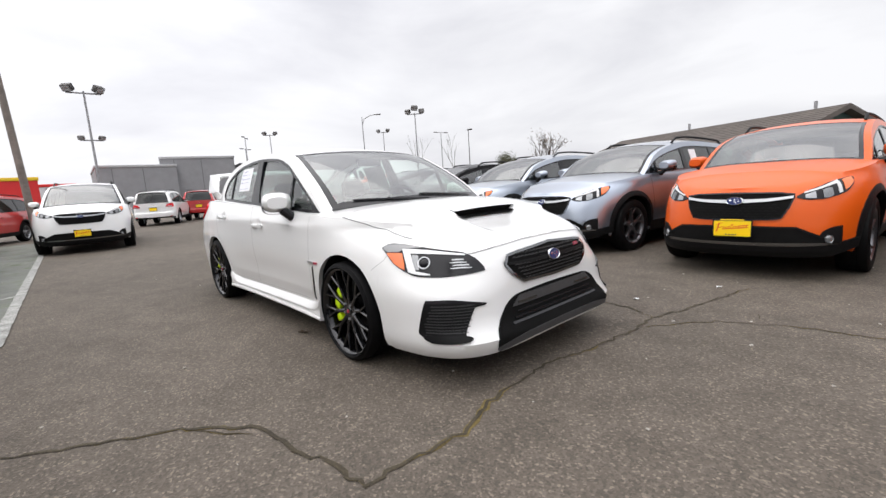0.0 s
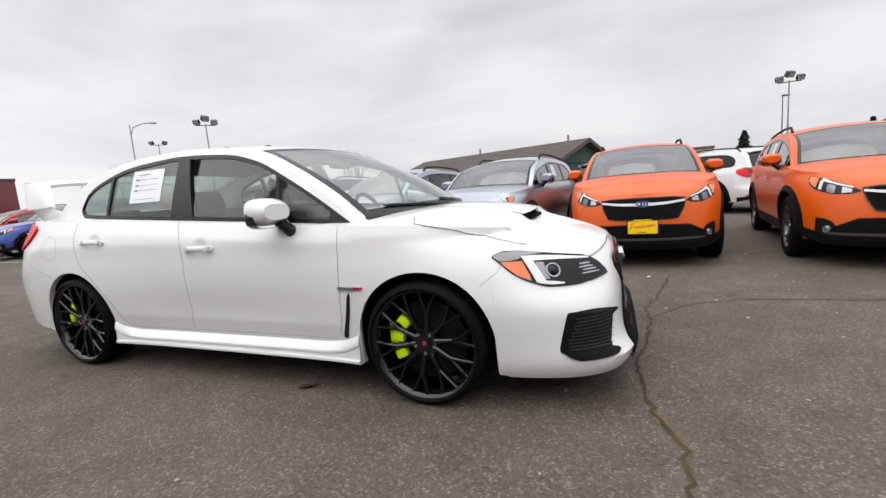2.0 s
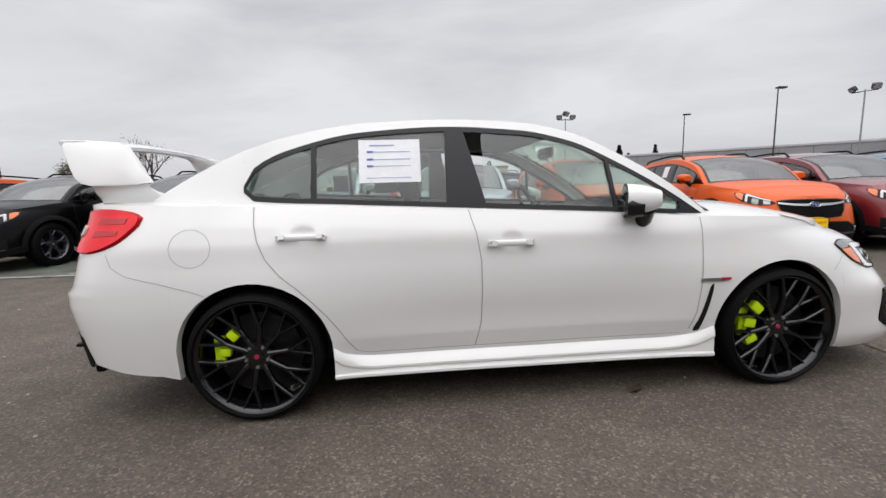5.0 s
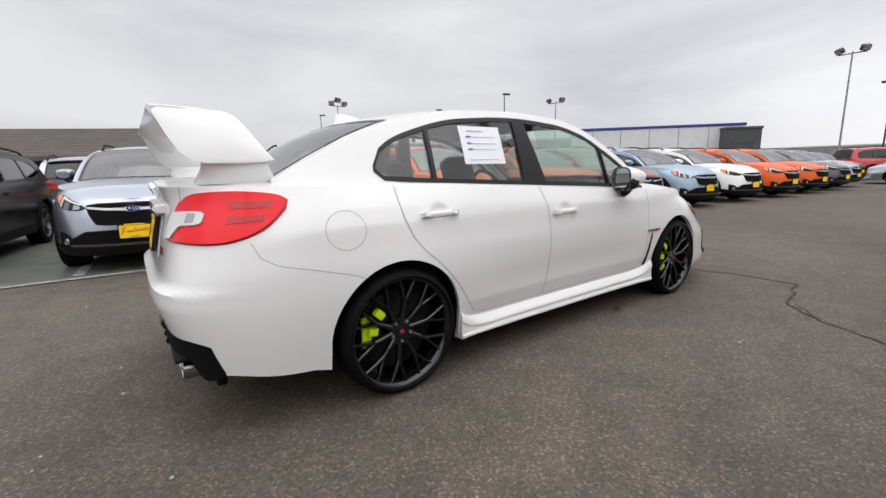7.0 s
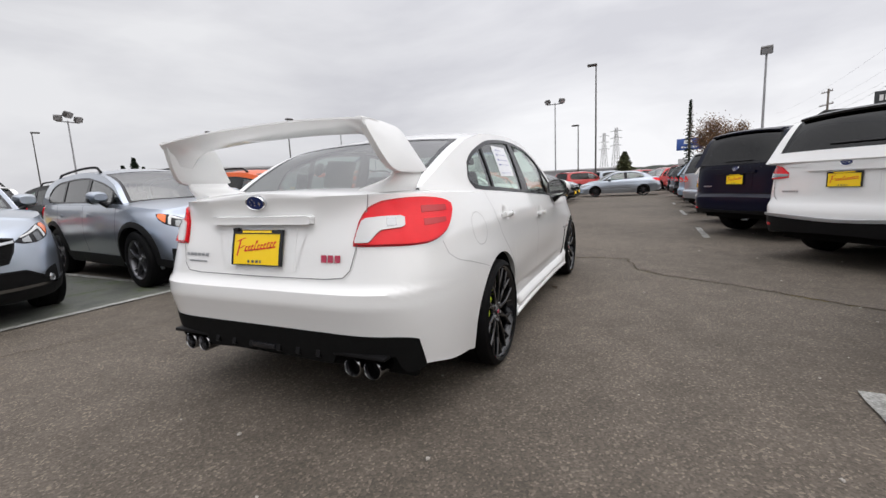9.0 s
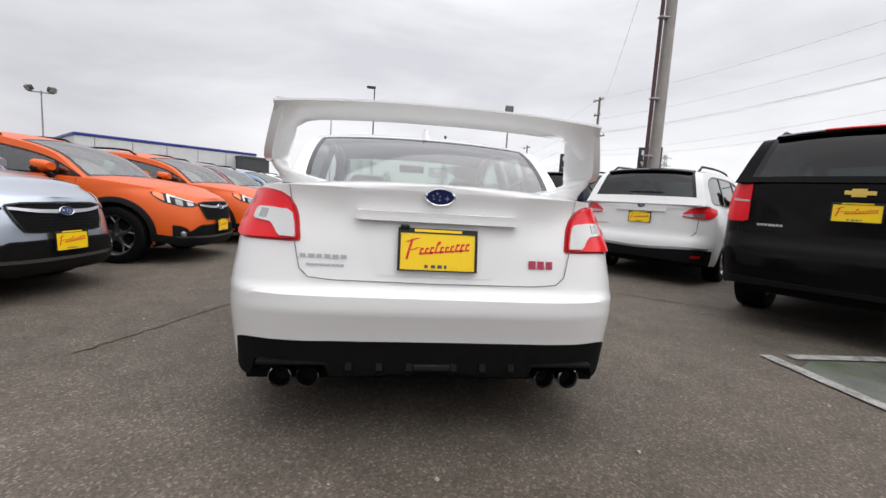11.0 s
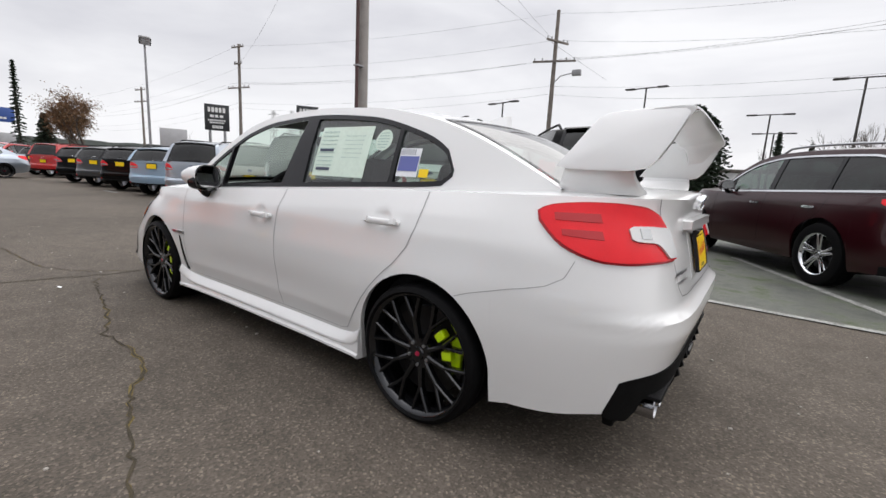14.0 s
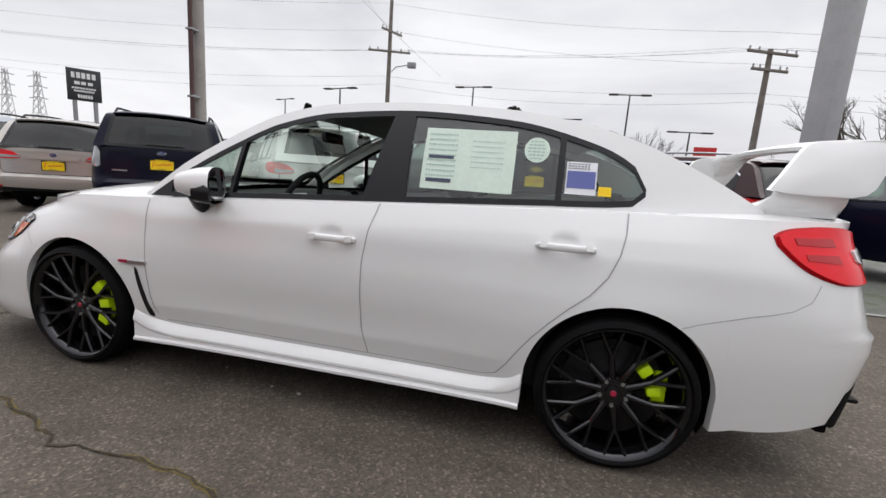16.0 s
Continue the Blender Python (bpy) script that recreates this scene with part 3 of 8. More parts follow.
def wheel(S, kind, x, sgn, parent, nuts=False):
    """A wheel with its tyre, spokes, brake disc and caliper."""
    r, w, rr = S.r, S.tyre_w, S.rim_r
    yo = S.track
    made = wheel_parts.get((kind, r, sgn))
    if made is None:
        made = {}
        o = lambda y: sgn * y
        made["tyre"] = lathe(bmesh.new(), [(rr, o(w / 2 - 0.012)), (rr + 0.012, o(w / 2 + 0.002)), (rr + 0.3 * (r - rr), o(w / 2 + 0.006)), (r - 0.030, o(w / 2 + 0.002)), (r - 0.010, o(w / 2 - 0.008)),
                                           (r - 0.002, o(w / 2 - 0.024)), (r, o(w * 0.2)), (r - 0.006, o(w * 0.19)), (r - 0.006, o(w * 0.16)), (r, o(w * 0.15)), (r, o(-w * 0.15)), (r - 0.002, o(-w / 2 + 0.03)), (r - 0.02, o(-w / 2)), (rr, o(-w / 2 + 0.01))], n=52)
        made["barrel"] = lathe(bmesh.new(), [(rr - 0.012, o(-w / 2 + 0.02)), (rr - 0.022, o(w * 0.1)), (rr - 0.018, o(w / 2 - 0.03)), (rr - 0.004, o(w / 2 - 0.008)), (rr + 0.004, o(w / 2 - 0.004)), (rr + 0.002, o(w / 2 - 0.02))], n=52)
        bm = bmesh.new()

        def bar(p, q, w0, w1, y0, y1, deep=0.03):
            p, q = Vector((p[0], 0, p[1])), Vector((q[0], 0, q[1]))
            d = (q - p).normalized()
            s = Vector((-d.z, 0, d.x))
            rws = []
            for t, ww, yy in ((0, w0, y0), (0.5, (w0 + w1) / 2, (y0 + y1) / 2 + 0.002), (1, w1, y1)):
                c = p + (q - p) * t
                rws.append([c - s * ww / 2 + Vector((0, o(yy - deep), 0)), c - s * ww / 2 + Vector((0, o(yy - 0.006), 0)), c - s * ww * 0.22 + Vector((0, o(yy), 0)),
                            c + s * ww * 0.22 + Vector((0, o(yy), 0)), c + s * ww / 2 + Vector((0, o(yy - 0.006), 0)), c + s * ww / 2 + Vector((0, o(yy - deep), 0))])
            vs = sheet(bm, rws)
            bm.faces.new(vs[0])
            bm.faces.new(vs[-1])
        pol = lambda rad, a: (rad * math.cos(radians(a)), rad * math.sin(radians(a)))
        yh, yr = w / 2 - 0.035, w / 2 - 0.016
        if kind == "mesh":
            for i in range(10):
                a = 36 * i + 9
                bar(pol(0.05, a), pol(0.158, a), 0.028, 0.019, yh, yh + 0.010)
                for da in (-8, 10):
                    bar(pol(0.148, a), pol(rr - 0.006, a + da), 0.017, 0.0145, yh + 0.009, yr)
        elif kind == "five":
            for i in range(5):
                a = 72 * i + 18
                for da in (-8, 8):
                    bar(pol(0.05, a + da * 1.6), pol(rr - 0.01, a + da), 0.036, 0.028, yh - 0.004, yr, 0.04)
        elif kind == "six":
            for i in range(6):
                bar(pol(0.05, 60 * i), pol(rr - 0.01, 60 * i), 0.06, 0.048, yh - 0.004, yr, 0.04)
        else:
            for i in range(5):
                a = 72 * i + 18
                bar(pol(0.05, a), pol(rr * 0.62, a), 0.05, 0.034, yh, yh + 0.004, 0.04)
                for da in (-13, 13):
                    bar(pol(rr * 0.58, a), pol(rr - 0.008, a + da), 0.026, 0.024, yh + 0.004, yr, 0.035)
        lathe(bm, [(0.0, o(yh + 0.003)), (0.028, o(yh + 0.003)), (0.032, o(yh - 0.004)), (0.068, o(yh - 0.006)), (0.074, o(yh - 0.02)), (0.074, o(yh - 0.05))], n=28)
        made["rim"] = bm
        made["cap"] = lathe(bmesh.new(), [(0.0, o(yh + 0.006)), (0.011, o(yh + 0.006)), (0.013, o(yh + 0.002))], n=16)
        made["lug_nut"] = lathe(bmesh.new(), [(0.0, o(yh + 0.004)), (0.007, o(yh + 0.004)), (0.009, o(yh - 0.006))], n=8)
        made["brake_disc"] = lathe(bmesh.new(), [(0.06, o(0.028)), (0.07, o(0.022)), (rr - 0.068, o(0.022)), (rr - 0.068, o(0.0)), (0.06, o(0.0))], n=36)
        meshes = {}
        for k, b in made.items():
            bmesh.ops.remove_doubles(b, verts=b.verts, dist=0.0002)
            bmesh.ops.recalc_face_normals(b, faces=b.faces)
            me = bpy.data.meshes.new(k)
            b.to_mesh(me)
            b.free()
            for p in me.polygons:
                p.use_smooth = True
            me.set_sharp_from_angle(angle=radians(35))
            me.materials.append({"tyre": RUBBER, "barrel": S.rim_mat, "rim": S.rim_mat, "cap": S.cap_mat, "lug_nut": SATIN, "brake_disc": DISC}[k])
            meshes[k] = me
        made = wheel_parts[(kind, r, sgn)] = meshes
    wh = new("wheel", made["barrel"])
    wh.parent = parent
    wh.location = (x, sgn * yo, r)
    for k in ("tyre", "rim", "cap", "brake_disc"):
        ob = new(k, made[k])
        ob.parent = wh
    if nuts:
        for i in range(5):
            ob = new("lug_nut", made["lug_nut"])
            ob.parent = wh
            ob.location = (0.052 * math.cos(radians(72 * i + 54)), 0, 0.052 * math.sin(radians(72 * i + 54)))
    return wh


wheel_parts = {}


def bars(bm, fn, u0, u1, v0, v1, n, off, out, gap=0.35, seed=1, wave=0.0):
    """Print that cannot be read: n short bars in one line."""
    rnd = random.Random(seed)
    d = (u1 - u0) / n
    for i in range(n):
        a, b = u0 + d * i, u0 + d * (i + 1 - gap * (0.6 + 0.6 * rnd.random()))
        k = wave * math.sin(i * 1.9)
        q0, q1 = v0 + (v1 - v0) * (0.0 + 0.25 * rnd.random() * (wave > 0)) + k, v1 + k
        ps = [normal_at(fn, u, v, out) for u, v in ((a, q0), (b, q0), (b, q1), (a, q1))]
        bm.faces.new([bm.verts.new(p + nn * off) for p, nn in ps])
    return bm


def plate(fn, u, v, parent, out, w=0.155, h=0.076, off=0.02, frame=True):
    """A yellow dealer plate with red script bars, on a surface fn."""
    pl = part("licence_plate", slab(bmesh.new(), fn, [(u - w, v - h, v + h), (u + w, v - h, v + h)], off, 0.012, 3, 3, out), YELLOW, parent, "yellow dealer plate with red script")
    # flowing script that slants upwards: thin leaning strokes on a thin line
    bm = bmesh.new()
    rnd = random.Random(4)

    def stroke(u0, v0, u1, v1, th):
        ps = [normal_at(fn, a, b, out) for a, b in ((u0, v0), (u0 + th, v0), (u1 + th, v1), (u1, v1))]
        bm.faces.new([bm.verts.new(p + nn * (off + 0.0012)) for p, nn in ps])
    # a tall looped initial, then a low running line of joined strokes
    stroke(u - w * 0.84, v - h * 0.50, u - w * 0.70, v + h * 0.50, w * 0.06)
    stroke(u - w * 0.86, v + h * 0.34, u - w * 0.56, v + h * 0.56, w * 0.10)
    stroke(u - w * 0.74, v - h * 0.06, u - w * 0.54, v + h * 0.10, w * 0.08)
    for i in range(10):
        a = u - w * 0.50 + w * 0.132 * i
        b = v - h * 0.24 + h * 0.026 * i
        up = h * (0.58 if i == 3 else 0.30 + 0.10 * rnd.random())
        stroke(a, b, a + up * 0.34, b + up, w * 0.040)
        stroke(a + up * 0.22, b + up * 0.70, a + up * 0.34, b + up, w * 0.085)
        stroke(a, b, a + w * 0.03, b + h * 0.10, w * 0.115)
    part("script", bm, PLATE_RED, pl)
    if frame:
        bm = bmesh.new()
        for a, b, c, d in ((-1.04, 1.04, 0.80, 1.06), (-1.04, 1.04, -1.06, -1.0), (-1.04, -0.97, -1.0, 0.82), (0.97, 1.04, -1.0, 0.82)):
            slab(bm, fn, [(u + a * w, v + c * h, v + d * h), (u + b * w, v + c * h, v + d * h)], off + 0.003, 0.015, 3, 3, out)
        part("plate_frame", bm, GLOSS_BLACK, pl)
        part("frame_label", slab(bmesh.new(), fn, [(u - w * 0.62, v + h * 0.86, v + h * 1.0), (u + w * 0.62, v + h * 0.86, v + h * 1.0)], off + 0.0045, 0.004, 3, 2, out), YELLOW, pl)
    bm = bars(bmesh.new(), fn, u - w * 0.34, u + w * 0.34, v - h * 0.90, v - h * 0.74, 4, off + 0.0012, out, 0.55, 9)
    part("small_print", bm, INK, pl)
    return pl


def emblem(fn, u, v, parent, out, ru, rv, off=0.012):
    """An oval badge: chrome rim, blue field, small stars."""
    bm = bmesh.new()
    p, n = normal_at(fn, u, v, out)
    a = (fn(u + 0.01, v) - fn(u - 0.01, v)).normalized()
    b = n.cross(a)
    k = 28

    def ring(f, h):
        return [p + n * h + a * ru * f * math.cos(2 * math.pi * i / k) + b * rv * f * math.sin(2 * math.pi * i / k) for i in range(k)]
    sheet(bm, [ring(1.0, 0.0), ring(1.0, off), ring(0.93, off + 0.004), ring(0.84, off)], loop=True)
    em = part("emblem", bm, CHROME, parent, "oval chrome badge with a blue field")
    bm = bmesh.new()
    vs = [bm.verts.new(q) for q in ring(0.86, off + 0.0012)]
    bm.faces.new(vs)
    part("field", bm, BADGE_BLUE, em)
    bm = bmesh.new()
    for cu, cv, sz in ((-0.45, 0.12, 0.20), (0.05, 0.32, 0.11), (0.42, 0.22, 0.11), (0.02, -0.10, 0.11), (0.48, -0.15, 0.11), (0.2, -0.42, 0.11)):
        c = p + n * (off + 0.0028) + a * ru * cu + b * rv * cv
        pts = []
        for i in range(8):
            q = sz * (1.0 if i % 2 == 0 else 0.38)
            pts.append(bm.verts.new(c + a * ru * q * math.cos(math.pi * i / 4) + b * ru * q * math.sin(math.pi * i / 4)))
        bm.faces.new(pts)
    part("stars", bm, CHROME, em)
    return em


def door_mirror(S, sgn, parent, mat, x, z, y, size=1.0, turn=0.0):
    """A door mirror: painted cap, black base and stalk, mirror glass facing back."""
    bm = bmesh.new()
    rws = []
    for t in lin(0, 1, 9):
        q = math.sin(math.pi * (0.08 + 0.84 * t)) ** 0.5
        row = []
        for i in range(18):
            a = 2 * math.pi * i / 18
            cy, cz = math.copysign(abs(math.cos(a)) ** 0.7, math.cos(a)), math.copysign(abs(math.sin(a)) ** 0.7, math.sin(a))
            row.append(Vector((x + size * (-0.055 + 0.15 * t), sgn * (y + size * 0.115 + size * 0.105 * cy * (1 - 0.35 * t * t)), z + size * (0.075 * cz * (1 - 0.45 * t * t)))))
        rws.append(row)
    vs = sheet(bm, rws, loop=True)
    bm.faces.new(vs[-1])
    mi = part("door_mirror", bm, mat, parent)
    bm = bmesh.new()
    rws = []
    for t, f in ((0.0, 1.0), (0.12, 1.03), (0.5, 0.9)):
        rws.append([Vector((x + size * (-0.056 + 0.15 * t), sgn * (y + size * 0.115 + size * 0.106 * f * math.copysign(abs(math.cos(a)) ** 0.7, math.cos(a))), z - size * 0.026 + size * (0.058 * f * math.copysign(abs(math.sin(a)) ** 0.7, math.sin(a)) - 0.004))) for a in [2 * math.pi * i / 18 for i in range(18)]])
    sheet(bm, rws, loop=True)
    part("lower_shell", bm, GLOSS_BLACK, mi)
    bm = bmesh.new()
    tube(bm, [(x + 0.02, sgn * (y + 0.10 * size), z - 0.05 * size), (x + 0.035, sgn * (y + 0.055 * size), z - 0.10 * size), (x + 0.02, sgn * (y - 0.01), z - 0.125 * size)], [0.034 * size, 0.032 * size, 0.045 * size], 12)
    part("stalk", bm, GLOSS_BLACK, mi)
    bm = bmesh.new()
    bm.faces.new([bm.verts.new((x - size * 0.058, sgn * (y + size * 0.115 + size * 0.094 * math.copysign(abs(math.cos(a)) ** 0.7, math.cos(a))), z + size * 0.066 * math.copysign(abs(math.sin(a)) ** 0.7, math.sin(a)))) for a in [2 * math.pi * i / 18 for i in range(18)]])
    part("mirror_glass", bm, MIRROR, mi)
    # the housing is turned a little towards the driver
    c = Vector((x, sgn * y, 0))
    mi.data.transform(Matrix.Translation(c) @ Matrix.Rotation(sgn * turn, 4, "Z") @ Matrix.Translation(-c))
    for q in mi.children:
        if not q.name.startswith("stalk"):
            q.data.transform(Matrix.Translation(c) @ Matrix.Rotation(sgn * turn, 4, "Z") @ Matrix.Translation(-c))
    return mi


def seat(parent, x, y, mat, wide=0.5, z=0.30):
    """A car seat: cushion, backrest and headrest."""
    st = part("seat", boxed(x - 0.24, x + 0.26, y - wide / 2, y + wide / 2, z, z + 0.20, bevel=0.05), mat, parent)
    m = Matrix.Translation((x - 0.24, y, z + 0.12)) @ Matrix.Rotation(radians(-17), 4, "Y")
    part("backrest", boxed(-0.08, 0.07, -wide / 2, wide / 2, 0.0, 0.58, bevel=0.055, m=m), mat, st)
    part("headrest", boxed(-0.06, 0.05, -0.13, 0.13, 0.62, 0.80, bevel=0.045, m=m), mat, st)
    return st


def interior(S, parent, wheel_side=1, floor_z=0.26, full=True):
    """Cabin: floor, dashboard, seats, door cards, headliner and steering wheel."""
    y = S.yc0 - 0.07
    zb = S.lo(0.3) - 0.06
    bm = bmesh.new()
    box(bm, S.rail_r + 0.15, S.rail_f - 0.1, -y, y, floor_z - 0.03, floor_z)
    for sgn in (1, -1):
        box(bm, S.dlo_r + 0.05, S.dlo_f - 0.05, sgn * y - 0.02, sgn * y + 0.02, floor_z, zb)
    part("cabin_tub", bm, CABIN, parent)
    bm = bmesh.new()
    rws = []
    for x, z in ((S.rail_f - 0.02, zb - 0.02), (S.rail_f - 0.2, zb + 0.04), (S.rail_f - 0.36, zb + 0.035), (S.rail_f - 0.46, zb - 0.02), (S.rail_f - 0.46, floor_z + 0.2), (S.rail_f - 0.2, floor_z)):
        rws.append([Vector((x + S.bow(S.rail_f) * 0.6 * (1 - (v * 1.0) ** 2) * (x > S.rail_f - 0.3), v * y, z + 0.02 * (1 - v * v))) for v in lin(-1, 1, 11)])
    sheet(bm, rws)
    part("dashboard", bm, CABIN, parent)
    bm = bmesh.new()
    sheet(bm, [[S.top(x, v) - Vector((0, 0, 0.035)) for v in lin(-0.94, 0.94, 11)] for x in lin(S.head_f - 0.03, S.head_r + 0.03, 10)])
    part("headliner", bm, CABIN_GREY if full else CABIN, parent)
    xf = S.seat_x
    for sy in (0.37, -0.37):
        seat(parent, xf, sy, CABIN, 0.5, floor_z + 0.02)
    part("rear_bench", boxed(S.bench_x - 0.22, S.bench_x + 0.28, -0.62, 0.62, floor_z, floor_z + 0.26, bevel=0.05), CABIN, parent)
    m = Matrix.Translation((S.bench_x - 0.22, 0, floor_z + 0.2)) @ Matrix.Rotation(radians(-22), 4, "Y")
    bm = boxed(-0.08, 0.06, -0.62, 0.62, 0, 0.52, bevel=0.05, m=m)
    for sy in (0.4, -0.4):
        box(bm, -0.05, 0.05, sy - 0.12, sy + 0.12, 0.53, 0.66, 0.04, m)
    part("rear_backrest", bm, CABIN, parent)
    if full:
        c = Vector((S.rail_f - 0.60, wheel_side * 0.37, zb + 0.015))
        mm = Matrix.Translation(c) @ Matrix.Rotation(radians(-24), 4, "Y")
        bm = bmesh.new()
        ring = [mm @ Vector((0, 0.178 * math.cos(2 * math.pi * i / 30), 0.178 * math.sin(2 * math.pi * i / 30))) for i in range(31)]
        tube(bm, ring, 0.017, 8, cap=False)
        sw = part("steering_wheel", bm, CABIN, parent)
        bm = boxed(-0.01, 0.03, -0.07, 0.07, -0.06, 0.05, bevel=0.015, m=mm)
        box(bm, 0.0, 0.02, -0.165, 0.165, -0.02, 0.02, 0.006, mm)
        box(bm, 0.0, 0.02, -0.02, 0.02, -0.165, 0.0, 0.006, mm)
        part("steering_hub", bm, SATIN, sw)
        tx = S.head_f + 0.14
        part("rear_view_mirror", boxed(tx - 0.02, tx + 0.02, -0.12, 0.12, S.rail(S.head_f) - 0.10, S.rail(S.head_f) - 0.03, bevel=0.014), GLOSS_BLACK, parent)


def repaint(ob, old, mat):
    for o in (ob, *ob.children_recursive):
        for s in o.material_slots:
            if s.material == old:
                s.link = "OBJECT"
                s.material = mat
    return ob

# ---- the white sports sedan with the tall rear wing ----
HERO = Car(
    wb=2.65, r=0.313, ra=0.360, straight=0.35, bulge=0.030, waist=0.020, arch_n=22, end_n=34, xs_f=1.72, xs_r=-1.74,
    tyre_w=0.245, rim_r=0.268, track=0.789, rim_mat=RIM_DARK, cap_mat=PINK,
    W=pchip((0.14, 0.83), (0.20, 0.862), (0.30, 0.872), (0.45, 0.884), (0.56, 0.889), (0.66, 0.886), (0.76, 0.877), (0.84, 0.871), (0.88, 0.862), (0.95, 0.842), (1.02, 0.818), (1.08, 0.79)),
    xF=pchip((0.14, 2.245), (0.19, 2.285), (0.25, 2.298), (0.31, 2.252), (0.45, 2.235), (0.56, 2.232), (0.64, 2.215), (0.69, 2.19), (0.73, 2.145), (0.77, 2.06), (0.82, 1.90)),
    nF=pchip((0.14, 5.2), (0.25, 5.5), (0.32, 5.2), (0.45, 4.7), (0.58, 3.45), (0.70, 2.9), (0.80, 2.7)),
    xR=pchip((0.15, -2.20), (0.20, -2.225), (0.38, -2.260), (0.44, -2.268), (0.54, -2.296), (0.575, -2.306), (0.63, -2.302), (0.655, -2.270), (0.70, -2.255), (0.80, -2.235), (0.95, -2.205), (1.03, -2.218), (1.07, -2.235)),
    nR=pchip((0.15, 6.4), (0.45, 6.2), (0.60, 5.8), (0.68, 6.3), (0.80, 6.0), (1.0, 4.6)),
    ztop=pchip((2.26, 0.700), (2.12, 0.758), (1.95, 0.803), (1.7, 0.848), (1.3, 0.890), (0.95, 0.905), (0.5, 0.930), (-0.3, 0.972), (-0.9, 1.003), (-1.35, 1.022), (-1.8, 1.035), (-2.25, 1.045)),
    zsill=pchip((1.8, 0.165), (0.95, 0.19), (-0.95, 0.19), (-1.65, 0.212), (-1.75, 0.232)),
    zbf=pchip((0, 0.185), (0.6, 0.172), (1.0, 0.158)), zbr=pchip((0, 0.36), (0.80, 0.36), (0.86, 0.33), (0.90, 0.296), (0.94, 0.284), (1.0, 0.236)),
    cowl=0.72, deck=-1.45, hcrown=pchip((2.25, 0.0), (2.1, 0.018), (1.8, 0.045), (1.3, 0.065), (0.9, 0.06)), hpow=2.6,
    dcrown=pchip((-1.4, 0.03), (-1.9, 0.045), (-2.15, 0.035), (-2.24, 0.02)),
    zc0=0.90, yc0=0.824, tum=0.22, tum2=0.20, taper=0.040, cab_mid=-0.15, cab_len=1.25,
    rail=pchip((0.96, 0.915), (0.75, 1.082), (0.5, 1.232), (0.25, 1.350), (0.0, 1.403), (-0.4, 1.424), (-0.8, 1.409), (-1.15, 1.353), (-1.35, 1.292), (-1.6, 1.180), (-1.82, 1.062)),
    rail_f=0.96, rail_r=-1.82, head_f=0.22, head_r=-1.20,
    bow=pchip((0.96, 0.27), (0.5, 0.16), (0.22, 0.10), (-0.4, 0.0), (-1.2, -0.08), (-1.82, -0.02)),
    crown=pchip((0.96, 0.026), (0.22, 0.034), (-0.4, 0.038), (-1.2, 0.022), (-1.82, -0.008)),
    ws_v=0.93, bl_v=0.93,
    dlo_f=0.93, dlo_r=-1.365,
    lo=pchip((0.93, 0.907), (0.5, 0.936), (-0.3, 0.982), (-0.9, 1.016), (-1.315, 1.042), (-1.365, 1.085)),
    hi=pchip((0.93, 0.912), (0.75, 1.035), (0.5, 1.182), (0.25, 1.303), (0.0, 1.361), (-0.4, 1.386), (-0.8, 1.364), (-1.15, 1.284), (-1.33, 1.190), (-1.365, 1.115)),
    seat_x=-0.12, bench_x=-0.98)
HERO.crease = True
HERO.arch_z = 0.312
HERO.channel = 0.044
HERO.cups = ((-0.090, 0.824), (-1.073, 0.884))


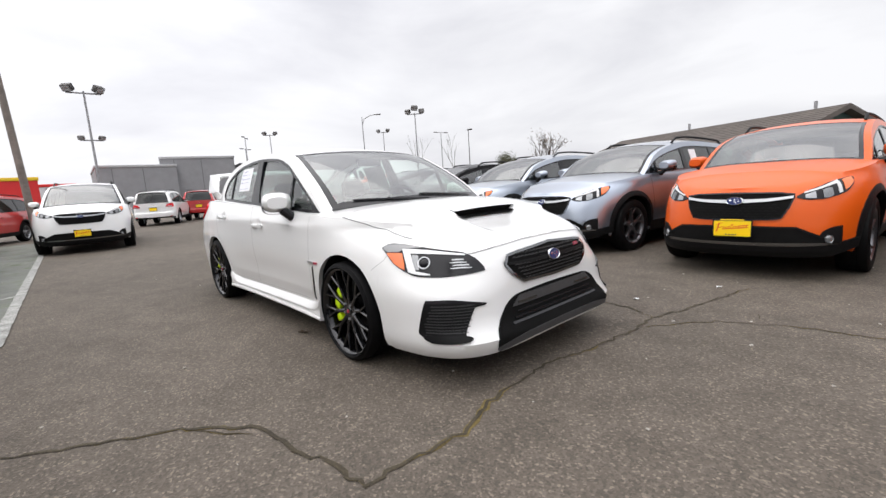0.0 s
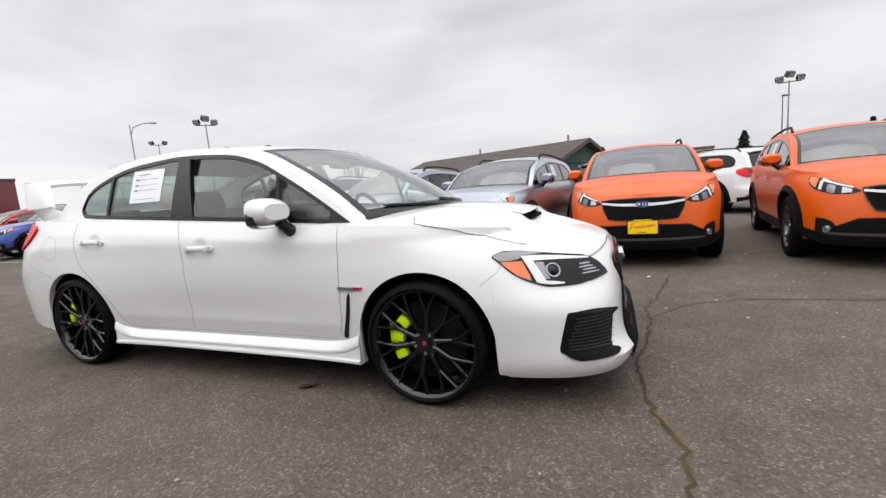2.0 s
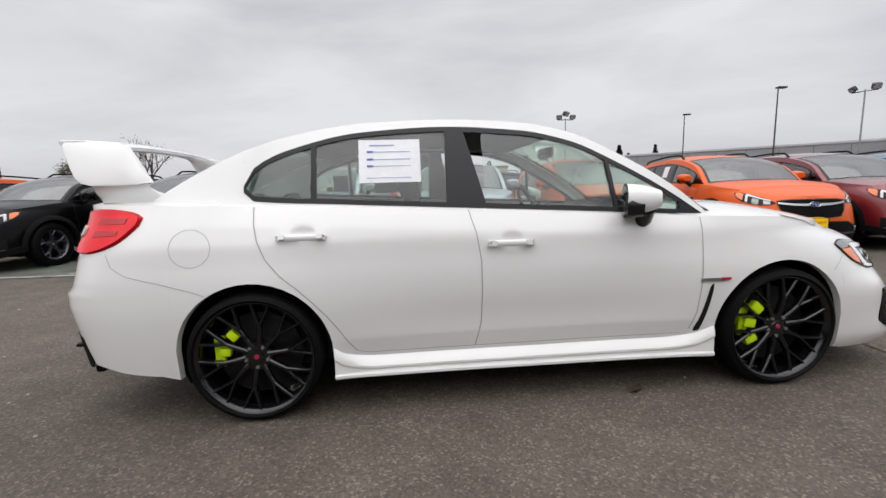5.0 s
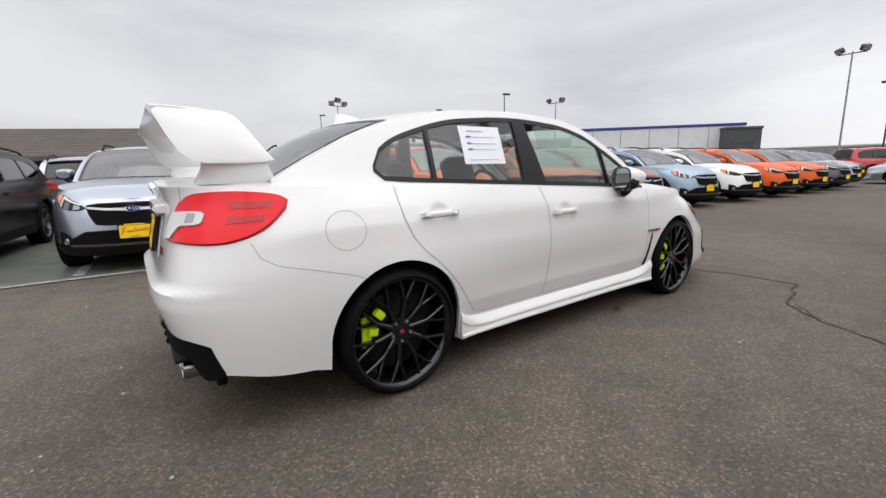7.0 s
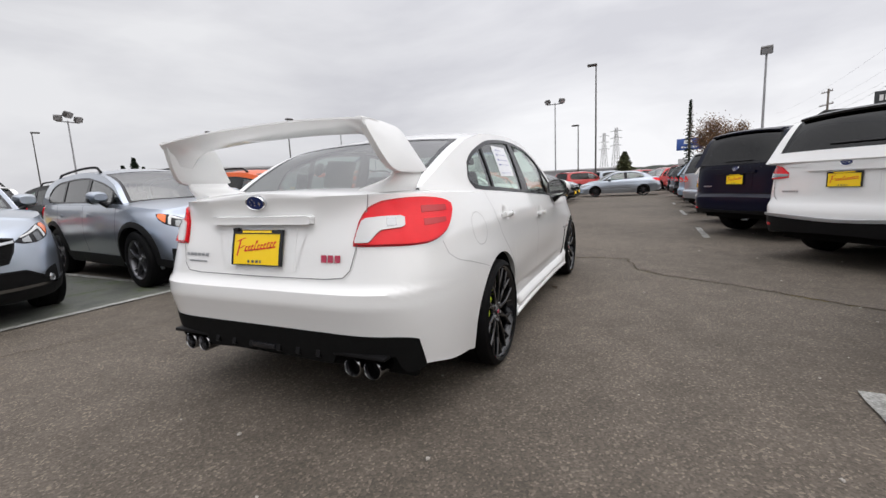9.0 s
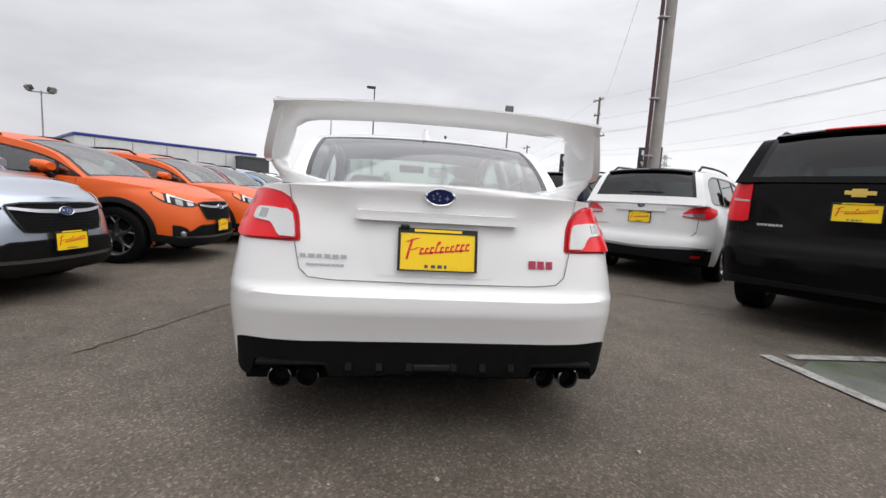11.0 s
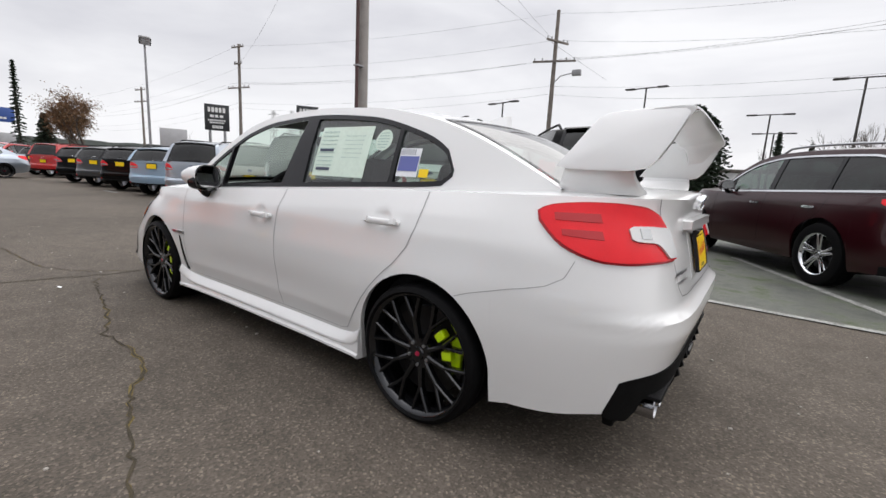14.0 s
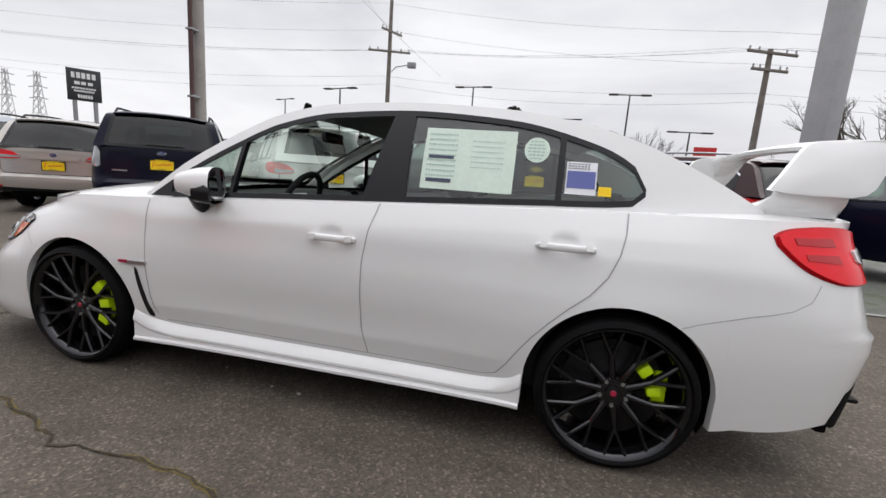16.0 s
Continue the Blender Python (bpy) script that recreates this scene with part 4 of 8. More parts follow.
def build_hero():
    S = HERO
    car = thing("sedan", "white pearl sports sedan with a tall rear wing, parked on asphalt", "car")
    part("body", body_shell(S, 26), WHITE, car, "glossy white pearl body")
    part("roof", cab_skin(S), WHITE, car)
    # under-body and arches, dark
    bm = boxed(-1.95, 1.95, -0.62, 0.62, 0.20, 0.24)
    part("underbody", bm, LINER, car)
    for sgn in (1, -1):
        for axle in (S.xa, -S.xa):
            part("wheel_well", arch_liner(S, sgn, axle), LINER, car)
    # glass
    part("windscreen", top_pane(S, S.rail_f, S.head_f, S.ws_v), GLASS_FRONT, car)
    part("windscreen_border", top_band(S, S.rail_f, S.head_f, S.ws_v, 0.05), GLOSS_BLACK, car)
    part("rear_window", top_pane(S, S.head_r, S.rail_r, S.bl_v), GLASS_REAR, car)
    part("rear_window_border", top_band(S, S.head_r, S.rail_r, S.bl_v, 0.035), GLOSS_BLACK, car)
    for sgn in (1, -1):
        part("window_frame", frame_strip(S, sgn, 0.024, ((-0.195, -0.395, -0.30, -0.39), (-1.02, -1.045), (0.475, 0.455, 0.44, 0.42), (0.93, 0.80, 0.93, 0.80))), GLOSS_BLACK, car)
        for k, (a, b) in enumerate(((0.80, 0.475), (0.455, -0.205), (-0.385, -1.02), (-1.045, -1.35))):
            if sgn == 1 and k == 1:
                continue    # the driver's window is wound down
            part("side_window", pane(S, sgn, a, b), GLASS, car)
    interior(S, car)
    for x in (S.xa, -S.xa):
        for sgn in (1, -1):
            wh = wheel(S, "mesh", x, sgn, car, True)
            # caliper behind the spokes, towards the car's middle
            bm = bmesh.new()
            for a in ((137, 171, 205) if x > 0 else (136, 170)):
                a = radians(a if x > 0 else a)
                c = Vector((0.150 * math.cos(a), sgn * 0.062, 0.150 * math.sin(a)))
                mm = Matrix.Translation(c) @ Matrix.Rotation(-a, 4, "Y")
                k = 1.0 if x > 0 else 0.82
                box(bm, -0.034 * k, 0.032 * k, -0.020, 0.020, -0.025 * k, 0.025 * k, 0.009, mm)
            box(bm, -0.20, -0.15, sgn * 0.045 - 0.02, sgn * 0.045 + 0.004, -0.05, 0.10, 0.008)
            part("caliper", bm, CALIPER, wh, "lime yellow brake caliper")
    for sgn in (1, -1):
        fs = S.side(sgn)
        o = (0, sgn, 0)
        fr = lambda a, z, sgn=sgn: S.front(sgn * a, z)
        rr = lambda a, z, sgn=sgn: S.rear(sgn * a, z)
        of, orr = (1, sgn * 0.4, 0), (-1, sgn * 0.4, 0)
        # headlamp
        hl = part("headlamp", slab(bmesh.new(), fr, [(23.6, 0.594, 0.612), (25.2, 0.590, 0.657), (28.2, 0.584, 0.691), (31.1, 0.580, 0.702), (33.8, 0.576, 0.711), (39.3, 0.580, 0.731), (42.9, 0.605, 0.742), (46.2, 0.648, 0.746), (47.9, 0.688, 0.740), (49.5, 0.719, 0.727)], 0.005, 0.03, 28, 8, of), LAMP_BLACK, car, "black headlamp under a clear lens")
        part("smoked_edge", slab(bmesh.new(), fr, [(38.0, 0.721, 0.725), (42.0, 0.719, 0.737), (44.5, 0.703, 0.741), (47.6, 0.701, 0.738), (49.2, 0.719, 0.725)], 0.0085, 0.010, 12, 4, of), SMOKE_LENS, hl, "smoky grey outer edge of the lens")
        part("indicator", slab(bmesh.new(), fr, [(42.7, 0.612, 0.640), (43.3, 0.617, 0.696), (45.2, 0.638, 0.697), (47.8, 0.692, 0.698)], 0.009, 0.012, 10, 5, of), AMBER, hl, "amber side indicator")
        bm = bmesh.new()
        # the C: a slanting leg, a long upper arm and a short lower one
        leg = lambda u, z: S.front(sgn * (u - 12.5 * (0.714 - z)), z)
        slab(bm, leg, [(41.2, 0.600, 0.716), (43.1, 0.600, 0.716)], 0.010, 0.012, 4, 8, of)
        slab(bm, fr, [(27.6, 0.673, 0.680), (32, 0.682, 0.694), (36, 0.689, 0.706), (41.5, 0.694, 0.717)], 0.0102, 0.012, 12, 4, of)
        slab(bm, fr, [(36.4, 0.586, 0.592), (38.5, 0.587, 0.601), (41.2, 0.597, 0.610)], 0.0102, 0.012, 8, 3, of)
        part("light_guide", bm, LAMP_WHITE, hl, "white C-shaped light guide")
        part("reflector", slab(bmesh.new(), fr, [(38.9, 0.612, 0.684), (40.6, 0.612, 0.688)], 0.0085, 0.008, 4, 5, of), DARK_CHROME, hl, "dark chrome inner reflector")
        p, nn = normal_at(fr, 37.6, 0.647, of)
        bm = bmesh.new()
        mm = Matrix.Translation(p + nn * 0.006) @ nn.to_track_quat("Z", "Y").to_matrix().to_4x4()
        lathe(bm, [(0.036, -0.004), (0.034, 0.006), (0.029, 0.006), (0.027, 0.002)], "z", 24)
        for v in bm.verts:
            v.co = mm @ v.co
        part("lamp_ring", bm, SATIN, hl)
        bm = bmesh.new()
        lathe(bm, [(0.0, 0.012), (0.010, 0.0108), (0.019, 0.0075), (0.027, 0.001)], "z", 24)
        for v in bm.verts:
            v.co = mm @ v.co
        part("projector_lens", bm, LAMP_BLACK, hl)
        bm = bmesh.new()
        for k in range(4):
            z = 0.611 + 0.0135 * k
            slab(bm, fr, [(26.6 + 0.5 * k, z, z + 0.004 + 0.002 * (k % 2)), (29 + 0.3 * k, z + 0.001, z + 0.008), (31.6 - 0.6 * (k % 2), z + 0.002, z + 0.006)], 0.0085, 0.008, 6, 3, of)
        part("reflector", bm, CLEAR_LENS, hl, "stepped bright inner reflector")
        # corner intake with a honeycomb insert
        it = part("corner_intake", slab(bmesh.new(), fr, [(25.0, 0.427, 0.435), (27.5, 0.421, 0.448), (28.1, 0.400, 0.451), (30.0, 0.305, 0.458), (30.4, 0.272, 0.459), (33.4, 0.260, 0.468), (37.1, 0.256, 0.467), (38.1, 0.263, 0.464), (39.0, 0.277, 0.412), (40.0, 0.294, 0.312)], 0.005, 0.03, 30, 8, of), CLAD, car, "black corner intake")
        bm = bmesh.new()
        for k in range(10):
            z = 0.300 + k * 0.0150
            for m in range(14):
                a = 29.9 - 2.4 * k / 9 + m * 0.68 + (0.34 if k % 2 else 0)
                if a < 38.6 - 0.4 * k / 9:
                    seam(bm, fr, [(a - 0.26, z), (a, z + 0.006), (a + 0.26, z)], 0.004, 0.0075, of, 1)
        part("intake_mesh", bm, LIP_GREY, it)
        part("intake_lip", slab(bmesh.new(), fr, [(24.8, 0.430, 0.437), (28.4, 0.441, 0.455), (33.4, 0.452, 0.470), (38.1, 0.450, 0.467)], 0.008, 0.03, 14, 3, of), GLOSS_BLACK, it)
        part("intake_floor", slab(bmesh.new(), fr, [(28.9, 0.271, 0.278), (30.4, 0.259, 0.290), (37.0, 0.254, 0.288), (38.9, 0.272, 0.294)], 0.008, 0.03, 14, 3, of), CLAD, it)
        # skirt along the sill
        zk = pchip((-0.965, 0.335), (-0.90, 0.295), (-0.75, 0.274), (0.7, 0.278), (0.86, 0.296), (0.962, 0.340))
        bm, rws = bmesh.new(), []
        for x in lin(-0.962, 0.962, 44):
            e = 1 - 0.55 * smooth(abs(x), 0.80, 0.96)
            yb, zt = max(S.half(x, 0.28), S.half(x, zk(x))), zk(x)
            rws.append([Vector((x, sgn * y, z)) for y, z in ((S.half(x, zt) - 0.01, zt), (S.half(x, zt) + 0.004, zt), (yb + 0.024 * e, zt - 0.016), (yb + 0.040 * e, zt - 0.040), (yb + 0.040 * e, zt - 0.050), (yb + 0.028 * e, zt - 0.062), (yb + 0.032 * e, 0.206), (yb + 0.050 * e, 0.200), (yb + 0.050 * e, 0.188), (yb + 0.036 * e, 0.180), (yb - 0.06, 0.176))])
        vs = sheet(bm, rws)
        bm.faces.new(vs[0])
        bm.faces.new(vs[-1])
        part("side_skirt", bm, WHITE, car, sharp=28)
        # gaps between panels
        bm = bmesh.new()
        seam(bm, fs, [(0.876, 0.90), (0.880, 0.74), (0.878, 0.58), (0.866, 0.42), (0.838, 0.328)], 0.005, 0.0015, o)
        seam(bm, fs, [(-0.295, 0.974), (-0.262, 0.86), (-0.242, 0.73), (-0.240, 0.58), (-0.246, 0.42), (-0.275, 0.298)], 0.005, 0.0015, o)
        seam(bm, fs, [(-1.300, 1.018), (-1.296, 0.94), (-1.280, 0.86), (-1.245, 0.775), (-1.185, 0.70), (-1.115, 0.640), (-1.045, 0.57), (-0.985, 0.50), (-0.935, 0.43), (-0.895, 0.365), (-0.855, 0.312)], 0.005, 0.0015, o)
        seam(bm, fs, [(0.838, 0.328), (0.80, 0.302), (-0.30, 0.296), (-0.80, 0.296), (-0.855, 0.312)], 0.003, 0.0015, o)
        part("panel_gap", bm, SEAM_LIGHT, car)
        bm = bmesh.new()
        seam(bm, fs, [(-1.52, 0.622), (-1.58, 0.645), (-1.735, 0.688)], 0.003, 0.0015, o)
        seam(bm, rr, [(49.3, 0.688), (46.5, 0.704), (43.8, 0.724), (41.5, 0.760), (40.2, 0.822)], 0.003, 0.004, o)
        part("bumper_gap", bm, SEAM_LIGHT, car)
        bm = bmesh.new()
        seam(bm, fs, [(1.62, 0.60), (1.70, 0.66), (1.73, 0.72)], 0.003, 0.0015, o)
        part("bumper_gap", bm, SEAM_LIGHT, car)
        # door handles
        for hx, hz in ((-0.095, 0.812), (-1.078, 0.872)):
            bm, rws = bmesh.new(), []
            for t in lin(-1, 1, 15):
                hy = S.half(hx, hz) + 0.036 - 0.024 * abs(t) ** 4
                k = (1 - abs(t) ** 6) ** 0.5 * (1.0 if t > -0.72 else 0.9) + 0.02
                rws.append([Vector((hx + 0.115 * t, sgn * (hy + 0.008 * math.cos(a) - 0.004), hz + 0.015 * k * math.sin(a))) for a in [2 * math.pi * i / 12 for i in range(12)]])
            vs = sheet(bm, rws, loop=True)
            bm.faces.new(vs[0])
            bm.faces.new(vs[-1])
            for t in (-0.86, 0.80):
                box(bm, hx + 0.115 * t - 0.014, hx + 0.115 * t + 0.014, sgn * S.half(hx, hz) - 0.02, sgn * (S.half(hx, hz) + 0.03), hz - 0.010, hz + 0.010, 0.004)
            hd = part("door_handle", bm, WHITE, car)
            for q0, q1 in ((-0.10, -0.075), (0.07, 0.095)):
                part("handle_mount", slab(bmesh.new(), fs, [(hx + q0, hz - 0.012, hz + 0.012), (hx + q1, hz - 0.012, hz + 0.012)], 0.033, 0.033, 3, 3, o), WHITE, hd)
        # vent and badge behind the front wheel
        part("fender_vent", slab(bmesh.new(), fs, [(0.862, 0.312, 0.330), (0.885, 0.316, 0.395), (0.905, 0.375, 0.470), (0.925, 0.455, 0.555), (0.938, 0.535, 0.566)], 0.003, 0.01, 14, 3, o), GLOSS_BLACK, car)
        bd = part("fender_badge", slab(bmesh.new(), fs, [(0.872, 0.582, 0.596), (0.97, 0.580, 0.597)], 0.010, 0.012, 4, 3, o), SATIN, car)
        part("badge_end", slab(bmesh.new(), fs, [(0.97, 0.581, 0.597), (1.02, 0.586, 0.596)], 0.010, 0.012, 4, 3, o), PINK, bd)
        # tail lamp: red wrap with darker bands and a clear corner
        tl = part("tail_lamp", slab(bmesh.new(), rr, [(23.8, 0.834, 0.842), (24.9, 0.832, 0.925), (26.6, 0.831, 0.982), (29.5, 0.830, 1.010), (34, 0.826, 1.019), (36.5, 0.828, 1.018), (39, 0.842, 1.013), (41.5, 0.872, 1.004), (43, 0.910, 0.992), (44.0, 0.950, 0.978)], 0.016, 0.05, 24, 7, orr), RED_LENS, car, "large red wrap-around tail lamp")
        part("lamp_gasket", slab(bmesh.new(), rr, [(23.3, 0.827, 0.842), (24.5, 0.825, 0.934), (26.3, 0.824, 0.990), (29.4, 0.823, 1.017), (34, 0.820, 1.024), (36.6, 0.822, 1.023), (39.2, 0.836, 1.018), (41.8, 0.866, 1.009), (43.3, 0.906, 0.997), (44.4, 0.946, 0.982)], 0.004, 0.02, 24, 5, orr), RED_LENS_DARK, tl)
        part("clear_corner", slab(bmesh.new(), rr, [(24.0, 0.838, 0.848), (25.2, 0.838, 0.930), (26.3, 0.838, 0.941), (27.5, 0.864, 0.941), (28.7, 0.886, 0.943), (32.0, 0.892, 0.941), (32.7, 0.900, 0.932)], 0.0235, 0.012, 16, 5, orr), MILK_LENS, tl, "clear reversing lamp")
        part("reversing_bulb_box", slab(bmesh.new(), rr, [(29.6, 0.899, 0.934), (31.2, 0.901, 0.934)], 0.0255, 0.008, 4, 3, orr), CLEAR_LENS, tl)
        for band in ([(36.0, 0.948, 0.978), (42.0, 0.950, 0.974)], [(36.3, 0.892, 0.920), (41.4, 0.900, 0.920)]):
            part("dark_band", slab(bmesh.new(), rr, band, 0.0185, 0.008, 8, 3, orr), RED_LENS_DARK, tl)
        door_mirror(S, sgn, car, WHITE, 0.545, 1.002, 0.815, 1.0, radians(20))
    # nose: grille, lower opening, lip
    fy = S.front_y
    of = (1, 0, 0)
    gr = part("grille", slab(bmesh.new(), fy, [(-0.400, 0.592, 0.612), (-0.368, 0.558, 0.645), (-0.285, 0.506, 0.656), (0.0, 0.497, 0.677), (0.285, 0.506, 0.656), (0.368, 0.558, 0.645), (0.400, 0.592, 0.612)], 0.006, 0.03, 24, 6, of), LINER, car, "black hexagonal grille")
    bm = bmesh.new()
    for row in range(8):
        z = 0.514 + row * 0.019
        for k in range(-12, 13):
            y = k * 0.030 + (0.015 if row % 2 else 0)
            if abs(y) > 0.36 - 0.9 * abs(z - 0.60) or abs(z - 0.602) < 0.012:
                continue
            for a, b in (((-0.012, 0.0), (0.0, 0.008)), ((0.0, 0.008), (0.012, 0.0))):
                seam(bm, fy, [(y + a[0], z + a[1]), (y + b[0], z + b[1])], 0.004, 0.016, of, 1)
    part("grille_mesh", bm, LIP_GREY, gr)
    bm = slab(bmesh.new(), fy, [(-0.385, 0.600, 0.611), (0, 0.590, 0.612), (0.385, 0.600, 0.611)], 0.018, 0.014, 20, 3, of)
    part("grille_bar", bm, CLAD, gr)
    bm = bmesh.new()
    for pts in ([(-0.400, 0.602), (-0.368, 0.648), (-0.285, 0.660), (0.0, 0.680), (0.285, 0.660), (0.368, 0.648), (0.400, 0.602)], [(-0.400, 0.602), (-0.368, 0.556), (-0.285, 0.503), (0.0, 0.493), (0.285, 0.503), (0.368, 0.556), (0.400, 0.602)]):
        seam(bm, fy, pts, 0.016, 0.012, of, 5)
    part("grille_surround", bm, DARK_CHROME, gr)
    emblem(lambda y, z: S.front_y(y, z), 0.0, 0.606, car, of, 0.058, 0.034, 0.024)
    part("grille_badge", slab(bmesh.new(), fy, [(0.262, 0.622, 0.640), (0.312, 0.622, 0.640)], 0.013, 0.01, 3, 3, of), PINK, gr)
    lg = part("lower_grille", slab(bmesh.new(), fy, [(-0.560, 0.212, 0.240), (-0.535, 0.216, 0.285), (-0.405, 0.232, 0.420), (-0.330, 0.238, 0.442), (0.0, 0.250, 0.450), (0.330, 0.238, 0.442), (0.405, 0.232, 0.420), (0.535, 0.216, 0.285), (0.560, 0.212, 0.240)], 0.011, 0.03, 40, 9, of), LINER, car, "black lower grille opening")
    for z in (0.285, 0.315, 0.345):
        e = 0.70 - 0.95 * z
        part("grille_slat", slab(bmesh.new(), fy, [(-e, z, z + 0.012), (e, z, z + 0.012)], 0.017, 0.008, 20, 2, of), GLOSS_BLACK, lg)
    part("upper_panel", slab(bmesh.new(), fy, [(-0.40, 0.380, 0.386), (-0.33, 0.380, 0.434), (0.33, 0.380, 0.434), (0.40, 0.380, 0.386)], 0.016, 0.01, 16, 3, of), LIP_GREY, lg)
    for s0, s1 in ((-0.36, -0.20), (0.20, 0.36)):
        part("lower_trim", slab(bmesh.new(), fy, [(s0, 0.392, 0.404), (s1, 0.392, 0.404)], 0.020, 0.012, 5, 3, of), DARK_CHROME, lg)
    part("front_lip", slab(bmesh.new(), fy, [(-0.555, 0.190, 0.216), (-0.45, 0.198, 0.236), (-0.30, 0.206, 0.246), (0, 0.208, 0.250), (0.30, 0.206, 0.246), (0.45, 0.198, 0.236), (0.555, 0.190, 0.216)], 0.014, 0.045, 22, 4, of), LIP_GREY, car, "dark grey front lip")
    # hood: scoop, gaps, wipers
    def scoop(x, v):
        y = v * 0.300
        p = S.hood(x, y / S.half(x, S.ztop(x)))
        t = min(1.0, max(0.0, (x - 1.05) / 0.62))
        return p + Vector((0, 0, S.trough(x, y) + 0.012 * (t * t * (3 - 2 * t)) * (1 - abs(v) ** 4) + 0.0012))
    bm = bmesh.new()
    vv = lin(-1, 1, 33)
    rws = [[scoop(x - 0.035 * abs(v) ** 5, v) for v in vv] for x in lin(1.05, 1.757, 20)]
    under = [[p + Vector((0.004, 0, -0.006)) for p in rws[-1]], [p + Vector((-0.010, 0, -0.007)) for p in rws[-1]], [p + Vector((-0.05, 0, -0.006)) for p in rws[-1]]]
    sheet(bm, rws + under)
    sc = part("hood_scoop", bm, WHITE, car)
    bm = bmesh.new()
    back = [Vector((1.712, v * 0.285, scoop(1.712, v).z - 0.006)) for v in vv]
    sheet(bm, [back, [Vector((p.x - 0.004, p.y, 0.80)) for p in back]])
    part("scoop_mouth", bm, LINER, sc)
    bm = slab(bmesh.new(), lambda x, v: S.hood(x, v * 0.262 / S.half(x, S.ztop(x))), [(1.705, -1, 1), (1.752, -1, 1)], 0.003, 0.008, 4, 13, (0, 0, 1))
    part("scoop_floor", bm, LINER, sc)
    hd = lambda x, v: S.hood(x, v)
    bm = bmesh.new()
    for sgn in (1, -1):
        seam(bm, hd, [(1.235, sgn * 0.80), (1.27, sgn * 0.885), (1.30, sgn * 0.985)], 0.005, 0.004, (0, 0, 1))
        seam(bm, lambda a, z: S.front(sgn * a, z), [(68.4, 0.897), (61.5, 0.871), (56.4, 0.852), (53.2, 0.832), (48.8, 0.816), (46, 0.796), (42.2, 0.774), (39.8, 0.764)], 0.005, 0.004, (0, sgn, 0.5))
        seam(bm, fy, [(sgn * 0.575, 0.676), (sgn * 0.40, 0.700), (sgn * 0.2, 0.716), (0.0, 0.722)], 0.005, 0.005, of)
    part("hood_gap", bm, SEAM, car)
    part("cowl", slab(bmesh.new(), lambda v, t: S.top(0.955 - 0.03 * t, v) + Vector((0.02 - 0.05 * t, 0, -0.004)), [(-0.94, 0.0, 1.0), (0, 0, 1.0), (0.94, 0.0, 1.0)], 0.006, 0.02, 14, 3, (0, 0, 1)), CLAD, car)
    for y0, y1 in ((0.50, -0.10), (-0.06, -0.62)):
        v0, v1 = y0 / 0.82, y1 / 0.82
        bm = bmesh.new()
        tube(bm, [S.top(0.945 - 0.007 * i, v0 + (v1 - v0) * i / 6) + Vector((0.0, 0, 0.014)) for i in range(7)], 0.007, 6)
        part("wiper", bm, GLOSS_BLACK, car)
    # rear: trunk gap, handle bar, plate, badges, diffuser, exhausts
    ry, orr = S.rear_y, (-1, 0, 0)
    bm = bmesh.new()
    for sgn in (1, -1):
        seam(bm, ry, [(sgn * 0.585, 1.046), (sgn * 0.575, 0.96), (sgn * 0.552, 0.82), (sgn * 0.530, 0.726), (sgn * 0.495, 0.694), (sgn * 0.40, 0.686), (0.0, 0.683)], 0.004, 0.007, orr)
    part("trunk_gap", bm, SEAM, car)
    part("trunk_handle", slab(bmesh.new(), ry, [(-0.325, 0.925, 0.958), (-0.31, 0.920, 0.964), (0.31, 0.920, 0.964), (0.325, 0.925, 0.958)], 0.034, 0.04, 12, 5, orr), WHITE, car)
    rc = part("plate_recess", slab(bmesh.new(), ry, [(-0.225, 0.715, 0.905), (0.225, 0.715, 0.905)], 0.002, 0.004, 8, 4, orr), WHITE, car)
    bm = bmesh.new()
    seam(bm, ry, [(-0.285, 0.905), (-0.23, 0.712), (0.23, 0.712), (0.285, 0.905)], 0.005, 0.004, orr)
    part("recess_edge", bm, WHITE, rc)
    bm = boxed(-0.012, 0.012, 0.115, 0.150, 0.896, 0.912, bevel=0.004)
    for v in bm.verts:
        v.co.x += -2.235
    part("reversing_camera", bm, GLOSS_BLACK, car)
    plate(lambda u, v: ry(-u, v) + Vector((-0.004, 0, 0)), 0.0, 0.815, car, orr, 0.152, 0.078, 0.018)
    emblem(ry, 0.0, 1.030, car, orr, 0.062, 0.035, 0.014)
    bm = bars(bmesh.new(), ry, 0.53, 0.345, 0.768, 0.782, 6, 0.004, orr, 0.25, 2)
    part("name_badge", bm, SATIN, car, "chrome letter bars")
    bm = bars(bmesh.new(), ry, 0.505, 0.36, 0.738, 0.746, 9, 0.004, orr, 0.15, 3)
    part("model_badge", bm, SATIN, car)
    bm = bars(bmesh.new(), ry, -0.377, -0.486, 0.757, 0.789, 3, 0.006, orr, 0.2, 5)
    part("red_badge", bm, PINK, car, "pink letter bars")
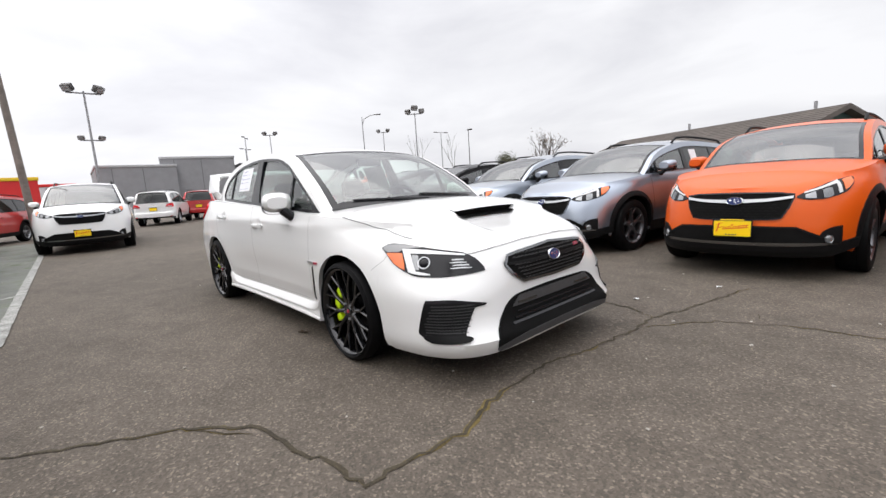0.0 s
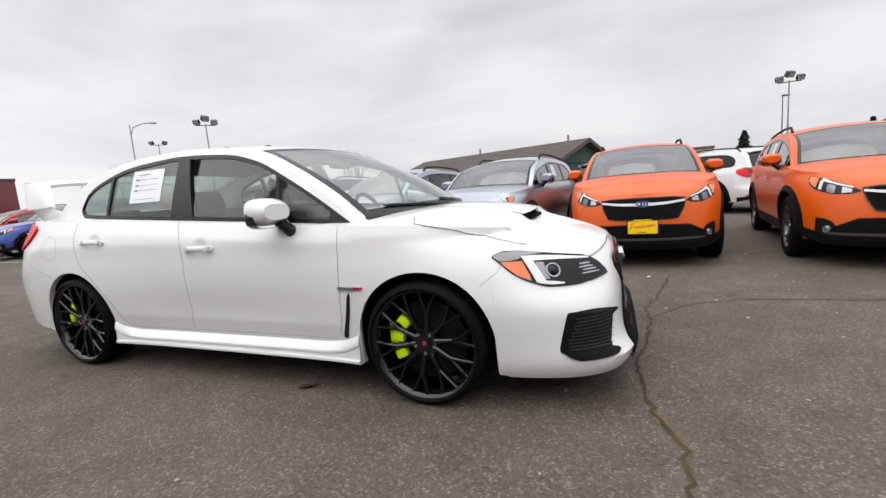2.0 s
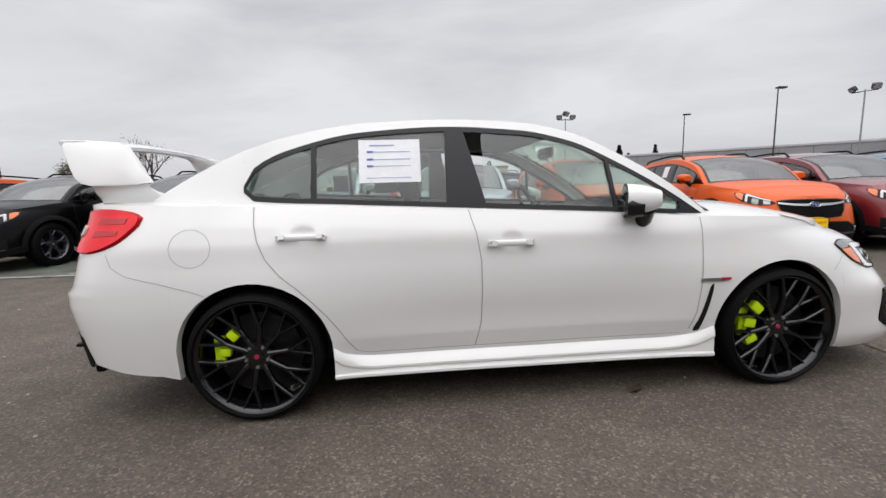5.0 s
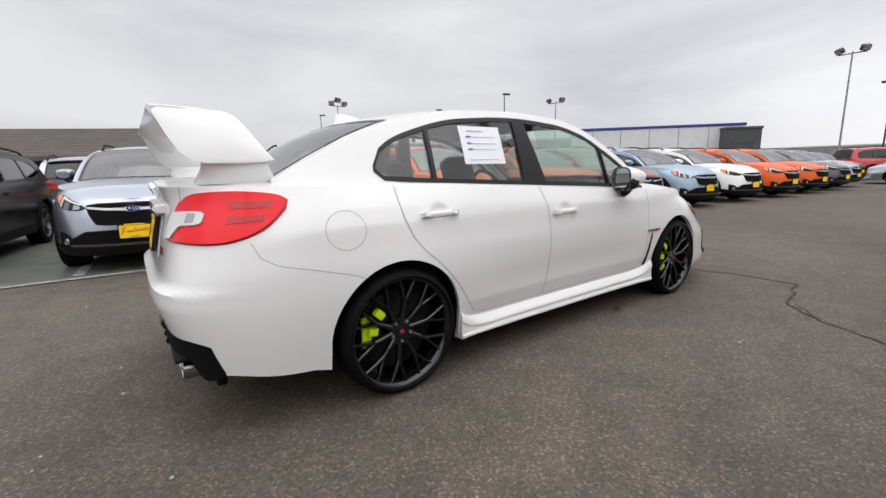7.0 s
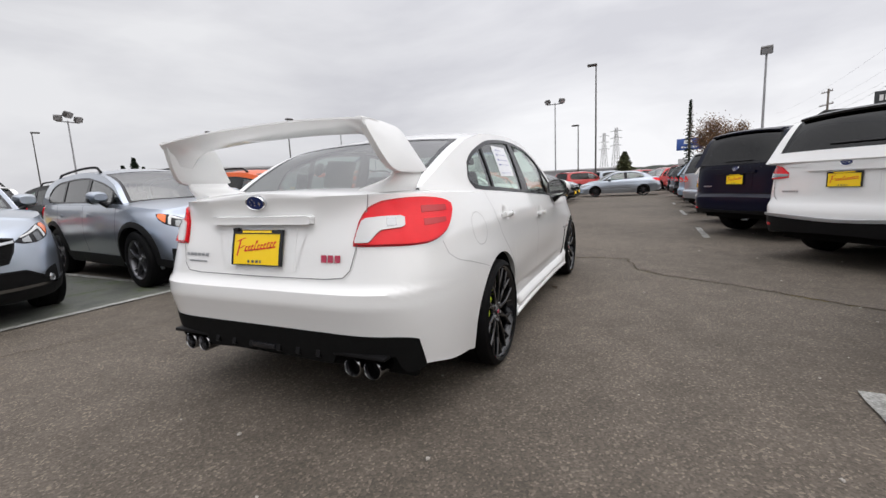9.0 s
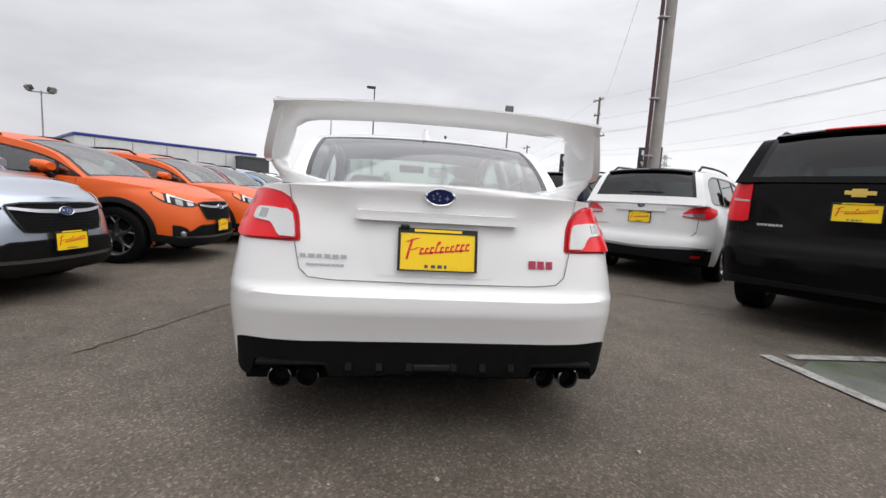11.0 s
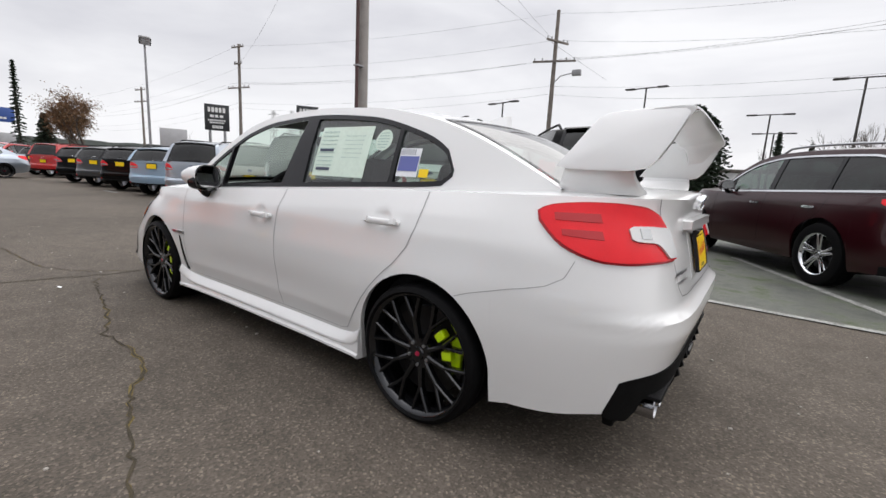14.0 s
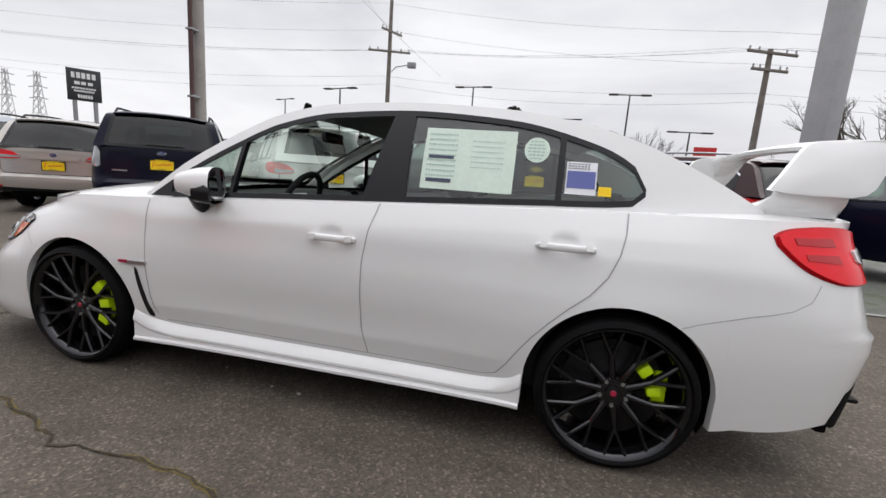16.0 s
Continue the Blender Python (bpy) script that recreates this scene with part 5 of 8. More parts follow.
    df = part("diffuser", slab(bmesh.new(), S.rear, [(-35.2, 0.286, 0.304), (-34.0, 0.272, 0.420), (-32.0, 0.268, 0.435), (-30.6, 0.300, 0.440), (-29.8, 0.350, 0.442), (-18.6, 0.350, 0.446), (-17.6, 0.300, 0.447), (-16.8, 0.300, 0.447), (0, 0.315, 0.448), (16.8, 0.300, 0.447), (17.6, 0.300, 0.447), (18.6, 0.350, 0.446), (29.8, 0.350, 0.442), (30.6, 0.300, 0.440), (32.0, 0.268, 0.435), (34.0, 0.272, 0.420), (35.2, 0.286, 0.304)], 0.006, 0.05, 60, 5, orr), LINER, car, "black rear diffuser")
    part("exhaust_tunnel", boxed(-2.13, -2.09, -0.76, 0.76, 0.235, 0.42, bevel=0.01), LINER, df)
    for y in (-0.33, -0.21, -0.09, 0.09, 0.21, 0.33):
        bm, rws = bmesh.new(), []
        for yy in (y - 0.012, y + 0.012):
            rws.append([Vector((-2.255, yy, 0.38)), Vector((-2.272, yy, 0.330)), Vector((-2.20, yy, 0.278)), Vector((-2.05, yy, 0.275))])
        sheet(bm, rws)
        sheet(bm, [rws[0][:], rws[1][:]])
        for rw in rws:
            bm.faces.new([bm.verts.new(p) for p in rw])
        part("diffuser_fin", bm, CLAD, df)
    part("fog_lamp", boxed(-2.276, -2.23, -0.075, 0.075, 0.330, 0.357, bevel=0.006), GLOSS_BLACK, df)
    for sgn in (1, -1):
        part("exhaust_surround", boxed(-2.262, -2.15, sgn * 0.545 - 0.14, sgn * 0.545 + 0.14, 0.342, 0.362, bevel=0.01), CLAD, df)
        for y in (0.492, 0.598):
            bm = lathe(bmesh.new(), [(0.042, -2.00), (0.046, -2.20), (0.046, -2.232), (0.042, -2.237), (0.038, -2.230), (0.036, -2.16)], "x", 26, (0, sgn * y, 0.286))
            ex = part("exhaust_tip", bm, EXHAUST, car, "polished round exhaust tip")
            bm = bmesh.new()
            bm.faces.new([bm.verts.new((-2.175, sgn * y + 0.037 * math.cos(a), 0.286 + 0.037 * math.sin(a))) for a in [2 * math.pi * i / 20 for i in range(20)]])
            part("exhaust_bore", bm, LINER, ex)
    # wing: two fins on feet and an arched blade
    wg = part("wing_blade", wing_blade(), WHITE, car, "tall white rear wing")
    for sgn in (1, -1):
        bm = bmesh.new()
        prof = [(-1.805, 1.146), (-1.845, 1.200), (-1.895, 1.275), (-1.930, 1.322), (-1.965, 1.340), (-2.08, 1.352), (-2.228, 1.358), (-2.208, 1.30), (-2.178, 1.23), (-2.148, 1.175), (-2.118, 1.148), (-2.07, 1.135), (-1.95, 1.134), (-1.86, 1.137)]
        ys = lambda z: 0.695 - 0.34 * (z - 1.16)
        a = [Vector((x, sgn * ys(z), z)) for x, z in prof]
        b = [Vector((x, sgn * (ys(z) - 0.030), z)) for x, z in prof]
        c = Vector((-2.02, sgn * (ys(1.25) + 0.006), 1.25))
        d = Vector((-2.02, sgn * (ys(1.25) - 0.036), 1.25))
        k = len(prof)
        mid = [p.lerp(c, 0.12) + Vector((0, sgn * 0.004, 0)) for p in a]
        mid2 = [p.lerp(d, 0.12) - Vector((0, sgn * 0.004, 0)) for p in b]
        sheet(bm, [mid2, b, a, mid], loop=True)
        for ring, apex in ((mid, c), (mid2, d)):
            va = bm.verts.new(apex)
            vr = [bm.verts.new(p) for p in ring]
            for i in range(k):
                bm.faces.new((vr[i], vr[(i + 1) % k], va))
        part("wing_fin", bm, WHITE, wg)
        bm = bmesh.new()
        rws = []
        for t in lin(0, 1, 6):
            e = t * t * (3 - 2 * t)
            x0, x1 = -1.83 + 0.05 * e, -2.08 - 0.02 * e
            yo, yi = 0.690 - 0.035 * e, 0.655 - 0.235 * e ** 1.6
            z = 1.142 - 0.090 * t
            row = []
            for i in range(16):
                an = 2 * math.pi * i / 16
                cx, cy = math.copysign(abs(math.cos(an)) ** 0.6, math.cos(an)), math.copysign(abs(math.sin(an)) ** 0.6, math.sin(an))
                row.append(Vector(((x0 + x1) / 2 + (x0 - x1) / 2 * cx, sgn * ((yo + yi) / 2 + (yo - yi) / 2 * cy), z)))
            rws.append(row)
        vs = sheet(bm, rws, loop=True)
        bm.faces.new(vs[0])
        part("wing_foot", bm, WHITE, wg)
    # antenna fin and fuel flap
    bm = bmesh.new()
    for rows in ([[S.top(-0.98, 0) + Vector((0.0, 0, 0)), S.top(-1.14, 0) + Vector((0, 0.03, 0.0)), S.top(-1.16, 0), S.top(-1.14, 0) + Vector((0, -0.03, 0))], [S.top(-1.08, 0) + Vector((0, 0, 0.045)), S.top(-1.13, 0) + Vector((0, 0.012, 0.06)), S.top(-1.15, 0) + Vector((0, 0, 0.065)), S.top(-1.13, 0) + Vector((0, -0.012, 0.06))]],):
        vs = sheet(bm, rows, loop=True)
        bm.faces.new(vs[-1])
    part("antenna_fin", bm, WHITE, car)
    bm = bmesh.new()
    seam(bm, S.side(-1), [(-1.578 + 0.092 * math.cos(2 * math.pi * i / 36), 0.838 + 0.085 * math.sin(2 * math.pi * i / 36)) for i in range(37)], 0.0028, 0.0012, (0, -1, 0), 1)
    part("fuel_flap_gap", bm, SEAM_LIGHT, car)
    window_papers(S, car)
    return car


def wing_blade():
    bm = bmesh.new()
    rws = []
    for t in lin(-1, 1, 29):
        y = 0.636 * t
        arch = 0.030 * (1 - abs(t) ** 2.4)
        drop = 0.075 * max(0.0, abs(t) - 0.80) / 0.20 * max(0.0, abs(t) - 0.80) / 0.20
        prof = [(-2.235, 0.0), (-2.19, 0.004), (-2.12, 0.000), (-2.06, -0.014), (-2.03, -0.030), (-2.035, -0.046), (-2.07, -0.052 - drop), (-2.14, -0.040 - drop), (-2.20, -0.020 - drop * 0.5), (-2.236, -0.008)]
        rws.append([Vector((x + 0.012 * (1 - t * t), y, 1.350 + arch + z)) for x, z in prof])
    vs = sheet(bm, rws, loop=True)
    bm.faces.new(vs[0])
    bm.faces.new(vs[-1])
    return bm


def window_papers(S, car):
    """Sale papers inside the rear side windows; they belong to the panes."""
    def paper(sgn, name, x0, x1, z0, z1, mat, label, off=-0.002):
        fn = S.cab(sgn)
        return part(name, slab(bmesh.new(), fn, [(x0, z0, z1), (x1, z0, z1)], off, 0.001, 4, 4, (0, sgn, 0)), mat, car, label)
    pr = paper(-1, "window_sheet", -0.815, -0.515, 1.115, 1.325, PAPER, "white printed sale sheet taped to the window")
    fr = lambda x, z: S.cab(-1)(x, z)
    for i, z in enumerate((1.293, 1.262, 1.225, 1.192, 1.135)):
        bm = bars(bmesh.new(), fr, -0.775 if i else -0.76, -0.56 if i else -0.64, z, z + (0.004 if i else 0.007), 16, 0.0, (0, -1, 0), 0.4, i)
        if 0 < i < 4:
            bars(bm, fr, -0.775, -0.745, z - 0.002, z + 0.008, 1, 0.0005, (0, -1, 0), 0.0, i)
        part("text_line", bm, INK_BLUE, pr)
    fl = lambda x, z: S.cab(1)(x, z)
    mo = paper(1, "price_label", -0.845, -0.452, 1.055, 1.315, PAPER_GREEN, "pale green printed price label in the window")
    for i in range(9):
        z = 1.285 - i * 0.022
        part("text_line", bars(bmesh.new(), fl, -0.47, -0.60, z, z + 0.006, 10, 0.0, (0, 1, 0), 0.4, i), INK_TEAL, mo)
        if i not in (0, 7, 8):
            part("text_line", bars(bmesh.new(), fl, -0.66, -0.80, z, z + 0.004, 12, 0.0, (0, 1, 0), 0.5, i + 20), INK_TEAL, mo)
    for z in (1.185, 1.085):
        part("label_band", slab(bmesh.new(), fl, [(-0.475, z, z + 0.015), (-0.585, z, z + 0.015)], 0.0, 0.001, 3, 3, (0, 1, 0)), INK, mo)
    bm = bmesh.new()
    vs = [bm.verts.new(fl(-0.930 + 0.052 * math.cos(a), 1.243 + 0.052 * math.sin(a)) - Vector((0, 0.002, 0))) for a in [2 * math.pi * i / 28 for i in range(28)]]
    bm.faces.new(vs)
    rd = part("round_sticker", bm, PAPER_GREEN, car, "round pale sticker in the window")
    bm = bmesh.new()
    for i in range(6):
        z = 1.205 + i * 0.014
        w = 0.046 * math.sqrt(max(0.05, 1 - ((z - 1.243) / 0.05) ** 2)) * 0.8
        bars(bm, fl, -0.93 + w, -0.93 - w, z, z + 0.005, 4, 0.0, (0, 1, 0), 0.3, i)
    part("sticker_print", bm, INK_TEAL, rd)
    paper(1, "small_sticker", -1.235, -1.185, 1.075, 1.112, YELLOW, "small yellow sticker in the window")
    ff = paper(1, "flyer", -1.175, -1.055, 1.075, 1.205, PAPER, "blue and white flyer in the small rear window")
    bm = slab(bmesh.new(), fl, [(-1.06, 1.10, 1.168), (-1.17, 1.10, 1.168)], 0.0, 0.001, 3, 3, (0, 1, 0))
    part("flyer_picture", bm, INK_BLUE, ff)
    bm = bmesh.new()
    for i in range(3):
        bars(bm, fl, -1.062, -1.15, 1.176 + i * 0.009, 1.180 + i * 0.009, 7, 0.0, (0, 1, 0), 0.4, i)
    part("flyer_print", bm, INK, ff)


build_hero()

# ---- the other cars ----


def wagon(L, Wd, H, wb, r, fo, clr, belt, hz, tyre_w=0.23, rim_r=0.24, rim_mat=RIM_GREY, rake=0.16, rear_h=0.10, abase=0.40, aslope=0.78, dpil=0.36, boxy=0.0):
    """Lines of an upright hatchback or sport-utility body."""
    w, f0 = Wd / 2, wb / 2 + fo
    b0 = f0 - L
    xa0 = wb / 2 - abase
    rl = pchip((xa0, belt - 0.03), (xa0 - aslope * 0.5, belt + (H - belt) * 0.52), (xa0 - aslope, H - 0.135), (xa0 - aslope - 0.45, H - 0.075), (-0.6, H - 0.065), (b0 + 0.75, H - 0.085 - 0.02 * (1 - boxy)),
               (b0 + rake + 0.10, H - rear_h - 0.06), (b0 + 0.055, belt + 0.02))
    lo = pchip((xa0 - 0.04, belt - 0.005), (0, belt + 0.02), (b0 + dpil + 0.1, belt + 0.055), (b0 + dpil, belt + 0.10))
    hi = pchip((xa0 - 0.04, belt), (xa0 - aslope * 0.5, belt + (H - belt) * 0.40), (xa0 - aslope - 0.05, H - 0.205), (xa0 - aslope - 0.5, H - 0.145), (-0.6, H - 0.14), (b0 + 0.85, H - 0.17), (b0 + dpil + 0.12, H - 0.24), (b0 + dpil, H - 0.34))
    return Car(
        wb=wb, r=r, ra=r + 0.055, straight=0.35, bulge=0.022, waist=0.012, arch_n=14, end_n=15, xs_f=wb / 2 + r + 0.07, xs_r=-wb / 2 - r - 0.07,
        tyre_w=tyre_w, rim_r=rim_r, track=w - 0.015 - tyre_w / 2, rim_mat=rim_mat, cap_mat=SATIN,
        W=pchip((clr - 0.05, 0.90 * w), (clr + 0.06, 0.955 * w), (clr + 0.22, 0.985 * w), (belt * 0.62, w), (belt * 0.80, 0.985 * w), (belt * 0.92, 0.965 * w), (belt + 0.02, 0.925 * w), (belt + 0.2, 0.88 * w)),
        xF=pchip((clr - 0.05, f0 - 0.12), (clr + 0.05, f0 - 0.02), (clr + 0.2, f0), (hz * 0.72, f0 - 0.015), (hz - 0.09, f0 - 0.05), (hz, f0 - 0.11), (hz + 0.08, f0 - 0.26)),
        nF=pchip((clr, 3.7), (hz * 0.7, 3.0), (hz + 0.05, 2.65)),
        xR=pchip((clr - 0.05, b0 + 0.10), (clr + 0.08, b0 + 0.03), (clr + 0.28, b0), (belt * 0.58, b0 + 0.005), (belt * 0.62, b0 + 0.055), (belt, b0 + 0.065), (belt + 0.2, b0 + 0.1)),
        nR=pchip((clr, 6.5), (belt, 6.5 + 3 * boxy)),
        ztop=pchip((f0, hz - 0.02), (f0 - 0.2, hz + 0.045), (f0 - 0.55, hz + 0.105), (xa0 + 0.05, belt - 0.015), (0.3, belt - 0.01), (b0 + 0.4, belt + 0.02), (b0, belt + 0.02)),
        zsill=pchip((2, clr + 0.01), (-2, clr + 0.02)), zbf=pchip((0, clr - 0.01), (0.7, clr + 0.01), (1, clr + 0.07)), zbr=pchip((0, clr + 0.13), (0.8, clr + 0.11), (1, clr + 0.04)),
        cowl=xa0 - 0.1, deck=b0 + 0.10, hcrown=pchip((f0, 0.0), (f0 - 0.15, 0.02), (f0 - 0.5, 0.05), (xa0, 0.06)), hpow=2.8, dcrown=pchip((-3, 0.0), (0, 0.0)),
        zc0=belt, yc0=0.905 * w, tum=0.27 - 0.05 * boxy, tum2=0.12, taper=0.03, cab_mid=(xa0 + b0) / 2, cab_len=(xa0 - b0) / 2,
        rail=rl, rail_f=xa0, rail_r=b0 + 0.055, head_f=xa0 - aslope, head_r=b0 + rake + 0.12,
        bow=pchip((xa0, 0.24), (xa0 - aslope, 0.12), (-0.6, 0.0), (b0 + rake + 0.1, -0.05), (b0 + 0.05, -0.01)),
        crown=pchip((xa0, 0.03), (xa0 - aslope, 0.05), (-0.6, 0.06), (b0 + rake + 0.1, 0.045), (b0 + 0.05, 0.0)),
        ws_v=0.94, bl_v=0.88, dlo_f=xa0 - 0.04, dlo_r=b0 + dpil, lo=lo, hi=hi, seat_x=xa0 - 1.15, bench_x=xa0 - 2.0)


def build_wagon(name, label, category, S, mat, lamps, rims="y", clad=True, rails=True, grille="wing", front_plate=True, rear_plate=0.92, privacy=True, group="", lamp_mat=None, chrome=False, spare=None, bump=0.16, tail_glass=0.0, strip=0.0):
    car = thing(name, label, category, group=group)
    f0, b0, w = S.xF(0.5) + 0.0, S.xR(0.6), S.W(0.6)
    clr, belt, hz = S.zbf(0.5), S.zc0, S.ztop(S.xF(0.6)) + 0.06
    part("body", body_shell(S, 16), mat, car)
    part("roof", cab_skin(S, 30), mat, car)
    part("underbody", boxed(b0 + 0.2, f0 - 0.2, -w * 0.72, w * 0.72, clr + 0.02, clr + 0.10), LINER, car)
    for sgn in (1, -1):
        for axle in (S.xa, -S.xa):
            part("wheel_well", arch_liner(S, sgn, axle), LINER, car)
    part("windscreen", top_pane(S, S.rail_f, S.head_f, S.ws_v, 10), GLASS_CAR, car)
    part("windscreen_border", top_band(S, S.rail_f, S.head_f, S.ws_v, 0.045), GLOSS_BLACK, car)
    rw = part("rear_window", top_pane(S, S.head_r, S.rail_r + 0.005, S.bl_v, 10, 0.004), GLASS_DARK if privacy else GLASS_CAR, car)
    part("rear_window_border", top_band(S, S.head_r, S.rail_r + 0.005, S.bl_v, 0.06, 0.007), GLOSS_BLACK, rw)
    bm = bmesh.new()
    xw = min(lin(S.head_r, S.rail_r, 80), key=lambda x: abs(S.top(x, 0).z - tail_glass)) if tail_glass else S.rail_r
    tube(bm, [S.top(xw + 0.02, v) + Vector((-0.012, 0, 0.015)) for v in lin(-0.35, 0.25, 5)], 0.010, 6)
    if spare != "bow":
        part("rear_wiper", bm, GLOSS_BLACK, car)
    bm = bmesh.new()
    rws = []
    for v in lin(-0.86, 0.86, 13):
        p = S.top(S.head_r + 0.06, v)
        rws.append([p + Vector((0.02, 0, 0.012)), p + Vector((-0.10, 0, 0.010)), p + Vector((-0.165, 0, -0.012)), p + Vector((-0.15, 0, -0.035)), p + Vector((-0.06, 0, -0.03))])
    vs = sheet(bm, rws)
    bm.faces.new(vs[0])
    bm.faces.new(vs[-1])
    part("roof_spoiler", bm, GLOSS_BLACK if strip else mat, car)
    x0, x1 = S.dlo_f, S.dlo_r
    bp, cp = x0 - (x0 - x1) * 0.41, x0 - (x0 - x1) * 0.74
    mir = x0 - 0.30
    for sgn in (1, -1):
        part("window_frame", frame_strip(S, sgn, 0.02, ((bp + 0.05, bp - 0.05), (cp + 0.03, cp - 0.03), (mir + 0.02, mir - 0.02), (x0, x0 - 0.12)), 36), GLOSS_BLACK, car)
        for k, (a, b) in enumerate(((x0 - 0.12, mir + 0.02), (mir - 0.02, bp + 0.05), (bp - 0.05, cp + 0.03), (cp - 0.03, x1 + 0.01))):
            part("side_window", pane(S, sgn, a, b, 0.02, 8), GLASS_DARK if privacy and k > 1 else GLASS_CAR, car)
        if chrome:
            bm = bmesh.new()
            seam(bm, S.cab(sgn), [(x0, S.lo(x0)), (x1 + 0.05, S.lo(x1 + 0.05))], 0.026, 0.006, (0, sgn, 0), 20)
            xs = lin(x0, x1, 24)
            seam(bm, S.cab(sgn), [(x, S.hi(x)) for x in xs], 0.024, 0.006, (0, sgn, 0), 2)
            part("chrome_strip", bm, CHROME, car)
    interior(S, car, 1, clr + 0.16, full=False)
    for x in (S.xa, -S.xa):
        for sgn in (1, -1):
            wheel(S, rims, x, sgn, car)
    ang = lambda y, rear: math.degrees(math.atan2(y, (-S.x1 - b0) if rear else (f0 - S.x1)))
    for sgn in (1, -1):
        fs, o = S.side(sgn), (0, sgn, 0)
        fr = lambda a, z, sgn=sgn: S.front(sgn * a, z)
        rr = lambda a, z, sgn=sgn: S.rear(sgn * a, z)
        of, orr = (1, sgn * 0.4, 0), (-1, sgn * 0.4, 0)
        if clad:
            for xa in (S.xa, -S.xa):
                bm = bmesh.new()
                rws = []
                for i in range(21):
                    t = math.pi * (-0.05 + 1.10 * i / 20)
                    row = []
                    for q in (0.0, 0.5, 1.0):
                        rad = S.ra - 0.006 + 0.065 * q
                        x, z = xa + rad * math.cos(t), S.arch_z + rad * math.sin(t)
                        row.append(Vector((x, sgn * (S.half(x, max(z, clr)) + (0.012 if q < 1 else 0.004)), max(z, clr))))
                    rws.append([row[0] - Vector((0, sgn * 0.04, 0))] + row + [row[-1] - Vector((0, sgn * 0.012, 0))])
                sheet(bm, rws)
                part("arch_cladding", bm, CLAD, car)
            part("sill_cladding", slab(bmesh.new(), fs, [(-S.xa + S.ra + 0.03, clr, clr + 0.14), (S.xa - S.ra - 0.03, clr, clr + 0.14)], 0.012, 0.04, 10, 3, o), CLAD, car)
        bm = bmesh.new()
        zl = clr + 0.16
        seam(bm, fs, [(x0 - 0.02, belt - 0.03), (x0 - 0.05, belt * 0.6), (x0 - 0.04, zl)], 0.006, 0.002, o)
        seam(bm, fs, [(bp, belt), (bp + 0.02, belt * 0.6), (bp + 0.05, zl)], 0.006, 0.002, o)
        seam(bm, fs, [(cp - 0.10, belt + 0.01), (cp - 0.04, belt * 0.82), (cp + 0.14, belt * 0.66), (cp + 0.2, zl)], 0.006, 0.002, o)
        part("panel_gap", bm, SEAM_DARK, car)
        for hx in (bp + 0.16, cp + 0.12):
            z = belt * 0.86
            part("door_handle", slab(bmesh.new(), fs, [(hx - 0.10, z - 0.008, z + 0.008), (hx - 0.08, z - 0.014, z + 0.014), (hx + 0.08, z - 0.014, z + 0.014), (hx + 0.10, z - 0.008, z + 0.008)], 0.034, 0.016, 8, 3, o), CHROME if chrome else mat, car)
        # front lamps
        al = lambda k: ang(w * k, 0)
        hl = part("headlamp", slab(bmesh.new(), fr, [(al(0.55), hz - 0.145, hz - 0.133), (al(0.66), hz - 0.165, hz - 0.088), (al(0.80), hz - 0.165, hz - 0.056), (al(0.95), hz - 0.148, hz - 0.026), (al(1.18), hz - 0.112, hz - 0.002), (al(1.36), hz - 0.058, hz + 0.008), (al(1.46), hz - 0.010, hz + 0.008)], 0.006, 0.03, 20, 6, of), LAMP_BLACK, car, "clear-lensed headlamp with a dark housing")
        part("light_strip", slab(bmesh.new(), fr, [(al(0.62), hz - 0.112, hz - 0.100), (al(0.80), hz - 0.080, hz - 0.064), (al(0.95), hz - 0.054, hz - 0.034), (al(1.08), hz - 0.036, hz - 0.012)], 0.010, 0.012, 12, 3, of), MILK_LENS, hl)
        part("light_strip", slab(bmesh.new(), fr, [(al(1.04), hz - 0.124, hz - 0.036), (al(1.10), hz - 0.112, hz - 0.026)], 0.0105, 0.012, 4, 4, of), MILK_LENS, hl)
        part("lamp_lens", slab(bmesh.new(), fr, [(al(0.63), hz - 0.152, hz - 0.122), (al(0.74), hz - 0.156, hz - 0.098)], 0.010, 0.012, 6, 4, of), CLEAR_LENS, hl, "bright reflector")
        part("lamp_lens", slab(bmesh.new(), fr, [(al(0.82), hz - 0.154, hz - 0.092), (al(0.85), hz - 0.156, hz - 0.082), (al(0.92), hz - 0.146, hz - 0.074), (al(0.95), hz - 0.134, hz - 0.078)], 0.012, 0.014, 8, 5, of), DARK_CHROME, hl)
        part("indicator", slab(bmesh.new(), fr, [(al(1.16), hz - 0.098, hz - 0.016), (al(1.25), hz - 0.078, hz - 0.002), (al(1.40), hz - 0.030, hz + 0.004)], 0.010, 0.012, 8, 3, of), AMBER, hl)
        pod = part("fog_pod", slab(bmesh.new(), fr, [(ang(w * 0.70, 0), clr + 0.07, clr + 0.10), (ang(w * 0.80, 0), clr + 0.07, clr + 0.215), (ang(w * 0.92, 0), clr + 0.07, clr + 0.25), (ang(w * 1.06, 0), clr + 0.07, clr + 0.26)], 0.008, 0.03, 8, 4, of), CLAD, car)
        p, nn = normal_at(fr, ang(w * 0.87, 0), clr + 0.15, of)
        bm = bmesh.new()
        lathe(bm, [(0.0, 0.012), (0.024, 0.009), (0.030, 0.004), (0.034, 0.008), (0.038, -0.004)], "z", 20)
        mm = Matrix.Translation(p + nn * 0.006) @ nn.to_track_quat("Z", "Y").to_matrix().to_4x4()
        for v in bm.verts:
            v.co = mm @ v.co
        part("fog_lamp", bm, FOG_LENS, pod, "round clear fog lamp")
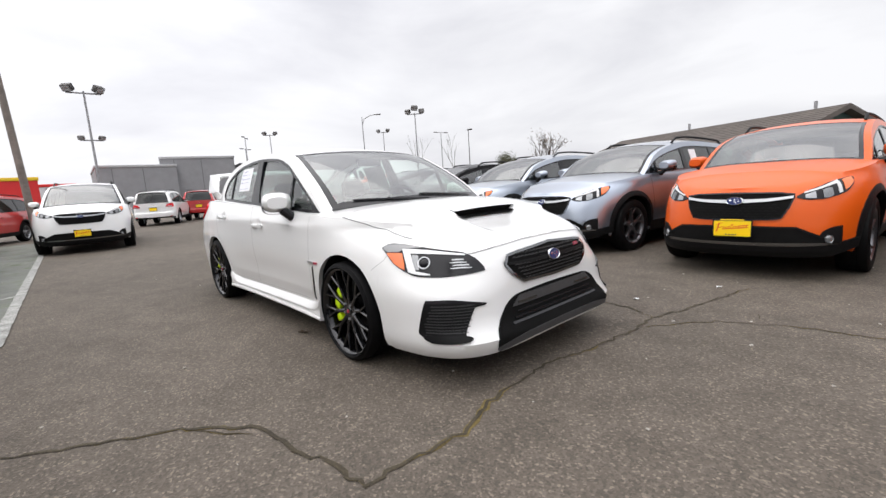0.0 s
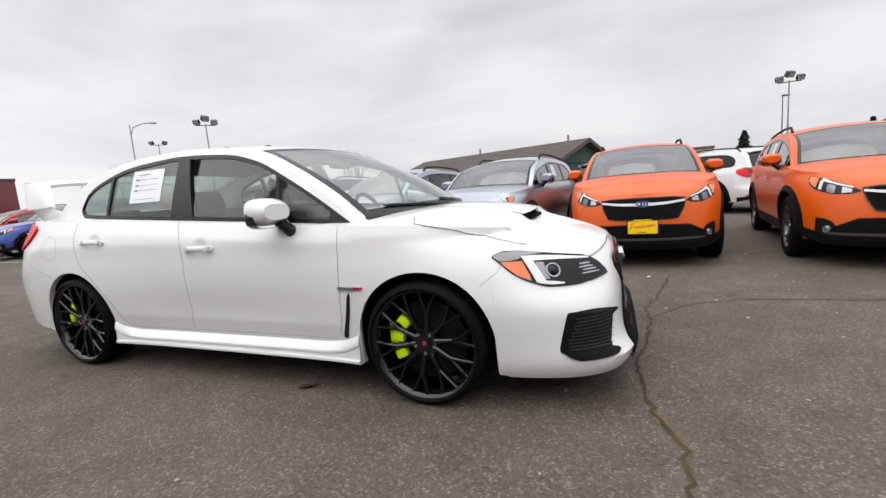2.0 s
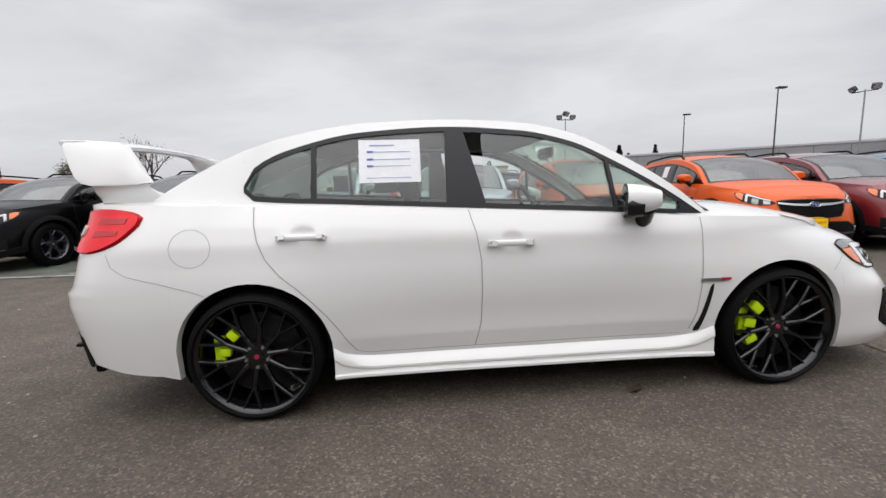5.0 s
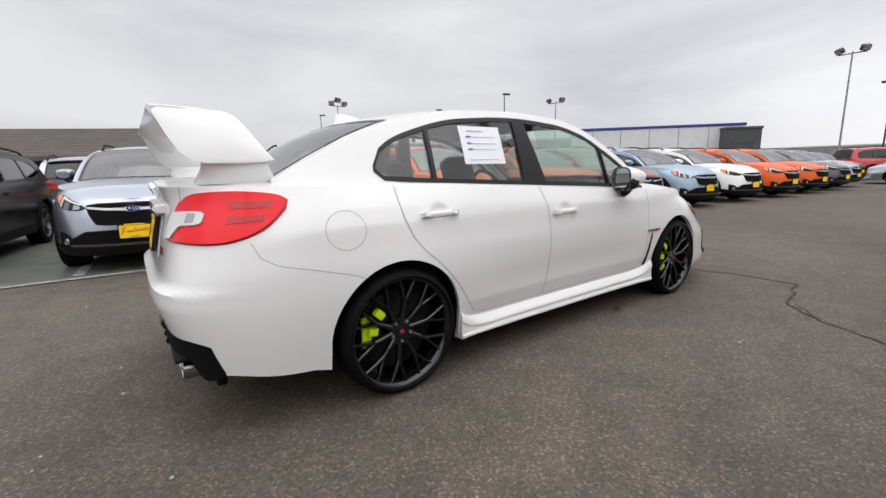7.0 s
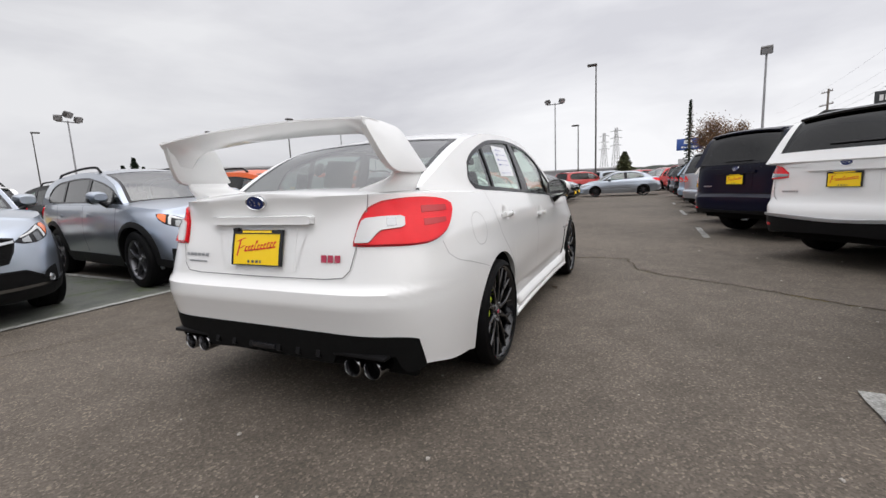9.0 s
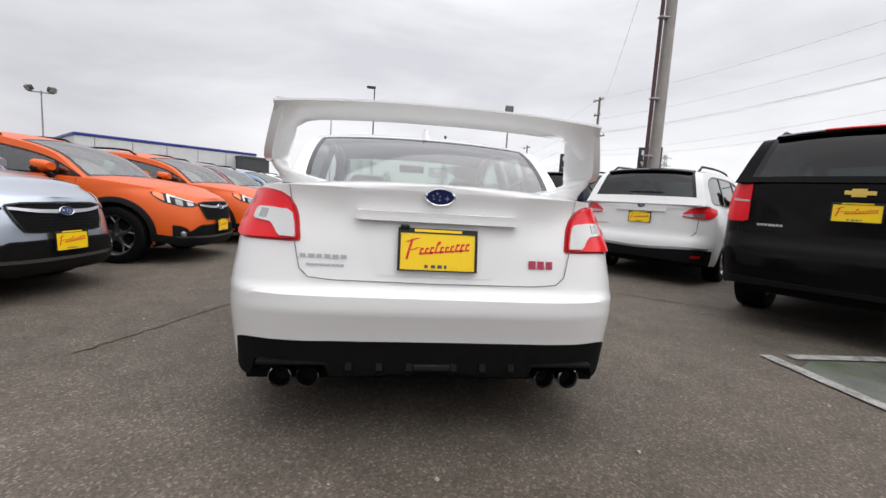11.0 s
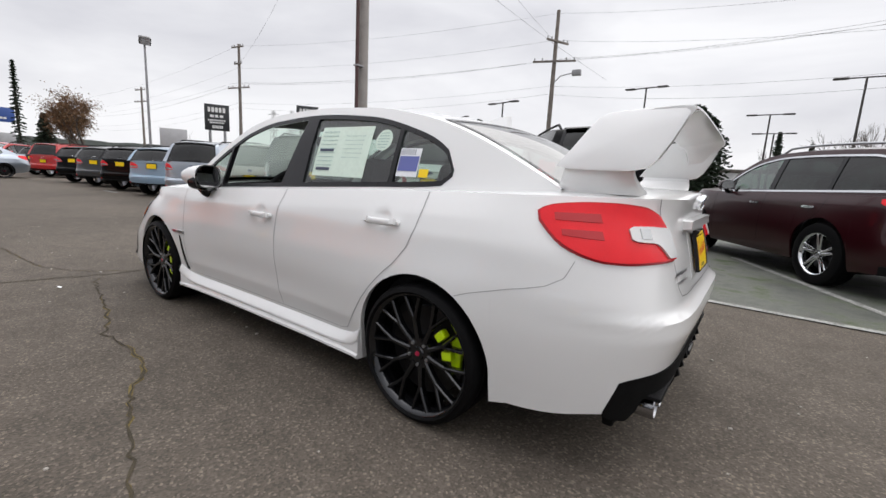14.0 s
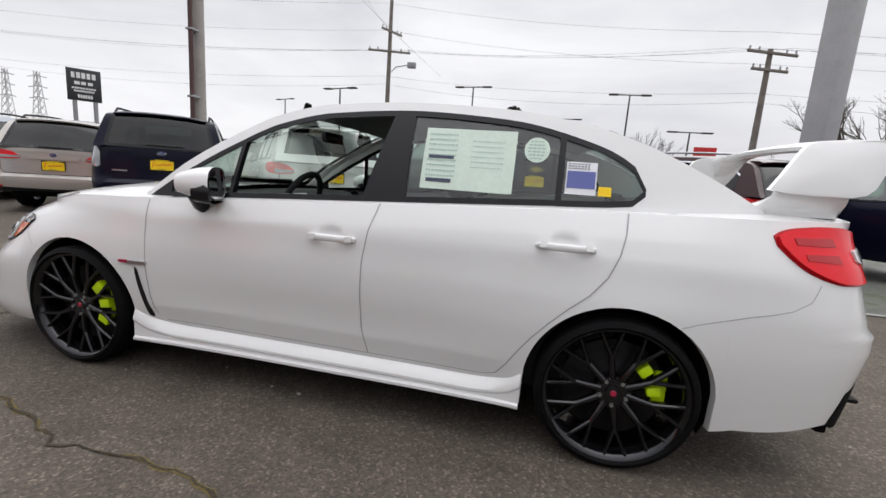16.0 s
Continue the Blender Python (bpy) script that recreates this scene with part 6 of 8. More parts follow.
        # rear lamps
        st = [(ang(w * y, 1), z0, z1) for y, z0, z1 in lamps]
        tl = part("tail_lamp", slab(bmesh.new(), rr, st, 0.014, 0.05, 14, 5, orr), lamp_mat or RED_LENS, car, "red tail lamp")
        mid = st[len(st) // 2]
        band = [(st[0][0], 1.175, 1.19), (st[2][0], 1.185, 1.205)]
        part("clear_corner", slab(bmesh.new(), rr, band if spare == "bow" else [(st[0][0], st[0][1] + 0.01, st[0][1] + 0.04), (mid[0], mid[1] + 0.012, mid[1] + (mid[2] - mid[1]) * 0.42)], 0.018, 0.008, 6, 3, orr), CLEAR_LENS, tl)
        if spare != "bow":
            part("rear_reflector", slab(bmesh.new(), rr, [(ang(w * 0.78, 1), clr + 0.17, clr + 0.20), (ang(w * 0.93, 1), clr + 0.175, clr + 0.205)], 0.016, 0.02, 5, 3, orr), RED_LENS_DARK, car)
        door_mirror(S, sgn, car, mat, mir - 0.03, belt + 0.095, S.yc0 - 0.005, 1.02)
        if rails:
            xq = lin(S.head_f - 0.25, S.head_r + 0.12, 14)
            bm = bmesh.new()
            tube(bm, [S.top(x, sgn * 0.90) + Vector((0, 0, 0.06 if 0 < i < 13 else 0.0)) for i, x in enumerate(xq)], 0.017, 8)
            part("roof_rail", bm, CLAD if not chrome else SATIN, car)
    fy, ry = S.front_y, S.rear_y
    of, orr = (1, 0, 0), (-1, 0, 0)
    gr = part("grille", slab(bmesh.new(), fy, [(-w * 0.485, hz - 0.140, hz - 0.118), (-w * 0.455, hz - 0.225, hz - 0.110), (-w * 0.40, hz - 0.318, hz - 0.106), (-w * 0.36, hz - 0.328, hz - 0.104), (0, hz - 0.332, hz - 0.100), (w * 0.36, hz - 0.328, hz - 0.104), (w * 0.40, hz - 0.318, hz - 0.106), (w * 0.455, hz - 0.225, hz - 0.110), (w * 0.485, hz - 0.140, hz - 0.118)], 0.007, 0.03, 22, 6, of), LINER, car, "black six-sided grille with a bright bar")
    bm = bmesh.new()
    for k in range(7):
        z = hz - 0.312 + k * 0.026
        for i in range(-7, 8):
            y = i * 0.05 + (0.025 if k % 2 else 0)
            if abs(y) < w * 0.37 + 0.2 * k * 0.026 and abs(z - hz + 0.162) > 0.022:
                seam(bm, fy, [(y - 0.018, z), (y, z + 0.012), (y + 0.018, z)], 0.006, 0.012, of, 1)
    part("grille_mesh", bm, CLAD, gr)
    bm = bmesh.new()
    seam(bm, fy, [(-w * 0.485, hz - 0.118), (-w * 0.36, hz - 0.102), (0, hz - 0.097), (w * 0.36, hz - 0.102), (w * 0.485, hz - 0.118)], 0.014, 0.016, of, 6)
    for q in (1, -1):
        seam(bm, fy, [(q * w * 0.485, hz - 0.130), (q * w * 0.455, hz - 0.225), (q * w * 0.40, hz - 0.320), (q * w * 0.30, hz - 0.332), (0, hz - 0.336)], 0.012, 0.014, of, 6)
    part("grille_surround", bm, GLOSS_BLACK, gr)
    part("grille_bar", slab(bmesh.new(), fy, [(-w * 0.475, hz - 0.150, hz - 0.130), (-w * 0.25, hz - 0.176, hz - 0.150), (0, hz - 0.184, hz - 0.154), (w * 0.25, hz - 0.176, hz - 0.150), (w * 0.475, hz - 0.150, hz - 0.130)], 0.020, 0.02, 16, 3, of), SATIN, gr)
    emblem(fy, 0.0, hz - 0.168, car, of, 0.072, 0.040, 0.030)
    lw = part("lower_grille", slab(bmesh.new(), fy, [(-w * 0.80, clr + 0.06, clr + 0.10), (-w * 0.70, clr + 0.06, clr + 0.165), (-w * 0.52, clr + 0.06, clr + 0.250), (0, clr + 0.05, clr + 0.260), (w * 0.52, clr + 0.06, clr + 0.250), (w * 0.70, clr + 0.06, clr + 0.165), (w * 0.80, clr + 0.06, clr + 0.10)], 0.009, 0.03, 22, 5, of), LINER, car, "black lower bumper opening")
    bm = bmesh.new()
    seam(bm, fy, [(-w * 0.70, clr + 0.165), (-w * 0.52, clr + 0.250), (0, clr + 0.260), (w * 0.52, clr + 0.250), (w * 0.70, clr + 0.165)], 0.018, 0.014, of, 6)
    part("opening_rim", bm, CLAD, lw)
    part("front_skid", slab(bmesh.new(), S.front, [(-ang(w * 1.45, 0), clr + 0.06, clr + 0.15), (-ang(w * 1.1, 0), clr + 0.03, clr + 0.125), (-ang(w * 0.9, 0), clr, clr + 0.105), (0, clr - 0.015, clr + 0.085), (ang(w * 0.9, 0), clr, clr + 0.105), (ang(w * 1.1, 0), clr + 0.03, clr + 0.125), (ang(w * 1.45, 0), clr + 0.06, clr + 0.15)], 0.016, 0.05, 24, 4, of), CLAD, car, "black lower front bumper")
    part("skid_strip", slab(bmesh.new(), S.front, [(-ang(w * 1.0, 0), clr + 0.105, clr + 0.118), (-ang(w * 0.7, 0), clr + 0.096, clr + 0.122), (0, clr + 0.088, clr + 0.116), (ang(w * 0.7, 0), clr + 0.096, clr + 0.122), (ang(w * 1.0, 0), clr + 0.105, clr + 0.118)], 0.026, 0.03, 18, 3, of), DARK_CHROME, lw)
    if front_plate:
        plate(fy, 0.0, clr + 0.245, car, of, 0.155, 0.076, 0.034)
    if rear_plate:
        part("plate_recess", slab(bmesh.new(), ry, [(-0.30, rear_plate - 0.13, rear_plate + 0.12), (0.30, rear_plate - 0.13, rear_plate + 0.12)], 0.003, 0.006, 6, 4, orr), mat, car)
        part("tailgate_bar", slab(bmesh.new(), ry, [(-0.36, rear_plate + 0.095, rear_plate + 0.135), (0.36, rear_plate + 0.095, rear_plate + 0.135)], 0.028, 0.03, 8, 3, orr), CHROME if chrome else mat, car)
        plate(lambda u, v: ry(-u, v), 0.0, rear_plate, car, orr, 0.155, 0.076, 0.022)
        if spare != "bow":
            emblem(ry, 0.0, rear_plate + 0.175, car, orr, 0.058, 0.036, 0.012)
        else:
            bm = bmesh.new()
            slab(bm, ry, [(-0.100, rear_plate + 0.140, rear_plate + 0.172), (0.090, rear_plate + 0.143, rear_plate + 0.175)], 0.050, 0.05, 4, 3, orr)
            slab(bm, ry, [(-0.045, rear_plate + 0.124, rear_plate + 0.190), (0.045, rear_plate + 0.124, rear_plate + 0.190)], 0.052, 0.05, 4, 3, orr)
            part("emblem", bm, shader("gold_badge", (0.70, 0.50, 0.12), 0.25, 0.8)[0], car, "gold bar badge edged in chrome")
    if tail_glass:
        # the tailgate skin reaches up to the lower edge of the glass
        xg = min(lin(S.head_r, S.rail_r, 80), key=lambda x: abs(S.top(x, 0).z - tail_glass))
        part("tailgate_skin", slab(bmesh.new(), lambda v, x: S.top(x, v), [(-0.96, S.rail_r, xg + 0.02), (-0.88, S.rail_r, xg), (0.88, S.rail_r, xg), (0.96, S.rail_r, xg + 0.02)], 0.013, 0.03, 16, 5, (-1, 0, 0.2)), mat, car)
    if strip:
        part("bumper_strip", slab(bmesh.new(), S.rear, [(-ang(w * 1.05, 1), strip - 0.004, strip + 0.012), (-ang(w * 0.8, 1), strip - 0.014, strip + 0.016), (0, strip - 0.050, strip - 0.018), (ang(w * 0.8, 1), strip - 0.014, strip + 0.016), (ang(w * 1.05, 1), strip - 0.004, strip + 0.012)], 0.026, 0.03, 24, 3, orr), SATIN, car, "satin silver strip across the lower bumper")
    if spare == "bow":
        sp = lambda u, v: S.top(S.head_r + 0.06, u) + Vector((-0.105 - v, 0, 0.010 - 0.3 * v))
        part("high_brake_lamp", slab(bmesh.new(), sp, [(-0.40, 0.0, 0.055), (0.40, 0.0, 0.055)], 0.006, 0.012, 10, 3, (-0.3, 0, 1)), RED_LENS, car, "red brake lamp along the roof spoiler")
    part("tailgate_ledge", slab(bmesh.new(), ry, [(-w * 0.80, belt - 0.03, belt + 0.055), (w * 0.80, belt - 0.03, belt + 0.055)], 0.010, 0.03, 10, 4, orr), mat, car)
    part("name_badge", bars(bmesh.new(), ry, w * 0.66, w * 0.46, belt * 0.72, belt * 0.72 + 0.020, 7, 0.005, orr, 0.25, 3), SATIN, car)
    part("rear_bumper", slab(bmesh.new(), S.rear, [(-ang(w * 1.2, 1), clr + 0.05, clr + bump - 0.01), (-ang(w * 0.8, 1), clr + 0.10, clr + bump + 0.01), (0, clr + 0.12, clr + bump), (ang(w * 0.8, 1), clr + 0.10, clr + bump + 0.01), (ang(w * 1.2, 1), clr + 0.05, clr + bump - 0.01)], 0.014, 0.05, 20, 4, orr), CLAD, car, "black lower bumper")
    bm = bmesh.new()
    zt = belt * 0.63
    for sgn in (1, -1):
        seam(bm, ry, [(sgn * w * 0.80, belt), (sgn * w * 0.78, zt + 0.06), (sgn * w * 0.72, zt), (0, zt - 0.005)], 0.008, 0.003, orr)
    part("tailgate_gap", bm, SEAM_DARK, car)
    return car


SMALL_S = wagon(4.465, 1.765, 1.565, 2.665, 0.350, 0.885, 0.235, 1.035, 0.845, 0.225, 0.238, RIM_TWO, rake=0.22, rear_h=0.12, abase=0.37, aslope=0.86, dpil=0.44)
BIG_S = wagon(5.18, 2.04, 1.89, 2.946, 0.405, 1.00, 0.30, 1.33, 1.12, 0.275, 0.265, RIM_GREY, rake=0.13, rear_h=0.07, abase=0.55, aslope=0.70, dpil=0.30, boxy=1.0)
BIG_S.tum = 0.33
FAMILY_S = wagon(5.00, 1.96, 1.77, 2.90, 0.375, 0.95, 0.24, 1.12, 1.00, 0.235, 0.245, RIM_GREY, rake=0.22, rear_h=0.10, abase=0.42, aslope=0.80, dpil=0.38)
RUGGED_S = wagon(4.83, 1.925, 1.80, 2.79, 0.39, 0.96, 0.29, 1.16, 1.06, 0.265, 0.23, RIM_GREY, rake=0.17, rear_h=0.08, abase=0.50, aslope=0.68, dpil=0.34, boxy=0.7)
MID_S = wagon(4.86, 1.925, 1.73, 2.79, 0.382, 0.95, 0.24, 1.09, 0.99, 0.245, 0.252, CHROME, rake=0.26, rear_h=0.12, abase=0.42, aslope=0.80, dpil=0.42)
ESTATE_S = wagon(4.82, 1.84, 1.66, 2.745, 0.35, 0.96, 0.25, 1.04, 0.90, 0.225, 0.232, RIM_GREY, rake=0.30, rear_h=0.10, abase=0.38, aslope=0.84, dpil=0.40)
TALL_S = wagon(4.61, 1.80, 1.71, 2.64, 0.345, 0.92, 0.25, 1.06, 0.95, 0.225, 0.226, RIM_GREY, rake=0.20, rear_h=0.08, abase=0.40, aslope=0.74, dpil=0.36, boxy=0.4)
COMPACT = [(0.52, 0.86, 0.90), (0.66, 0.84, 0.985), (0.90, 0.84, 1.02), (1.10, 0.88, 1.03), (1.25, 0.94, 1.01)]


def stand(x, y, deg):
    """A pose on the ground with the car's nose turned deg from +x."""
    return pose(x, y, 0, 0, 0, deg)


def north(x, y=3.42, deg=-98):
    """In the row that faces the aisle: x of the nose, y of the front axle."""
    h = Vector((math.cos(radians(deg)), math.sin(radians(deg))))
    c = Vector((x, y)) - h * 1.3325
    return stand(c.x, c.y, deg)


NORTH = "cars in the row facing the aisle"
SOUTH = "cars in the row with their tails to the aisle"
small_wagon = build_wagon("compact_wagon", "orange compact crossover with black cladding, parked on asphalt", "car", SMALL_S, ORANGE, COMPACT, group=NORTH)
small_wagon.matrix_basis = north(2.57, 3.45, -93)
shades = {"grey": (GREY_BLUE, "grey-blue"), "silver": (SILVER_BLUE, "ice silver"), "orange": (ORANGE, "orange"), "red": (DARK_RED, "dark red"), "pale": (LIGHT_BLUE, "pale blue"),
          "white": (WHITE, "white"), "black": (BLACK, "black"), "dark": (DARK_GREY, "dark grey"), "blue": (BLUE, "bright blue"), "scarlet": (RED, "red")}


# parts too small or too covered to be seen on a car far off
HIDDEN_FAR = {"brake_disc", "cap", "stars", "field", "small_print", "frame_label", "stalk", "mirror_glass", "underbody", "wheel_well", "grille_mesh", "opening_rim", "rear_wiper", "grille_surround", "dashboard", "rear_bench", "lamp_lens", "panel_gap", "tailgate_gap", "plate_recess", "name_badge", "script", "steering_wheel", "seat", "headrest"}


def again(base, old, shade, m, what, where, group):
    mat, word = shades[shade]
    ob = copy_thing(base, m)
    x, y = m.translation.x, m.translation.y
    if x > 10 or x < -8 or abs(y) > 9:
        drop = []
        for o in ob.children_recursive:
            if o.name.split(".")[0] in HIDDEN_FAR or o.parent in drop:
                drop.append(o)
        for o in drop:
            bpy.data.objects.remove(o)
    repaint(ob, old, mat)
    return tagged(ob, f"{word} {what}, {where}", "car", group)


ROW = [(0.25, 3.80, "grey"), (-2.19, 4.26, "silver"), (4.95, 3.24, "orange"), (6.98, 3.18, "red"), (9.25, 2.98, "pale"), (11.5, 2.78, "white"), (13.8, 2.55, "orange"), (16.1, 2.40, "orange"),
       (18.4, 2.30, "dark"), (20.8, 2.45, "grey"), (23.1, 3.3, "silver"), (25.4, 3.5, "blue"), (27.8, 3.6, "scarlet"), (-4.75, 4.75, "black"), (-7.15, 4.70, "black"), (-9.6, 4.75, "orange"), (-12.0, 4.8, "black"), (-14.4, 4.8, "blue"), (-17.0, 4.8, "scarlet")]
for x, y, c in ROW:
    ob = again(small_wagon, ORANGE, c, north(x, y), "compact crossover with black cladding", "parked nose to the aisle", NORTH)
    if x in (0.25, 4.95):
        # a sale sheet behind the rear side glass
        q = 1 if x < 1 else -1
        part("window_sheet", slab(bmesh.new(), SMALL_S.cab(q), [(-0.62, 1.17, 1.37), (-0.42, 1.17, 1.37)], -0.002, 0.001, 4, 4, (0, q, 0)), PAPER, ob, "white sale sheet behind the glass")
for x, d, c in ((-5.6, 90, "dark"), (-3.0, 90, "silver"), (-0.3, 90, "white"), (2.1, 90, "black"), (4.75, 118, "white"), (7.6, 90, "black"), (10.2, 90, "grey")):
    again(small_wagon, ORANGE, c, stand(x, 11.2, d), "compact crossover with black cladding", "parked in the row behind", "cars in the far row")

# ---- ground, lines and cracks ----


def asphalt():
    m, n, l, b = shader("worn_asphalt", (0.1, 0.1, 0.1), 0.82, spec=0.35)
    tc = n.new("ShaderNodeTexCoord")
    big, mid, fine = (n.new("ShaderNodeTexNoise") for _ in range(3))
    for t, s, d in ((big, 0.35, 6), (mid, 4.0, 5), (fine, 150.0, 4)):
        t.inputs["Scale"].default_value, t.inputs["Detail"].default_value = s, d
        l.new(tc.outputs["Object"], t.inputs["Vector"])
    vor = n.new("ShaderNodeTexVoronoi")
    vor.inputs["Scale"].default_value = 105.0
    l.new(tc.outputs["Object"], vor.inputs["Vector"])
    base = n.new("ShaderNodeValToRGB")
    e = base.color_ramp.elements
    e[0].position, e[0].color = 0.34, (0.068, 0.057, 0.045, 1)
    e[1].position, e[1].color = 0.66, (0.125, 0.105, 0.086, 1)
    mix = n.new("ShaderNodeMath")
    mix.operation = "MULTIPLY_ADD"
    mix.inputs[1].default_value, mix.inputs[2].default_value = 0.45, 0.0
    l.new(mid.outputs["Fac"], mix.inputs[0])
    add = n.new("ShaderNodeMath")
    add.operation = "MULTIPLY_ADD"
    add.inputs[1].default_value = 0.55
    l.new(big.outputs["Fac"], add.inputs[0])
    l.new(mix.outputs[0], add.inputs[2])
    l.new(add.outputs[0], base.inputs["Fac"])
    # grains of stone of differing tone
    grain = n.new("ShaderNodeValToRGB")
    g = grain.color_ramp.elements
    g[0].position, g[0].color = 0.0, (0.55, 0.55, 0.55, 1)
    g[1].position, g[1].color = 1.0, (1.4, 1.38, 1.35, 1)
    g2 = grain.color_ramp.elements.new(0.86)
    g2.color = (1.12, 1.11, 1.1, 1)
    g3 = grain.color_ramp.elements.new(0.95)
    g3.color = (2.0, 1.95, 1.9, 1)
    sep = n.new("ShaderNodeSeparateColor")
    l.new(vor.outputs["Color"], sep.inputs["Color"])
    l.new(sep.outputs["Red"], grain.inputs["Fac"])
    mul = n.new("ShaderNodeMixRGB")
    mul.blend_type = "MULTIPLY"
    mul.inputs["Fac"].default_value = 0.85
    l.new(base.outputs["Color"], mul.inputs["Color1"])
    l.new(grain.outputs["Color"], mul.inputs["Color2"])
    l.new(mul.outputs["Color"], b.inputs["Base Color"])
    bp = n.new("ShaderNodeBump")
    bp.inputs["Strength"].default_value, bp.inputs["Distance"].default_value = 0.40, 0.005
    hsum = n.new("ShaderNodeMath")
    hsum.operation = "ADD"
    l.new(vor.outputs["Distance"], hsum.inputs[0])
    l.new(fine.outputs["Fac"], hsum.inputs[1])
    l.new(hsum.outputs[0], bp.inputs["Height"])
    l.new(bp.outputs["Normal"], b.inputs["Normal"])
    return m


ASPHALT = asphalt()


def stained_concrete():
    """Old concrete: pale worn patches, damp dark stains and thin green moss."""
    m, n, l, b = shader("mossy_concrete", (0.12, 0.12, 0.11), 0.7, spec=0.4)
    tc = n.new("ShaderNodeTexCoord")
    big, mid, fine = (n.new("ShaderNodeTexNoise") for _ in range(3))
    for t, sc, de, ro in ((big, 0.55, 6, 0.6), (mid, 2.6, 7, 0.65), (fine, 70.0, 3, 0.5)):
        t.inputs["Scale"].default_value, t.inputs["Detail"].default_value, t.inputs["Roughness"].default_value = sc, de, ro
        l.new(tc.outputs["Object"], t.inputs["Vector"])
    ramp, moss = n.new("ShaderNodeValToRGB"), n.new("ShaderNodeValToRGB")
    e = ramp.color_ramp.elements
    e[0].position, e[0].color = 0.36, (0.050, 0.054, 0.046, 1)
    e[1].position, e[1].color = 0.66, (0.190, 0.190, 0.170, 1)
    e.new(0.50).color = (0.108, 0.113, 0.098, 1)
    g = moss.color_ramp.elements
    g[0].position, g[0].color = 0.50, (0, 0, 0, 1)
    g[1].position, g[1].color = 0.64, (1, 1, 1, 1)
    add, mix, sp = n.new("ShaderNodeMath"), n.new("ShaderNodeMixRGB"), n.new("ShaderNodeMixRGB")
    add.operation = "MULTIPLY_ADD"
    add.inputs[1].default_value = 0.5
    half = n.new("ShaderNodeMath")
    half.operation = "MULTIPLY"
    half.inputs[1].default_value = 0.5
    l.new(mid.outputs["Fac"], half.inputs[0])
    l.new(big.outputs["Fac"], add.inputs[0])
    l.new(half.outputs[0], add.inputs[2])
    l.new(add.outputs[0], ramp.inputs["Fac"])
    l.new(mid.outputs["Fac"], moss.inputs["Fac"])
    mix.inputs["Color2"].default_value = (0.060, 0.078, 0.036, 1)
    l.new(moss.outputs["Color"], mix.inputs["Fac"])
    l.new(ramp.outputs["Color"], mix.inputs["Color1"])
    sp.blend_type = "OVERLAY"
    sp.inputs["Fac"].default_value = 0.45
    l.new(mix.outputs["Color"], sp.inputs["Color1"])
    l.new(fine.outputs["Fac"], sp.inputs["Color2"])
    l.new(sp.outputs["Color"], b.inputs["Base Color"])
    bp, rg = n.new("ShaderNodeBump"), n.new("ShaderNodeMapRange")
    bp.inputs["Strength"].default_value, bp.inputs["Distance"].default_value = 0.35, 0.006
    l.new(fine.outputs["Fac"], bp.inputs["Height"])
    l.new(bp.outputs["Normal"], b.inputs["Normal"])
    rg.inputs["From Min"].default_value, rg.inputs["From Max"].default_value = 0.35, 0.6
    rg.inputs["To Min"].default_value, rg.inputs["To Max"].default_value = 0.45, 0.85
    l.new(big.outputs["Fac"], rg.inputs["Value"])
    l.new(rg.outputs["Result"], b.inputs["Roughness"])
    return m


CONCRETE = stained_concrete()
LINE = textured("worn_white_line", (0.25, 0.25, 0.235), 0.8, 9, 0.6, 0.4, 70)
CRACK = textured("crack_dirt", (0.042, 0.033, 0.019), 0.95, 8, 0.5, 0.5, 120)
MOSS = textured("crack_moss", (0.115, 0.085, 0.026), 0.95, 6, 0.5, 0.6, 90)
PALE_CONCRETE = textured("pale_worn_concrete", (0.23, 0.22, 0.20), 0.85, 1.5, 0.3, 0.3, 50)
ROAD = textured("road_asphalt", (0.085, 0.085, 0.085), 0.85, 0.8, 0.25, 0.4, 60)
GRASS = textured("winter_grass", (0.070, 0.085, 0.030), 0.9, 1.5, 0.4, 0.6, 60)

bm = bmesh.new()
bmesh.ops.create_grid(bm, x_segments=2, y_segments=2, size=1500)
tagged(part("ground", bm, ASPHALT), "worn brown-grey asphalt with coarse stone grains", "ground", kind="structure")


def flat(name, pts, z, mat, label, category, kind="structure"):
    bm = bmesh.new()
    top = [bm.verts.new((x, y, z)) for x, y in pts]
    low = [bm.verts.new((x, y, -0.05)) for x, y in pts]
    bm.faces.new(top)
    k = len(pts)
    for i in range(k):
        bm.faces.new((top[i], low[i], low[(i + 1) % k], top[(i + 1) % k]))
    return tagged(part(name, bm, mat), label, category, kind=kind)


def line(a, b, w, z, label="worn white parking line"):
    d = (Vector(b) - Vector(a)).normalized()
    s = Vector((-d.y, d.x)) * w / 2
    rnd = random.Random(int(a[0] * 100 + b[1] * 10))
    n = max(3, int((Vector(b) - Vector(a)).length / 0.12))
    bm = bmesh.new()
    rws = []
    for i in range(n + 1):
        p = Vector(a).lerp(Vector(b), i / n)
        q0, q1 = s * (1 + 0.16 * (rnd.random() - 0.5)), s * (1 + 0.16 * (rnd.random() - 0.5))
        rws.append([Vector((*(p - q0), z)), Vector((*(p + q1), z))])
    sheet(bm, rws)
    return tagged(part("parking_line", bm, LINE, sharp=0), label, "road marking", kind="structure")


